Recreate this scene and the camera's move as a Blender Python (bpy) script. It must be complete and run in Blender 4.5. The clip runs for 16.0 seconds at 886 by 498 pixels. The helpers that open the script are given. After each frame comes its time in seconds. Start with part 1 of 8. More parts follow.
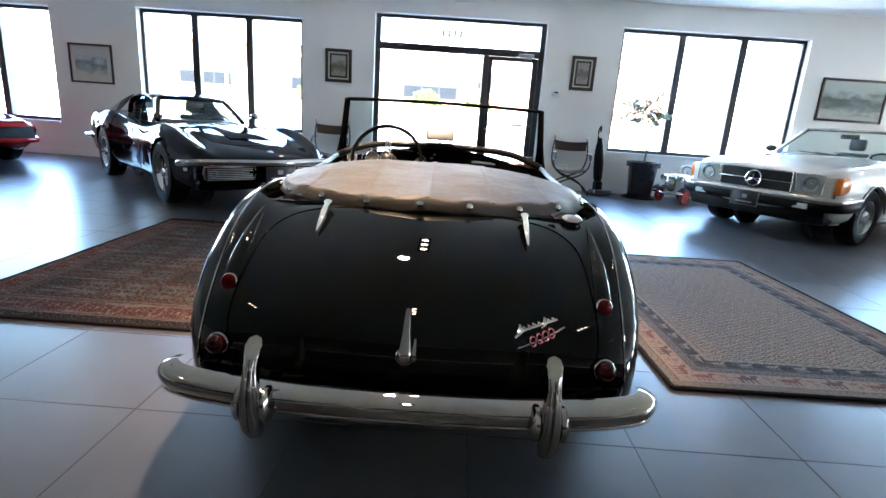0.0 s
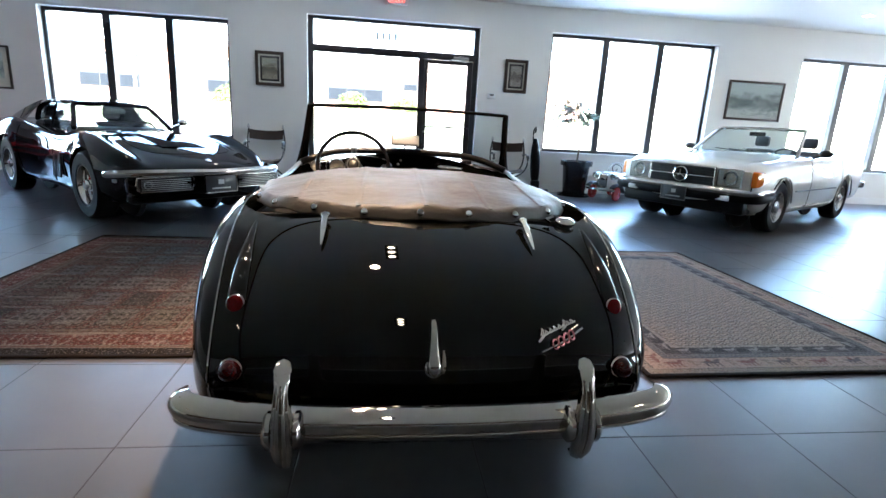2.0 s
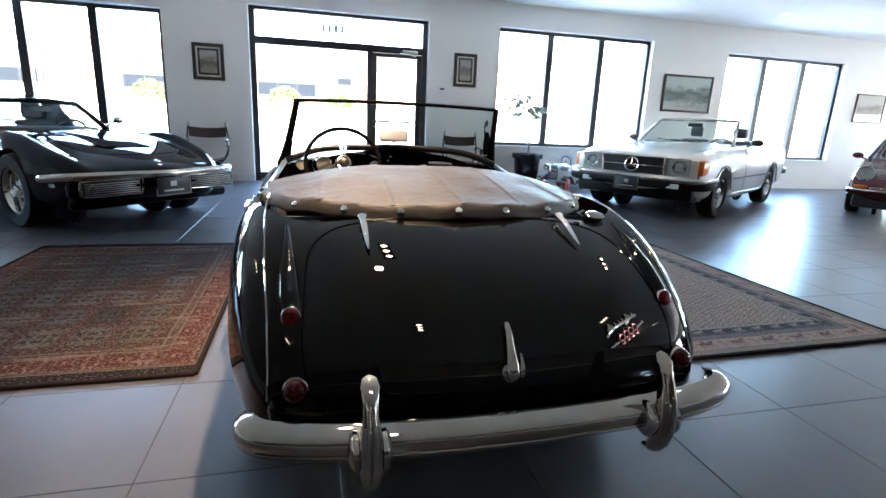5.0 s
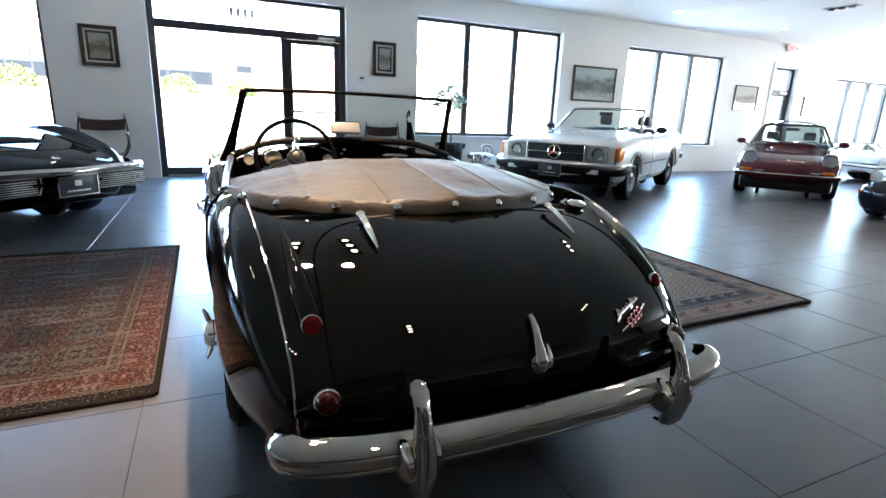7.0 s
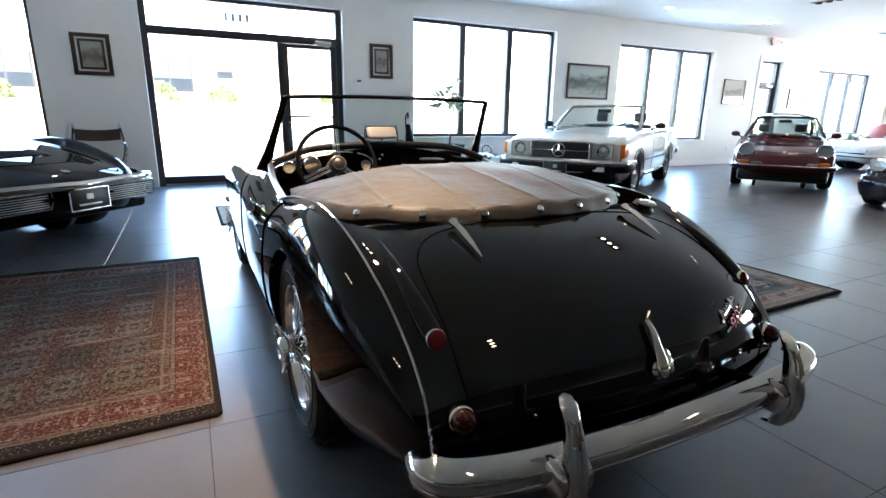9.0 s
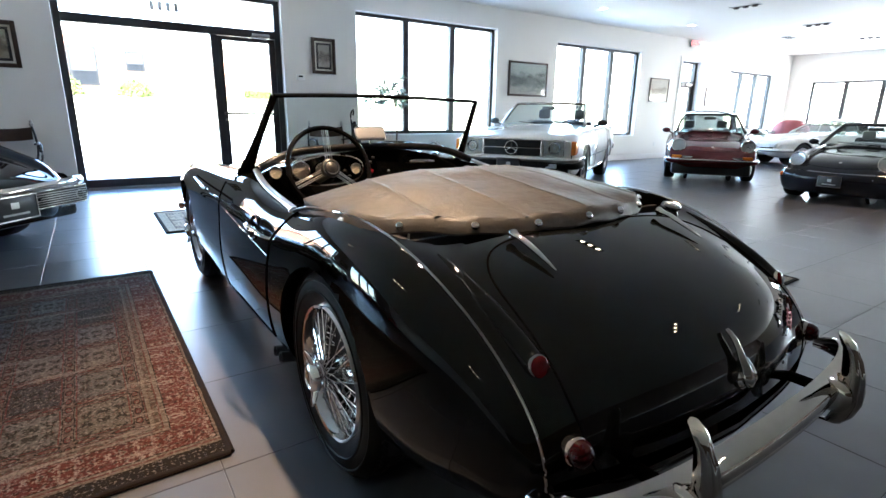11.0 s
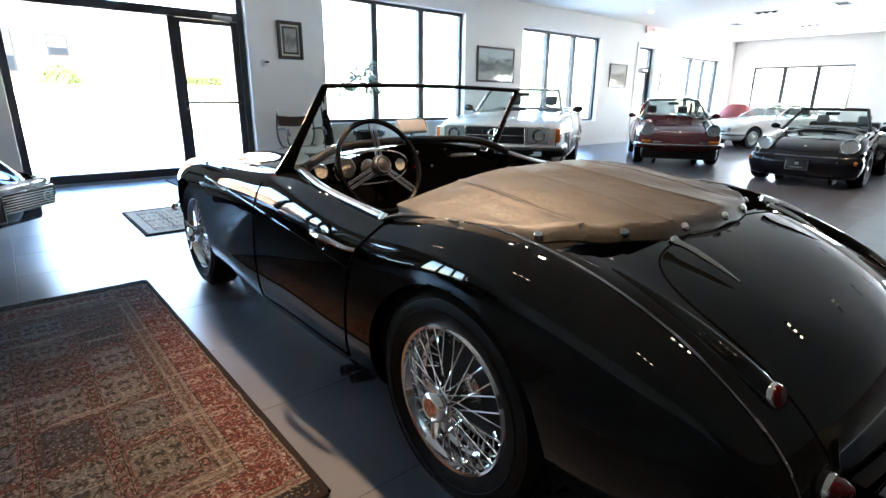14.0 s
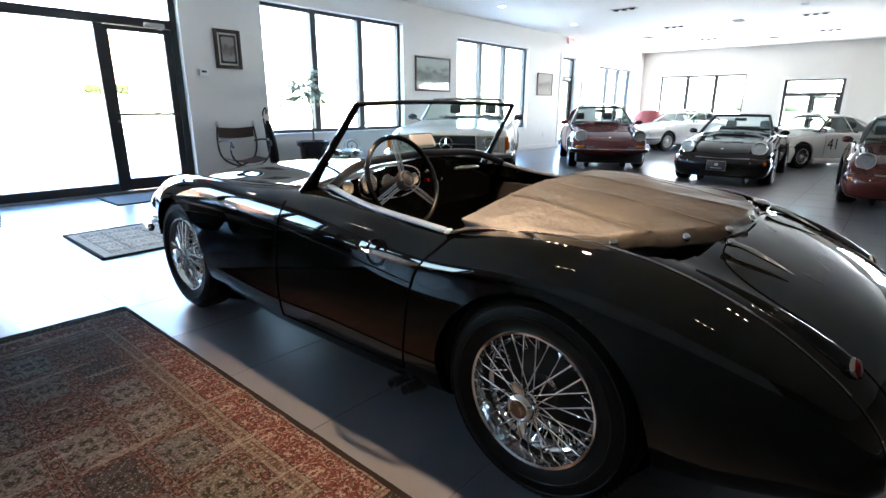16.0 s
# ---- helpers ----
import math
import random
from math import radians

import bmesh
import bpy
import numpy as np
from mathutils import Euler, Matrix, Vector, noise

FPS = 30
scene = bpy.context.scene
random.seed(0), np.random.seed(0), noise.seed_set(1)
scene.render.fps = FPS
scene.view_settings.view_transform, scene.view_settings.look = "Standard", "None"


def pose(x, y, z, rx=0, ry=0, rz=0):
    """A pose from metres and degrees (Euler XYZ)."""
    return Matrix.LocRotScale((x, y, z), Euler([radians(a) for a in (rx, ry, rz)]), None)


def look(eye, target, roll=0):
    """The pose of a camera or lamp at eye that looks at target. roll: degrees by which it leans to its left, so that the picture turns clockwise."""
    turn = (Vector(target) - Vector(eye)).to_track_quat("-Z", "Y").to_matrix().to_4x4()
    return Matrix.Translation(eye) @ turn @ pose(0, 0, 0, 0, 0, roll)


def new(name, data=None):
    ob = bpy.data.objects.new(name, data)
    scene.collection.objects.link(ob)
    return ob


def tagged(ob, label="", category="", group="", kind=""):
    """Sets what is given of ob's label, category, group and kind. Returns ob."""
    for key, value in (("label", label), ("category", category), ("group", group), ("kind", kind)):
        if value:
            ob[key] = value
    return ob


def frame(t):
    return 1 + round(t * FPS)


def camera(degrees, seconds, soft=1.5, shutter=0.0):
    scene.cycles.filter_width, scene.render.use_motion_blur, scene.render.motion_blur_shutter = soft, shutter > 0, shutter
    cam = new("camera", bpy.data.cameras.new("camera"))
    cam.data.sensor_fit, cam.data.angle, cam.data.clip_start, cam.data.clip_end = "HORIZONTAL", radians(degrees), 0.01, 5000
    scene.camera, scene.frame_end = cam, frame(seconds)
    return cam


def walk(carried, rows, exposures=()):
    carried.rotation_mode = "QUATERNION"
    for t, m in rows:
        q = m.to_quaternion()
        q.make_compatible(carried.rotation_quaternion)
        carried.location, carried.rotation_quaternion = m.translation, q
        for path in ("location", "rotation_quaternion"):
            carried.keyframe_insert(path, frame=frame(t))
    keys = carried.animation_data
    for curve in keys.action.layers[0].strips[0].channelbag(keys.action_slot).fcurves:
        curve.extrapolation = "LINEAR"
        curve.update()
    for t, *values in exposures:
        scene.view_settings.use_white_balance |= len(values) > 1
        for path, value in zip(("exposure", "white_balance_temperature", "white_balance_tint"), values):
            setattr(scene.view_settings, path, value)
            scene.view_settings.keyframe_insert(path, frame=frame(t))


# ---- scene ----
cam = camera(82.09, 16.0)
# seconds, eye, then the three angles of pose()
PATH = [
    (0.0, -0.5955, -1.4557, 1.0950, 75.477, -3.813, 1.807),
    (0.5, -0.6577, -1.4446, 1.0996, 75.479, -3.971, -0.175),
    (1.0, -0.7218, -1.4356, 1.1008, 75.610, -3.605, -2.631),
    (1.5, -0.7780, -1.4398, 1.1029, 75.790, -3.143, -4.698),
    (2.0, -0.8324, -1.4353, 1.0996, 76.165, -3.082, -6.448),
    (2.5, -0.8831, -1.4327, 1.1022, 76.494, -3.411, -7.812),
    (3.0, -0.9201, -1.4268, 1.0919, 76.769, -3.467, -8.356),
    (5.5, -1.1820, -1.2878, 1.0820, 75.700, -2.204, -15.824),
    (6.0, -1.2069, -1.2561, 1.0706, 75.669, -2.069, -18.078),
    (6.5, -1.2931, -1.2270, 1.0700, 75.479, -2.248, -21.197),
    (7.0, -1.3938, -1.2048, 1.0823, 75.219, -2.210, -24.033),
    (7.5, -1.4816, -1.1764, 1.0845, 75.193, -2.048, -25.558),
    (8.0, -1.5498, -1.1551, 1.0825, 75.264, -1.497, -25.637),
    (8.5, -1.6043, -1.1020, 1.0832, 75.331, -0.946, -25.432),
    (11.0, -1.9012, -0.7659, 1.1000, 75.006, -0.850, -34.117),
    (11.5, -1.9619, -0.7073, 1.1074, 74.897, -0.874, -36.234),
    (12.0, -2.0119, -0.6576, 1.1061, 74.994, -0.695, -37.465),
    (12.5, -2.0443, -0.5994, 1.1041, 75.075, -0.154, -37.573),
    (13.0, -2.0947, -0.5052, 1.1057, 74.557, -0.353, -37.977),
    (13.5, -2.1542, -0.3967, 1.1099, 73.866, -0.675, -39.056),
    (14.0, -2.1947, -0.3312, 1.1160, 73.576, -0.518, -40.126),
    (14.5, -2.2636, -0.2749, 1.1150, 73.615, -0.530, -41.972),
    (15.0, -2.3609, -0.2010, 1.1291, 73.546, -0.564, -44.676),
    (15.5, -2.4684, -0.1276, 1.1457, 73.848, -0.670, -47.454),
    (16.0, -2.5509, -0.0831, 1.1531, 74.344, -0.169, -48.889),
]
walk(cam, [(t, pose(*row)) for t, *row in PATH], [(0, 5.56, 5980, 12), (7, 5.40, 6040, 12), (16, 5.28, 6120, 12)])

# ---- light ----
world = bpy.data.worlds.new("sky")
scene.world = world
world.use_nodes = True
_n = world.node_tree.nodes
sky = _n.new("ShaderNodeTexSky")
sky.sky_type, sky.sun_disc = "NISHITA", False
sky.sun_elevation, sky.sun_rotation = radians(48), radians(205)
sky.air_density, sky.dust_density, sky.ozone_density = 1.0, 0.6, 1.0
_n["Background"].inputs["Strength"].default_value = 0.15
world.node_tree.links.new(sky.outputs[0], _n["Background"].inputs["Color"])
sun = new("sun", bpy.data.lights.new("sun", "SUN"))
sun.data.energy, sun.data.angle, sun.data.color = 5.0, radians(0.5), (1.0, 0.95, 0.88)
SUN_AZ = radians(205)
sun.matrix_basis = look((math.sin(SUN_AZ) * math.cos(radians(48)) * 40, math.cos(SUN_AZ) * math.cos(radians(48)) * 40, math.sin(radians(48)) * 40), (0, 0, 0))

# ---- room sizes ----
NORTH, EAST, WEST, SOUTH, CEIL = 7.582, 17.78, -13.2, -8.0, 3.1
TILE, TILE_X, TILE_Y = 0.6005, -1.690, 0.150


# ---- material helpers ----
def nodes_of(name):
    m = bpy.data.materials.new(name)
    m.use_nodes = True
    nt = m.node_tree
    return m, nt, nt.nodes["Principled BSDF"]


def ramp(nt, src, stops, interp="LINEAR"):
    r = nt.nodes.new("ShaderNodeValToRGB")
    r.color_ramp.interpolation = interp
    while len(r.color_ramp.elements) < len(stops):
        r.color_ramp.elements.new(0.5)
    for e, (p, c) in zip(r.color_ramp.elements, stops):
        e.position, e.color = p, (*c, 1)
    nt.links.new(src, r.inputs[0])
    return r.outputs[0]


def noise_tex(nt, scale, detail=4, rough=0.6, coords="Object", stretch=None, dist=0.0):
    tc = nt.nodes.new("ShaderNodeTexCoord")
    t = nt.nodes.new("ShaderNodeTexNoise")
    t.inputs["Scale"].default_value, t.inputs["Detail"].default_value = scale, detail
    t.inputs["Roughness"].default_value, t.inputs["Distortion"].default_value = rough, dist
    src = tc.outputs[coords]
    if stretch:
        mp = nt.nodes.new("ShaderNodeMapping")
        mp.inputs["Scale"].default_value = stretch
        nt.links.new(src, mp.inputs[0])
        src = mp.outputs[0]
    nt.links.new(src, t.inputs["Vector"])
    return t.outputs[0]


def math_node(nt, op, a, b=None, c=None, clamp=False):
    n = nt.nodes.new("ShaderNodeMath")
    n.operation, n.use_clamp = op, clamp
    for i, v in enumerate((a, b, c)):
        if v is None:
            continue
        if isinstance(v, (int, float)):
            n.inputs[i].default_value = v
        else:
            nt.links.new(v, n.inputs[i])
    return n.outputs[0]


def mix_col(nt, fac, a, b, blend="MIX"):
    n = nt.nodes.new("ShaderNodeMix")
    n.data_type, n.blend_type = "RGBA", blend
    for i, v in ((0, fac), (6, a), (7, b)):
        if isinstance(v, (int, float)):
            n.inputs[i].default_value = v
        elif isinstance(v, tuple):
            n.inputs[i].default_value = (*v, 1)
        else:
            nt.links.new(v, n.inputs[i])
    return n.outputs[2]


def bump(nt, bsdf, height, strength=0.1, distance=0.01):
    b = nt.nodes.new("ShaderNodeBump")
    b.inputs["Strength"].default_value, b.inputs["Distance"].default_value = strength, distance
    nt.links.new(height, b.inputs["Height"])
    nt.links.new(b.outputs[0], bsdf.inputs["Normal"])


def surface(name, col, rough=0.5, metal=0.0, var=0.12, scale=6.0, fine=60.0, bump_s=0.05, rvar=0.1, coat=0.0, spec=0.5, coords="Object"):
    """Base colour with stains and grain at two scales, uneven gloss and fine relief."""
    m, nt, b = nodes_of(name)
    big, small = noise_tex(nt, scale, 3, coords=coords), noise_tex(nt, fine, 3, coords=coords)
    both = math_node(nt, "ADD", math_node(nt, "MULTIPLY", big, 0.65), math_node(nt, "MULTIPLY", small, 0.35))
    lo, hi = tuple(max(0, c * (1 - var)) for c in col), tuple(min(1, c * (1 + var)) for c in col)
    nt.links.new(ramp(nt, both, [(0.3, lo), (0.7, hi)]), b.inputs["Base Color"])
    r = math_node(nt, "ADD", math_node(nt, "MULTIPLY", big, 2 * rvar), rough - rvar, clamp=True)
    nt.links.new(r, b.inputs["Roughness"])
    b.inputs["Metallic"].default_value, b.inputs["Coat Weight"].default_value = metal, coat
    b.inputs["Coat Roughness"].default_value = 0.02
    b.inputs["Specular IOR Level"].default_value = spec
    if bump_s:
        bump(nt, b, small, bump_s, 0.004)
    return m


def paint(name, col, rough=0.3, flake=0.0, haze=0.0, ior=1.38):
    """Polished car paint under clear coat, with faint orange peel and dust."""
    m, nt, b = nodes_of(name)
    n = noise_tex(nt, 2.2, 4)
    b.inputs["Metallic"].default_value = flake
    nt.links.new(ramp(nt, n, [(0.3, tuple(c * 0.9 for c in col)), (0.75, tuple(c * 1.08 + 0.0006 for c in col))]), b.inputs["Base Color"])
    b.inputs["Roughness"].default_value = rough
    b.inputs["Specular IOR Level"].default_value = 0.4 if flake else 0.0
    b.inputs["Coat Weight"].default_value, b.inputs["Coat IOR"].default_value = 1.0, ior
    nt.links.new(math_node(nt, "ADD", math_node(nt, "MULTIPLY", noise_tex(nt, 1.1, 5), 0.03), haze), b.inputs["Coat Roughness"])
    bump(nt, b, noise_tex(nt, 7.0, 1), 0.012, 0.01)
    return m


def chrome_mat(name, col=(0.57, 0.54, 0.50), rough=0.04):
    m, nt, b = nodes_of(name)
    b.inputs["Metallic"].default_value = 1.0
    nt.links.new(ramp(nt, noise_tex(nt, 9, 4), [(0.3, tuple(c * 0.88 for c in col)), (0.7, col)]), b.inputs["Base Color"])
    nt.links.new(math_node(nt, "ADD", math_node(nt, "MULTIPLY", noise_tex(nt, 18, 4), 0.024), rough - 0.03, clamp=True), b.inputs["Roughness"])
    return m


def glass_mat(name, tint=(0.9, 0.96, 0.94), ior=1.5, gloss=0.02):
    """Thin pane: clear straight through, with a Fresnel gloss."""
    m = bpy.data.materials.new(name)
    m.use_nodes = True
    nt = m.node_tree
    nt.nodes.remove(nt.nodes["Principled BSDF"])
    tr, gl, lw, mx = (nt.nodes.new("ShaderNode" + k) for k in ("BsdfTransparent", "BsdfGlossy", "LayerWeight", "MixShader"))
    tr.inputs[0].default_value = (*tint, 1)
    gl.inputs["Roughness"].default_value = gloss
    lw.inputs[0].default_value = 0.5
    f5 = math_node(nt, "POWER", lw.outputs["Facing"], 5.0)
    nt.links.new(math_node(nt, "ADD", math_node(nt, "MULTIPLY", f5, 0.6), 0.035), mx.inputs[0])
    nt.links.new(tr.outputs[0], mx.inputs[1])
    nt.links.new(gl.outputs[0], mx.inputs[2])
    nt.links.new(mx.outputs[0], nt.nodes["Material Output"].inputs[0])
    return m


def lens_mat(name, col, rough=0.08):
    m, nt, b = nodes_of(name)
    nt.links.new(ramp(nt, noise_tex(nt, 90, 2), [(0.3, tuple(c * 0.7 for c in col)), (0.7, col)]), b.inputs["Base Color"])
    b.inputs["Roughness"].default_value, b.inputs["Coat Weight"].default_value = rough, 0.35
    b.inputs["Specular IOR Level"].default_value = 0.2
    return m


def glow(name, col, strength):
    m, nt, b = nodes_of(name)
    b.inputs["Base Color"].default_value = (*col, 1)
    b.inputs["Emission Color"].default_value = (*col, 1)
    b.inputs["Emission Strength"].default_value = strength
    return m


# ---- mesh helpers ----
def link_mesh(name, bm, mat, parent=None, label="", smooth=True, loc=None):
    me = bpy.data.meshes.new(name)
    bmesh.ops.recalc_face_normals(bm, faces=bm.faces)
    bm.to_mesh(me)
    bm.free()
    for m in mat if isinstance(mat, (list, tuple)) else [mat]:
        me.materials.append(m)
    if smooth:
        me.shade_smooth()
        try:
            me.set_sharp_from_angle(angle=radians(38))
        except AttributeError:
            pass
    ob = new(name, me)
    if parent is not None:
        ob.parent = parent
    if loc is not None:
        ob.matrix_basis = loc
    if label:
        ob["label"] = label
    return ob


def part(name, bm, material, parent, label="", smooth=True, loc=None):
    return link_mesh(name, bm, material, parent, label, smooth, loc)


def thing(name, m, label, category, group="", kind=""):
    ob = new(name)
    ob.empty_display_size = 0.1
    ob.matrix_basis = m
    return tagged(ob, label, category, group, kind)


def box(bm, lo, hi, bevel=0.0, m=None, seg=2):
    r = bmesh.ops.create_cube(bm, size=1)
    c = [(a + b) / 2 for a, b in zip(lo, hi)]
    s = [max(1e-4, b - a) for a, b in zip(lo, hi)]
    bmesh.ops.transform(bm, matrix=Matrix.LocRotScale(c, None, s), verts=r["verts"])
    vs = r["verts"]
    if bevel:
        es = list({e for v in vs for e in v.link_edges})
        out = bmesh.ops.bevel(bm, geom=es, offset=bevel, segments=seg, affect="EDGES", profile=0.5)
        vs = list({v for f in out["faces"] for v in f.verts} | {v for v in vs if v.is_valid})
    if m is not None:
        bmesh.ops.transform(bm, matrix=m, verts=vs)
    return vs


def cyl(bm, a, b, r1, r2=None, seg=16, caps=True):
    a, b = Vector(a), Vector(b)
    d = b - a
    r = bmesh.ops.create_cone(bm, cap_ends=caps, segments=seg, radius1=r1, radius2=r1 if r2 is None else r2, depth=d.length)
    q = d.to_track_quat("Z", "Y").to_matrix().to_4x4()
    bmesh.ops.transform(bm, matrix=Matrix.Translation((a + b) / 2) @ q, verts=r["verts"])
    return r["verts"]


def ball(bm, c, r, seg=16, rings=10, scale=(1, 1, 1)):
    o = bmesh.ops.create_uvsphere(bm, u_segments=seg, v_segments=rings, radius=r)
    bmesh.ops.transform(bm, matrix=Matrix.LocRotScale(c, None, scale), verts=o["verts"])
    return o["verts"]


def lathe(bm, profile, m=None, seg=32):
    """Turns (radius, height) points round z."""
    rings = []
    for r, h in profile:
        rings.append([bm.verts.new((r * math.cos(2 * math.pi * k / seg), r * math.sin(2 * math.pi * k / seg), h)) for k in range(seg)] if r > 1e-5 else [bm.verts.new((0, 0, h))])
    for a, b in zip(rings, rings[1:]):
        for k in range(seg):
            va = [a[k], a[(k + 1) % seg]] if len(a) > 1 else [a[0]]
            vb = [b[(k + 1) % seg], b[k]] if len(b) > 1 else [b[0]]
            if len(va) + len(vb) > 2:
                bm.faces.new(va + vb)
    if m is not None:
        bmesh.ops.transform(bm, matrix=m, verts=[v for ring in rings for v in ring])


def tube(bm, pts, radius, seg=8, closed=False, flat=1.0, up=(0, 0, 1)):
    """Sweeps a round (or flattened) section along points; radius may be a list."""
    pts = [Vector(p) for p in pts]
    n = len(pts)
    rad = radius if isinstance(radius, (list, tuple)) else [radius] * n
    rings = []
    for i, p in enumerate(pts):
        d = (pts[(i + 1) % n] - pts[i - 1]) if closed else pts[min(i + 1, n - 1)] - pts[max(i - 1, 0)]
        d.normalize()
        s = d.cross(Vector(up))
        if s.length < 1e-3:
            s = d.cross(Vector((1, 0, 0)))
        s.normalize()
        u = s.cross(d)
        rings.append([bm.verts.new(p + rad[i] * (math.cos(2 * math.pi * k / seg) * s + flat * math.sin(2 * math.pi * k / seg) * u)) for k in range(seg)])
    for i in range(n if closed else n - 1):
        a, b = rings[i], rings[(i + 1) % n]
        for k in range(seg):
            bm.faces.new((a[k], a[(k + 1) % seg], b[(k + 1) % seg], b[k]))
    if not closed:
        bm.faces.new(rings[0])
        bm.faces.new(rings[-1][::-1])


def spline(knots, vals, q):
    """Natural cubic spline through vals (n, ...) at knots, at q."""
    knots, vals, q = np.asarray(knots, float), np.asarray(vals, float), np.asarray(q, float)
    n = len(knots)
    h = np.diff(knots)
    shape = vals.shape[1:]
    y = vals.reshape(n, -1)
    a = np.zeros((n, n))
    rhs = np.zeros_like(y)
    a[0, 0] = a[-1, -1] = 1
    for i in range(1, n - 1):
        a[i, i - 1:i + 2] = h[i - 1], 2 * (h[i - 1] + h[i]), h[i]
        rhs[i] = 6 * ((y[i + 1] - y[i]) / h[i] - (y[i] - y[i - 1]) / h[i - 1])
    s = np.linalg.solve(a, rhs)
    k = np.clip(np.searchsorted(knots, q, side="right") - 1, 0, n - 2)
    hk = h[k][:, None]
    u, v = (q - knots[k])[:, None], (knots[k + 1] - q)[:, None]
    out = (s[k] * v ** 3 + s[k + 1] * u ** 3) / (6 * hk) + (y[k] / hk - s[k] * hk / 6) * v + (y[k + 1] / hk - s[k + 1] * hk / 6) * u
    return out.reshape((len(q),) + shape)


def smooth_path(pts, count, closed=False):
    p = np.array([tuple(x) for x in pts], float)
    if closed:
        p = np.vstack([p[-3:], p, p[:4]])
    k = np.concatenate([[0], np.cumsum(np.maximum(np.linalg.norm(np.diff(p, axis=0), axis=1), 1e-5))])
    if closed:
        return [Vector(v) for v in spline(k, p, np.linspace(k[3], k[-4], count, endpoint=False))]
    return [Vector(v) for v in spline(k, p, np.linspace(0, k[-1], count))]


def knots_of(g, axis):
    d = np.linalg.norm(np.diff(g, axis=axis), axis=2).mean(axis=1 - axis)
    return np.concatenate([[0], np.cumsum(np.maximum(d, 1e-3))])


def loft(stations, nu, nv):
    """A smooth half shell through stations of equally many (x, y, z) points; nu, nv: steps per interval."""
    g = np.array(stations, float)
    ku, kv = knots_of(g, 0), knots_of(g, 1)
    qu = np.interp(np.linspace(0, len(ku) - 1, (len(ku) - 1) * nu + 1), range(len(ku)), ku)
    qv = np.interp(np.linspace(0, len(kv) - 1, (len(kv) - 1) * nv + 1), range(len(kv)), kv)
    g = spline(ku, g, qu)
    return np.swapaxes(spline(kv, np.swapaxes(g, 0, 1), qv), 0, 1)


def shell(stations, nu, nv, drop=None):
    """The loft mirrored about x = 0 as one bmesh."""
    g = loft(stations, nu, nv)
    g[:, 0, 0] = 0
    g[:, -1, 0] = np.maximum(g[:, -1, 0], 0)
    bm = bmesh.new()
    for side in (1, -1):
        vs = [[bm.verts.new((side * p[0], p[1], p[2])) for p in row] for row in g]
        for i in range(len(vs) - 1):
            for j in range(len(vs[0]) - 1):
                q = (vs[i][j], vs[i + 1][j], vs[i + 1][j + 1], vs[i][j + 1])
                bm.faces.new(q if side > 0 else q[::-1])
    bmesh.ops.remove_doubles(bm, verts=bm.verts, dist=2e-4)
    bmesh.ops.recalc_face_normals(bm, faces=bm.faces)
    return bm


def cut(bm, inside, snap, sink):
    """Removes the faces inside a form, draws the rim onto its edge and folds a lip by sink(co)."""
    gone = [f for f in bm.faces if inside(f.calc_center_median())]
    old = {e for e in bm.edges if e.is_boundary}
    bmesh.ops.delete(bm, geom=gone, context="FACES")
    rim = [e for e in bm.edges if e.is_boundary and e not in old]
    for v in {v for e in rim for v in e.verts}:
        snap(v.co)
    out = bmesh.ops.extrude_edge_only(bm, edges=rim)
    for v in out["geom"]:
        if isinstance(v, bmesh.types.BMVert):
            sink(v.co)


def cut_arch(bm, yc, zc, r, xmin, depth=0.05):
    def snap(co):
        d = Vector((co.y - yc, co.z - zc))
        d *= r / max(d.length, 1e-4)
        co.y, co.z = yc + d.x, zc + d.y
    def sink(co):
        co.x -= math.copysign(depth, co.x)
    cut(bm, lambda c: abs(c.x) > xmin and (c.y - yc) ** 2 + (c.z - zc) ** 2 < r * r, snap, sink)


def housing(parent, x, y, z, s, r, depth=0.26):
    """The dark upper half of a wheel well, open to the outside."""
    bm = bmesh.new()
    rings = [[bm.verts.new((x - s * d, y + rr * math.cos(a), z + rr * math.sin(a))) for a in np.linspace(radians(-12), radians(192), 26)] for d, rr in ((0.0, r), (depth, r), (depth, 0.02))]
    for a, b in zip(rings, rings[1:]):
        for k in range(25):
            bm.faces.new((a[k], a[k + 1], b[k + 1], b[k]))
    return part("wheel_housing", bm, M_DARK, parent)


def cut_oval(bm, a, b, yc, zmin, n=5.0, lip=0.05):
    def f(c):
        return abs(c.x / a) ** n + abs((c.y - yc) / b) ** n
    def snap(co):
        s = max(f(co), 1e-6) ** (-1 / n)
        co.x, co.y = co.x * s, yc + (co.y - yc) * s
    def sink(co):
        co.z -= lip
    cut(bm, lambda c: c.z > zmin and f(c) < 1, snap, sink)

# ---- materials ----
M_WALL = surface("wall_paint", (0.71, 0.683, 0.635), 0.6, var=0.03, scale=0.7, fine=180, bump_s=0.04)
M_BROWNW = surface("unseen_wall_brown", (0.070, 0.046, 0.030), 0.6, var=0.05, scale=0.7, fine=180, bump_s=0.04)
M_CEIL = surface("ceiling_paint", (0.78, 0.755, 0.71), 0.75, var=0.03, scale=0.5, fine=140, bump_s=0.05)
M_TRIM = surface("white_trim_paint", (0.74, 0.73, 0.70), 0.4, var=0.04, scale=3, fine=80, bump_s=0.02)
M_BRONZE = surface("dark_bronze_aluminium", (0.022, 0.021, 0.022), 0.38, var=0.2, scale=5, fine=120, bump_s=0.02)
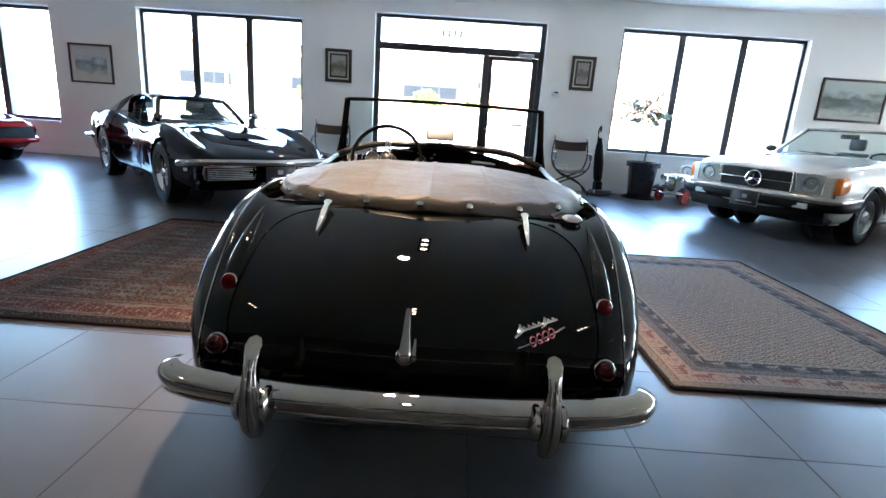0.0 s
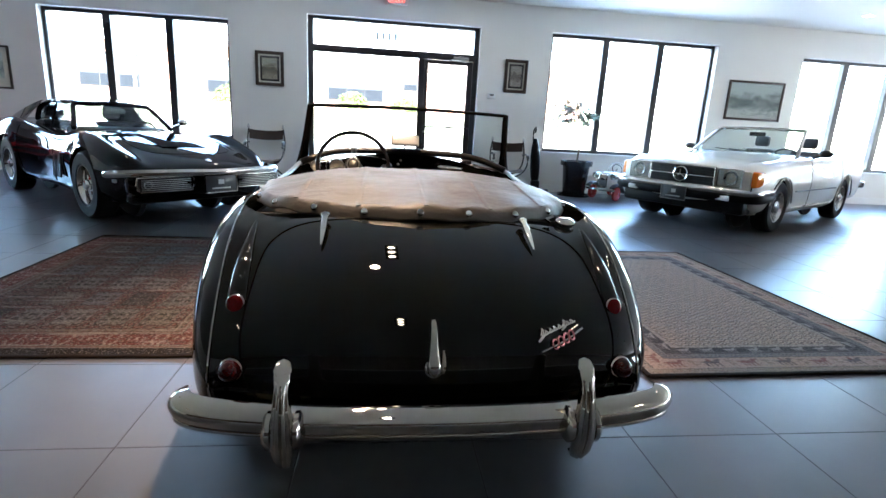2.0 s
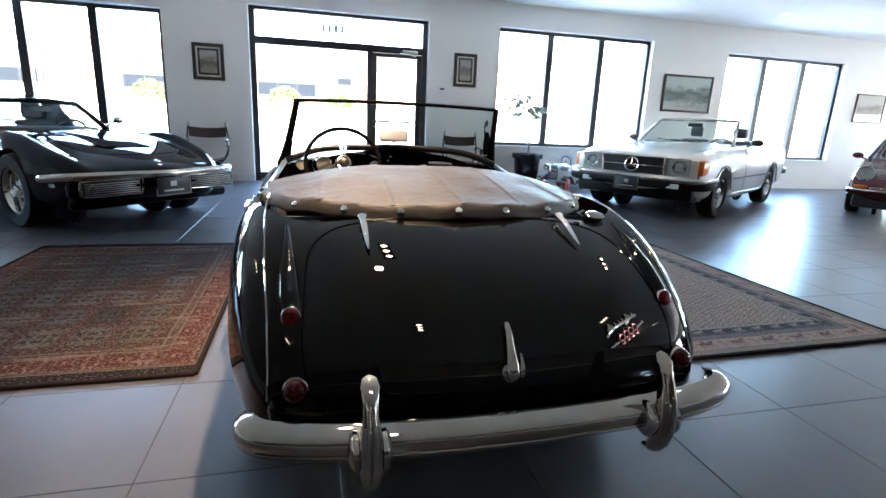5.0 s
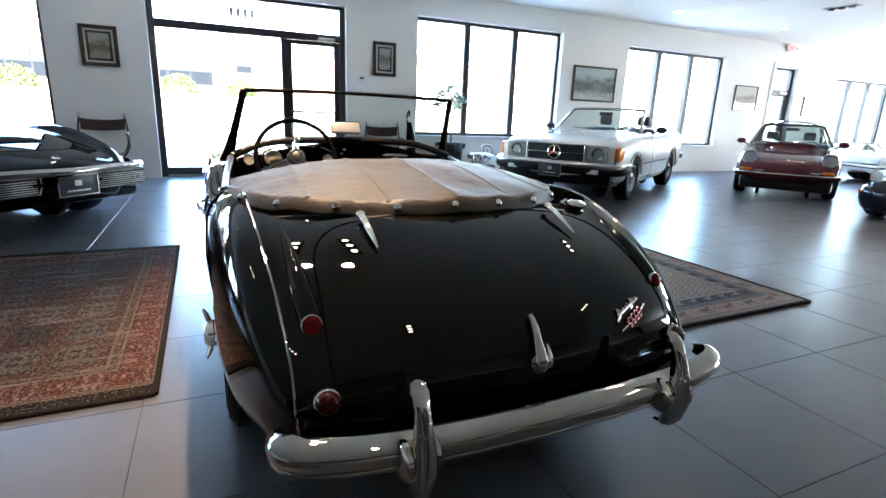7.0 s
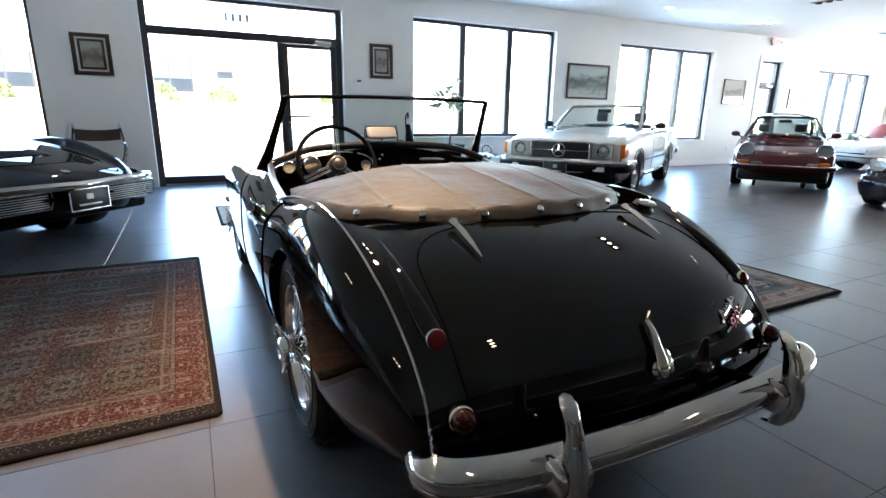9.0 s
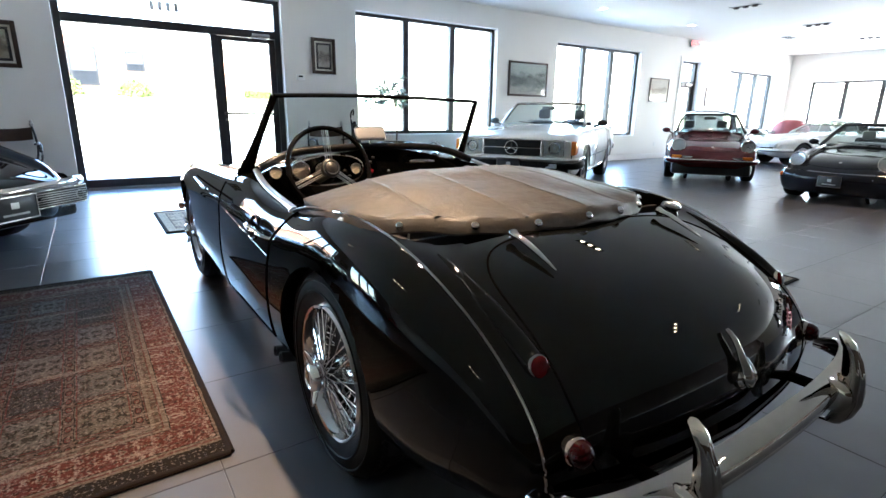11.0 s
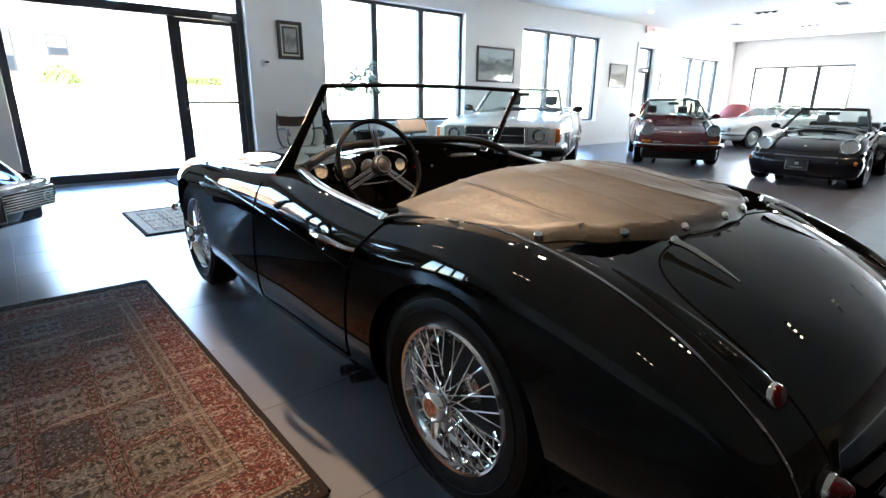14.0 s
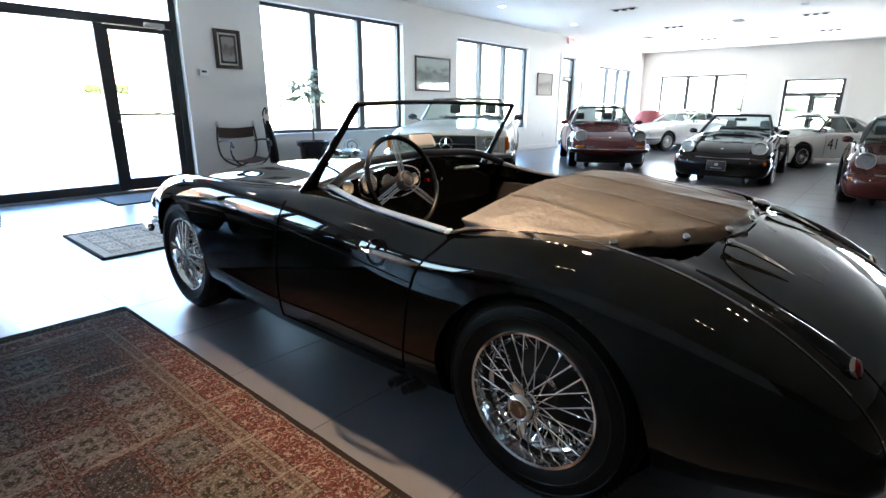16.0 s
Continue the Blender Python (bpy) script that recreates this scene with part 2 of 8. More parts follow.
M_GLASS = glass_mat("window_glass", (0.93, 0.97, 0.96))
M_CHROME = chrome_mat("chrome")
M_BRIGHT = chrome_mat("bright_wheel_chrome", (0.90, 0.89, 0.87), 0.06)
M_STEEL = chrome_mat("brushed_steel", (0.5, 0.49, 0.47), 0.3)
M_BLACK = surface("black_plastic", (0.012, 0.012, 0.012), 0.45, var=0.2)
M_RUBBER = surface("tyre_rubber", (0.0035, 0.0035, 0.0035), 0.48, spec=0.10, var=0.3, scale=14, fine=140, bump_s=0.15)
M_IRON = surface("wrought_iron", (0.02, 0.018, 0.017), 0.5, var=0.3, scale=20, bump_s=0.2)
M_LEATHER = surface("worn_brown_leather", (0.045, 0.024, 0.016), 0.5, var=0.35, scale=9, fine=110, bump_s=0.25)
M_DARK = surface("matt_black_lining", (0.006, 0.006, 0.006), 0.8, var=0.2)
M_WOODF = surface("dark_wood_frame", (0.035, 0.02, 0.012), 0.35, var=0.35, scale=12, fine=90, bump_s=0.1)
M_MATBOARD = surface("ivory_mat_board", (0.62, 0.59, 0.50), 0.8, var=0.05, scale=4)
M_GROUT = surface("dark_grout", (0.03, 0.03, 0.032), 0.8, var=0.25, scale=8)
M_WHITEP = surface("white_plastic", (0.72, 0.72, 0.70), 0.4, var=0.05)
M_ASPHALT = surface("sun_bleached_asphalt", (0.20, 0.20, 0.195), 0.85, var=0.3, scale=0.6, fine=25, bump_s=0.3)
M_CONCRETE = surface("concrete_pavement", (0.55, 0.54, 0.51), 0.85, var=0.12, scale=0.5, fine=12, bump_s=0.2)
M_GRASS = surface("dry_spring_grass", (0.30, 0.27, 0.17), 0.9, var=0.4, scale=0.4, fine=14, bump_s=0.5)
M_FARFRAME = surface("grey_metal_window_frame", (0.012, 0.012, 0.013), 0.7, var=0.1, spec=0.1)
M_FARPANE = surface("dark_office_glass", (0.007, 0.008, 0.010), 0.9, var=0.2, spec=0.05)
# upper panes: the sky's reflection put into a paler matt colour
M_SKYPANE = surface("sky_toned_office_glass", (0.032, 0.035, 0.038), 0.9, var=0.1, spec=0.1)
M_BRICK = surface("red_brown_brickwork", (0.28, 0.13, 0.09), 0.8, var=0.25, scale=1.5, fine=30, bump_s=0.3)
def leaf_material():
    m, nt, b = nodes_of("leaf_green")
    c = ramp(nt, noise_tex(nt, 12, 3), [(0.3, (0.14, 0.19, 0.13)), (0.7, (0.25, 0.31, 0.22))])
    nt.links.new(c, b.inputs["Base Color"])
    b.inputs["Roughness"].default_value = 0.4
    tl, mx = nt.nodes.new("ShaderNodeBsdfTranslucent"), nt.nodes.new("ShaderNodeMixShader")
    nt.links.new(c, tl.inputs[0])
    mx.inputs[0].default_value = 0.42
    nt.links.new(b.outputs[0], mx.inputs[1])
    nt.links.new(tl.outputs[0], mx.inputs[2])
    nt.links.new(mx.outputs[0], nt.nodes["Material Output"].inputs[0])
    return m


M_LEAF = leaf_material()
M_SHRUB = surface("clipped_shrub_leaf", (0.042, 0.052, 0.016), 0.7, var=0.4, scale=6, fine=40, bump_s=0.1, spec=0.1)
M_BARK = surface("grey_brown_bark", (0.13, 0.10, 0.07), 0.85, var=0.35, scale=18, fine=90, bump_s=0.5)
M_POT = surface("black_glazed_pot", (0.012, 0.012, 0.013), 0.2, var=0.3, scale=6)
M_SOIL = surface("potting_soil", (0.03, 0.022, 0.016), 0.95, var=0.4, scale=30, bump_s=0.6)


def tile_material():
    """Slate-grey porcelain: cloudy colour, a little different on each tile, satin gloss."""
    m, nt, b = nodes_of("slate_grey_porcelain_tile")
    tc = nt.nodes.new("ShaderNodeNewGeometry")
    cloud = nt.nodes.new("ShaderNodeTexNoise")
    cloud.inputs["Scale"].default_value, cloud.inputs["Detail"].default_value, cloud.inputs["Distortion"].default_value = 3.2, 6, 0.2
    nt.links.new(tc.outputs["Position"], cloud.inputs["Vector"])
    fine = nt.nodes.new("ShaderNodeTexNoise")
    fine.inputs["Scale"].default_value, fine.inputs["Detail"].default_value = 70, 3
    nt.links.new(tc.outputs["Position"], fine.inputs["Vector"])
    info = nt.nodes.new("ShaderNodeObjectInfo")
    geo = math_node(nt, "ADD", math_node(nt, "MULTIPLY", info.outputs["Random"], 0.5), math_node(nt, "MULTIPLY", tc.outputs["Random Per Island"], 0.5))
    col = ramp(nt, cloud.outputs[0], [(0.3, (0.060, 0.063, 0.071)), (0.7, (0.079, 0.082, 0.092))])
    col = mix_col(nt, math_node(nt, "MULTIPLY", geo, 0.22), col, (0.053, 0.055, 0.061))
    col = mix_col(nt, math_node(nt, "MULTIPLY", fine.outputs[0], 0.15), col, (0.062, 0.065, 0.072))
    nt.links.new(col, b.inputs["Base Color"])
    r = math_node(nt, "ADD", math_node(nt, "MULTIPLY", cloud.outputs[0], 0.03), 0.30)
    nt.links.new(math_node(nt, "ADD", r, math_node(nt, "MULTIPLY", fine.outputs[0], 0.02)), b.inputs["Roughness"])
    b.inputs["Specular IOR Level"].default_value = 0.58
    bump(nt, b, fine.outputs[0], 0.008, 0.001)
    return m


M_TILE = tile_material()


# ---- walls, floor, ceiling ----
def wall_with_openings(name, along, at, thick, start, end, openings, label, mat=None):
    """A wall along 'x' or 'y' whose room face lies at 'at'; openings are (from, to, bottom, top)."""
    bm = bmesh.new()
    def block(a, b, z0, z1):
        if b - a < 1e-4 or z1 - z0 < 1e-4:
            return
        lo, hi = ((a, at, z0), (b, at + thick, z1)) if along == "x" else ((at, a, z0), (at + thick, b, z1))
        box(bm, lo, hi)
    x = start
    for a, b, z0, z1 in sorted(openings):
        block(x, a, 0, CEIL)
        block(a, b, 0, z0)
        block(a, b, z1, CEIL)
        x = b
    block(x, end, 0, CEIL)
    return tagged(link_mesh(name, bm, mat or M_WALL, smooth=False), label, "wall", kind="structure")


# from, to, sill, head
WINDOWS_N = [(-10.60, -7.60, 0.58, 2.46), (-6.11, -3.316, 0.66, 2.53), (1.985, 5.035, 0.71, 2.71), (6.72, 9.68, 0.61, 2.62), (13.95, 16.68, 0.72, 2.43)]
DOOR_N, SIDE_N = (-2.10, 0.75), (11.46, 12.34)
DOOR_TOP, SIDE_TOP = 2.70, 2.54
# the east wall's southern window is out of view, added for its light
WINDOW_E, WINDOW_E_UNSEEN, DOOR_E = (4.10, 6.92, 0.86, 2.24), (-4.2, -1.4, 0.70, 2.4), (1.38, 2.98)
EAST_TOP = 2.02
T = 0.24
wall_with_openings("wall_north", "x", NORTH, T, WEST, EAST + T, WINDOWS_N + [(*DOOR_N, 0, DOOR_TOP), (*SIDE_N, 0, SIDE_TOP)], "light warm grey painted showroom wall with wide windows")
wall_with_openings("wall_east", "y", EAST, T, SOUTH, NORTH, [WINDOW_E, WINDOW_E_UNSEEN, (*DOOR_E, 0, EAST_TOP)], "light grey painted end wall with window and glass door")
wall_with_openings("wall_west", "y", WEST - T, T, SOUTH, NORTH + T, [], "light grey painted end wall")
# never in view: closes the room, its dark brown added to deepen reflections
wall_with_openings("wall_south", "x", SOUTH - T, T, WEST - T, EAST + T, [], "unseen plain back wall, dark brown to deepen reflections", M_BROWNW)
bm = bmesh.new()
box(bm, (WEST - T, SOUTH - T, CEIL), (EAST + T, NORTH + T, CEIL + 0.25))
tagged(link_mesh("ceiling", bm, M_CEIL, smooth=False), "flat white painted plaster ceiling", "ceiling", kind="structure")
bm = bmesh.new()
box(bm, (WEST - T, SOUTH - T, -0.3), (EAST + T, NORTH + T, -0.002))
floor = tagged(link_mesh("floor", bm, M_GROUT, smooth=False), "slate-grey large square porcelain floor tiles with dark joints", "floor", kind="structure")


def baseboard(a, b, along, at, sign):
    bm = bmesh.new()
    lo, hi = ((a, min(at, at + sign * 0.014), 0.0), (b, max(at, at + sign * 0.014), 0.13)) if along == "x" else ((min(at, at + sign * 0.014), a, 0.0), (max(at, at + sign * 0.014), b, 0.13))
    box(bm, lo, hi, 0.003)
    tagged(link_mesh("baseboard", bm, M_TRIM, smooth=False), "white painted wooden baseboard", "baseboard", kind="structure")


for a, b in ((WEST, DOOR_N[0]), (DOOR_N[1], SIDE_N[0] - 0.1), (SIDE_N[1] + 0.1, EAST - 0.02)):
    baseboard(a, b, "x", NORTH, -1)
for a, b in ((SOUTH, DOOR_E[0] - 0.12), (DOOR_E[1] + 0.12, NORTH - 0.02)):
    baseboard(a, b, "y", EAST, -1)
baseboard(WEST, EAST, "x", SOUTH, 1)
baseboard(SOUTH + 0.02, NORTH - 0.02, "y", WEST, 1)


def window_unit(name, a, b, z0, z1, wall, inset=0.11, bars=(1 / 3, 2 / 3), label="wide three-light window in dark bronze aluminium"):
    """A fixed glazed frame in an opening of the north ('n') or east ('e') wall."""
    m = Matrix.Translation((a, NORTH + inset, 0)) if wall == "n" else Matrix.Translation((EAST + inset, b, 0)) @ Matrix.Rotation(-math.pi / 2, 4, "Z")
    w = b - a
    root = thing(name, m, label, "window", kind="structure")
    f, d = 0.055, 0.10
    for lo, hi in (((0, 0, z0), (f, d, z1)), ((w - f, 0, z0), (w, d, z1)), ((f, 0, z0), (w - f, d, z0 + f)), ((f, 0, z1 - f), (w - f, d, z1))):
        bm = bmesh.new()
        box(bm, lo, hi, 0.003)
        part("window_frame", bm, M_BRONZE, root, smooth=False)
    xs = [f] + [w * k for k in bars] + [w - f]
    for k in bars:
        bm = bmesh.new()
        box(bm, (w * k - 0.058, -0.012, z0 + f), (w * k + 0.058, d, z1 - f), 0.003)
        part("mullion", bm, M_BRONZE, root, smooth=False)
    for p, q in zip(xs, xs[1:]):
        bm = bmesh.new()
        box(bm, (p + 0.002, d / 2, z0 + f + 0.002), (q - 0.002, d / 2 + 0.006, z1 - f - 0.002))
        part("pane", bm, M_GLASS, root, smooth=False).visible_shadow = False
    bm = bmesh.new()
    box(bm, (0.002, -inset - 0.02, z0 - 0.028), (w - 0.002, -0.002, z0 - 0.002), 0.004)
    part("window_sill", bm, M_TRIM, root, "white painted sill", smooth=False)
    return root


for k, (a, b, z0, z1) in enumerate(WINDOWS_N):
    window_unit("window_%d" % (k + 1), a + 0.003, b - 0.003, z0 + 0.003, z1 - 0.003, "n")
for k, (a, b, z0, z1) in enumerate((WINDOW_E, WINDOW_E_UNSEEN)):
    window_unit("window_%d" % (k + 6), a + 0.003, b - 0.003, z0 + 0.003, z1 - 0.003, "e")


def glass_entrance(name, a, b, top, head, split, wall, label):
    """Glazed entrance: a transom over a wide fixed light and a swinging leaf with push bar and closer."""
    inset = 0.10
    m = Matrix.Translation((a, NORTH + inset, 0)) if wall == "n" else Matrix.Translation((EAST + inset, b, 0)) @ Matrix.Rotation(-math.pi / 2, 4, "Z")
    w = b - a
    root = thing(name, m, label, "door", kind="structure")
    f, d = 0.085, 0.11
    def bar(n, lo, hi, mat=M_BRONZE, bev=0.003, parent=root):
        bm = bmesh.new()
        box(bm, lo, hi, bev)
        return part(n, bm, mat, parent, smooth=False)
    bar("door_frame", (0, 0, 0), (f, d, top))
    bar("door_frame", (w - f, 0, 0), (w, d, top))
    bar("door_frame", (f, 0, top - 0.05), (w - f, d, top))
    bar("transom_bar", (f, -0.01, head - 0.05), (w - f, d, head + 0.065))
    bar("threshold", (f, -0.03, 0.0), (w - f, d, 0.03), M_STEEL)
    bar("bottom_rail", (f, 0.01, 0.03), (split - 0.07 if split else w - f, d - 0.02, 0.14))
    def pane(x0, x1, z0, z1, parent=root):
        p = bar("pane", (x0, d / 2, z0), (x1, d / 2 + 0.006, z1), M_GLASS, 0, parent)
        p.visible_shadow = False
    pane(f + 0.002, w - f - 0.002, head + 0.067, top - 0.052)
    if split:
        bar("mullion", (split - 0.07, 0, 0.03), (split + 0.03, d, head - 0.05))
        pane(f + 0.002, split - 0.072, 0.142, head - 0.052)
        x0, x1 = split + 0.032, w - f - 0.002
    else:
        x0, x1 = f + 0.002, w - f - 0.002
    leaf = bar("door_leaf", (x0, 0.02, 0.035), (x0 + 0.06, d - 0.03, head - 0.055))
    bar("stile", (x1 - 0.09, 0.02, 0.035), (x1, d - 0.03, head - 0.055), parent=leaf)
    bar("bottom_rail", (x0 + 0.06, 0.02, 0.035), (x1 - 0.09, d - 0.03, 0.19), parent=leaf)
    bar("top_rail", (x0 + 0.06, 0.02, head - 0.115), (x1 - 0.09, d - 0.03, head - 0.055), parent=leaf)
    pane(x0 + 0.06, x1 - 0.09, 0.19, head - 0.117, leaf)
    bm = bmesh.new()
    tube(bm, [(x0 + 0.01, 0.02, 1.04), (x0 + 0.02, -0.05, 1.04), (x1 - 0.05, -0.05, 1.04), (x1 - 0.04, 0.02, 1.04)], 0.017, 10)
    part("push_bar", bm, M_BRONZE, leaf, "dark push bar")
    bm = bmesh.new()
    box(bm, (x1 - 0.34, -0.03, head - 0.045), (x1 - 0.08, 0.0, head + 0.012), 0.006)
    tube(bm, [(x1 - 0.26, -0.03, head - 0.05), (x1 - 0.4, -0.16, head - 0.055), (x1 - 0.12, -0.02, head - 0.07)], 0.008, 6)
    part("door_closer", bm, M_STEEL, leaf, "grey metal door closer")
    bm = bmesh.new()
    cyl(bm, (x0 + 0.03, 0.02, 0.95), (x0 + 0.03, 0.005, 0.95), 0.018)
    part("lock", bm, M_STEEL, leaf)
    return root, w, d


front, fw, fd = glass_entrance("door_1", DOOR_N[0] + 0.003, DOOR_N[1] - 0.003, DOOR_TOP - 0.003, 2.20, 1.90, "n", "glazed shop entrance in dark bronze frame with transom light")
# the street number on the transom, as plain bars
for k in range(4):
    bm = bmesh.new()
    box(bm, (1.10 + 0.10 * k, 0.046, 2.40), (1.155 + 0.10 * k, 0.050, 2.52), 0.004)
    part("number_bar", bm, M_WHITEP, front, "white vinyl bar on glass", smooth=False)
glass_entrance("door_2", SIDE_N[0] + 0.003, SIDE_N[1] - 0.003, SIDE_TOP - 0.003, 1.97, 0, "n", "narrow glazed side door in dark bronze frame")
glass_entrance("door_3", DOOR_E[0] + 0.003, DOOR_E[1] - 0.003, EAST_TOP - 0.003, 1.55, 0.80, "e", "glazed double exit in dark bronze frame with transom")


def casing(a, b, top, wall):
    m = Matrix.Translation((a, NORTH, 0)) if wall == "n" else Matrix.Translation((EAST, b, 0)) @ Matrix.Rotation(-math.pi / 2, 4, "Z")
    w = b - a
    bm = bmesh.new()
    for lo, hi in (((-0.1, -0.02, 0), (-0.001, 0, top + 0.1)), ((w + 0.001, -0.02, 0), (w + 0.1, 0, top + 0.1)), ((-0.001, -0.02, top + 0.001), (w + 0.001, 0, top + 0.1))):
        box(bm, lo, hi)
    tagged(link_mesh("trim", bm, M_TRIM, smooth=False, loc=m), "white painted door casing", "trim", kind="structure")


casing(*SIDE_N, SIDE_TOP, "n")
casing(*DOOR_E, EAST_TOP, "e")

# ---- outside ----
bm = bmesh.new()
bmesh.ops.create_grid(bm, x_segments=24, y_segments=24, size=900)
tagged(link_mesh("ground", bm, M_GRASS, smooth=False, loc=pose(0, 0, -0.32)), "pale dry lawn reaching the horizon", "ground", kind="structure")
for nm, lo, hi, mat, lab in (
        ("pavement", (-60, NORTH + T, -0.31), (60, NORTH + 3.2, -0.03), M_CONCRETE, "pale concrete pavement outside the showroom"),
        ("road", (-120, NORTH + 3.2, -0.31), (120, NORTH + 17, -0.14), M_ASPHALT, "sunlit grey asphalt parking and street"),
        ("pavement", (EAST + T, -40, -0.31), (EAST + 14, NORTH + T, -0.04), M_CONCRETE, "pale concrete pavement beside the showroom"),
        ("pavement", (-120, NORTH + 17, -0.31), (120, NORTH + 19, -0.02), M_CONCRETE, "pale concrete kerb across the street")):
    bm = bmesh.new()
    box(bm, lo, hi, 0.02)
    tagged(link_mesh(nm, bm, mat, smooth=False), lab, nm, kind="structure")


def bank(y):
    return -0.3 + 2.0 * min(1.0, max(0.0, (y - NORTH - 19) / 5.0))


bm = bmesh.new()
rows_ = [[bm.verts.new((x, NORTH + y, z)) for x in (-120, 0, 120)] for y, z in ((18.99, -0.31), (20, -0.1), (22, 0.75), (24, 1.68), (70, 1.7), (75, -0.5))]
for a_, b_ in zip(rows_, rows_[1:]):
    for k in range(2):
        bm.faces.new((a_[k], a_[k + 1], b_[k + 1], b_[k]))
tagged(link_mesh("lawn", bm, M_GRASS), "pale green lawn bank across the street", "lawn", kind="structure")


def far_building(cx, y, w, label):
    """Low brick building with a row of dark windows under a flat fascia."""
    root = thing("office_building", pose(cx, y, 0.9), label, "building")
    h = 4.6
    bm = bmesh.new()
    box(bm, (-w / 2, 0, -0.3), (w / 2, 12, h))
    part("wall", bm, M_BRICK, root, smooth=False)
    bm = bmesh.new()
    box(bm, (-w / 2 - 0.4, -0.5, h), (w / 2 + 0.4, 12.4, h + 0.7), 0.03)
    part("roof", bm, M_TRIM, root, "white fascia", smooth=False)
    for x0, x1, z0, z1, n in ((-22.0, -18.0, 1.5, 3.8, 3), (-13.5, -9.5, 1.5, 3.8, 3), (-5.0, -0.92, 1.5, 3.8, 3), (0.55, 1.62, 2.45, 3.65, 1)):
        x0, x1 = x0 - cx, x1 - cx
        bm = bmesh.new()
        box(bm, (x0, -0.08, z0), (x1, -0.01, z1), 0.01)
        win = part("window", bm, M_FARFRAME, root, "dark framed window", smooth=False)
        p = (x1 - x0 - 0.1) / n
        for q in range(n):
            for lo, hi, mat in ((z0 + 0.08, z0 + 0.36 * (z1 - z0), M_FARPANE), (z0 + 0.38 * (z1 - z0), z1 - 0.12, M_SKYPANE)):
                bm = bmesh.new()
                box(bm, (x0 + 0.05 + p * q + 0.06, -0.095, lo), (x0 + 0.05 + p * (q + 1) - 0.06, -0.082, hi))
                part("pane", bm, mat, win, smooth=False)


far_building(-5.5, NORTH + 31, 40, "low brick office building across the street")


def bush(x, y, r, seed):
    rnd = random.Random(seed)
    bm = bmesh.new()
    for _ in range(900):
        d = Vector((rnd.gauss(0, 1), rnd.gauss(0, 1), abs(rnd.gauss(0, 1)))).normalized() * r * rnd.uniform(0.7, 1.05)
        q = Euler((rnd.uniform(0, 6), rnd.uniform(0, 6), 0)).to_matrix()
        s = rnd.uniform(0.05, 0.11)
        vs = [bm.verts.new(d + q @ Vector(c) * s) for c in ((-1, 0, 0), (0, -0.6, 0.1), (1, 0, 0), (0, 0.6, 0.1))]
        bm.faces.new(vs)
    tagged(link_mesh("shrub", bm, M_SHRUB, smooth=False, loc=pose(x, y, 1.66)), "round clipped green shrub on the lawn", "shrub", "shrubs across the street")


for k, (x, y, r) in enumerate(((-2.8, NORTH + 24.6, 1.05), (0.45, NORTH + 24.5, 0.88), (-10, NORTH + 24, 1.0))):
    bush(x, y, r, k)


bm = bmesh.new()
rnd = random.Random(31)
for _ in range(1500):
    d = Vector((rnd.uniform(-1.0, 1.0), rnd.uniform(-0.3, 0.3), 0.05 + 0.45 * rnd.random() ** 0.6))
    q = Euler((rnd.uniform(0, 6), rnd.uniform(0, 6), 0)).to_matrix()
    bm.faces.new([bm.verts.new(d + q @ Vector(c) * rnd.uniform(0.05, 0.1)) for c in ((-1, 0, 0), (0, -0.6, 0.1), (1, 0, 0), (0, 0.6, 0.1))])
tagged(link_mesh("hedge", bm, M_SHRUB, smooth=False, loc=pose(7.1, NORTH + 24.6, 1.68)), "low dark clipped hedge on the lawn", "hedge")


def bare_tree(x, y, h, seed, label="leafless young street tree with spreading limbs"):
    rnd = random.Random(seed)
    root = thing("tree", pose(x, y, bank(y)), label, "tree", "street trees")
    trunk, crown = bmesh.new(), bmesh.new()
    tube(trunk, [(0, 0, 0), (0.03, 0.02, h * 0.2), (0, 0.05, h * 0.42)], [0.13, 0.10, 0.075], 8)
    def limb(p, d, n, r):
        q = p + d
        tube(crown, [p, p + d * 0.5 + Vector((rnd.gauss(0, 0.05), rnd.gauss(0, 0.05), 0)) * d.length, q], [r, r * 0.8, r * 0.55], 5)
        if n:
            for _ in range(3):
                v = (d.normalized() + Vector((rnd.gauss(0, 0.5), rnd.gauss(0, 0.5), rnd.gauss(0.15, 0.3)))).normalized()
                limb(p + d * rnd.uniform(0.55, 1), v * d.length * rnd.uniform(0.55, 0.8), n - 1, r * 0.55)
    for k in range(5):
        a = k * 1.257 + rnd.uniform(-0.3, 0.3)
        limb(Vector((0, 0.04, h * (0.33 + 0.02 * k))), Vector((math.cos(a) * 0.6, math.sin(a) * 0.6, 1)) * h * 0.22, 3, 0.05)
    part("trunk", trunk, M_BARK, root)
    part("crown", crown, M_BARK, root, "bare branching crown")


for k, (x, y, h) in enumerate(((2.1, NORTH + 15, 5.5), (8.5, NORTH + 22, 6.0), (-14, NORTH + 21, 6.5), (15, NORTH + 24, 6.0))):
    bare_tree(x, y, h, k + 5)

bm = bmesh.new()
rnd = random.Random(9)
for k in range(90):
    a = rnd.uniform(-1.2, 1.5)
    ball(bm, (math.sin(a) * 240, NORTH + math.cos(a) * 240, 2), rnd.uniform(4, 8), 8, 6, (1.6, 1.2, rnd.uniform(0.5, 1)))
tagged(link_mesh("woods", bm, M_LEAF), "hazy line of distant woods", "woods", kind="stuff")

# ---- the roadster in the middle ----
from mathutils.bvhtree import BVHTree

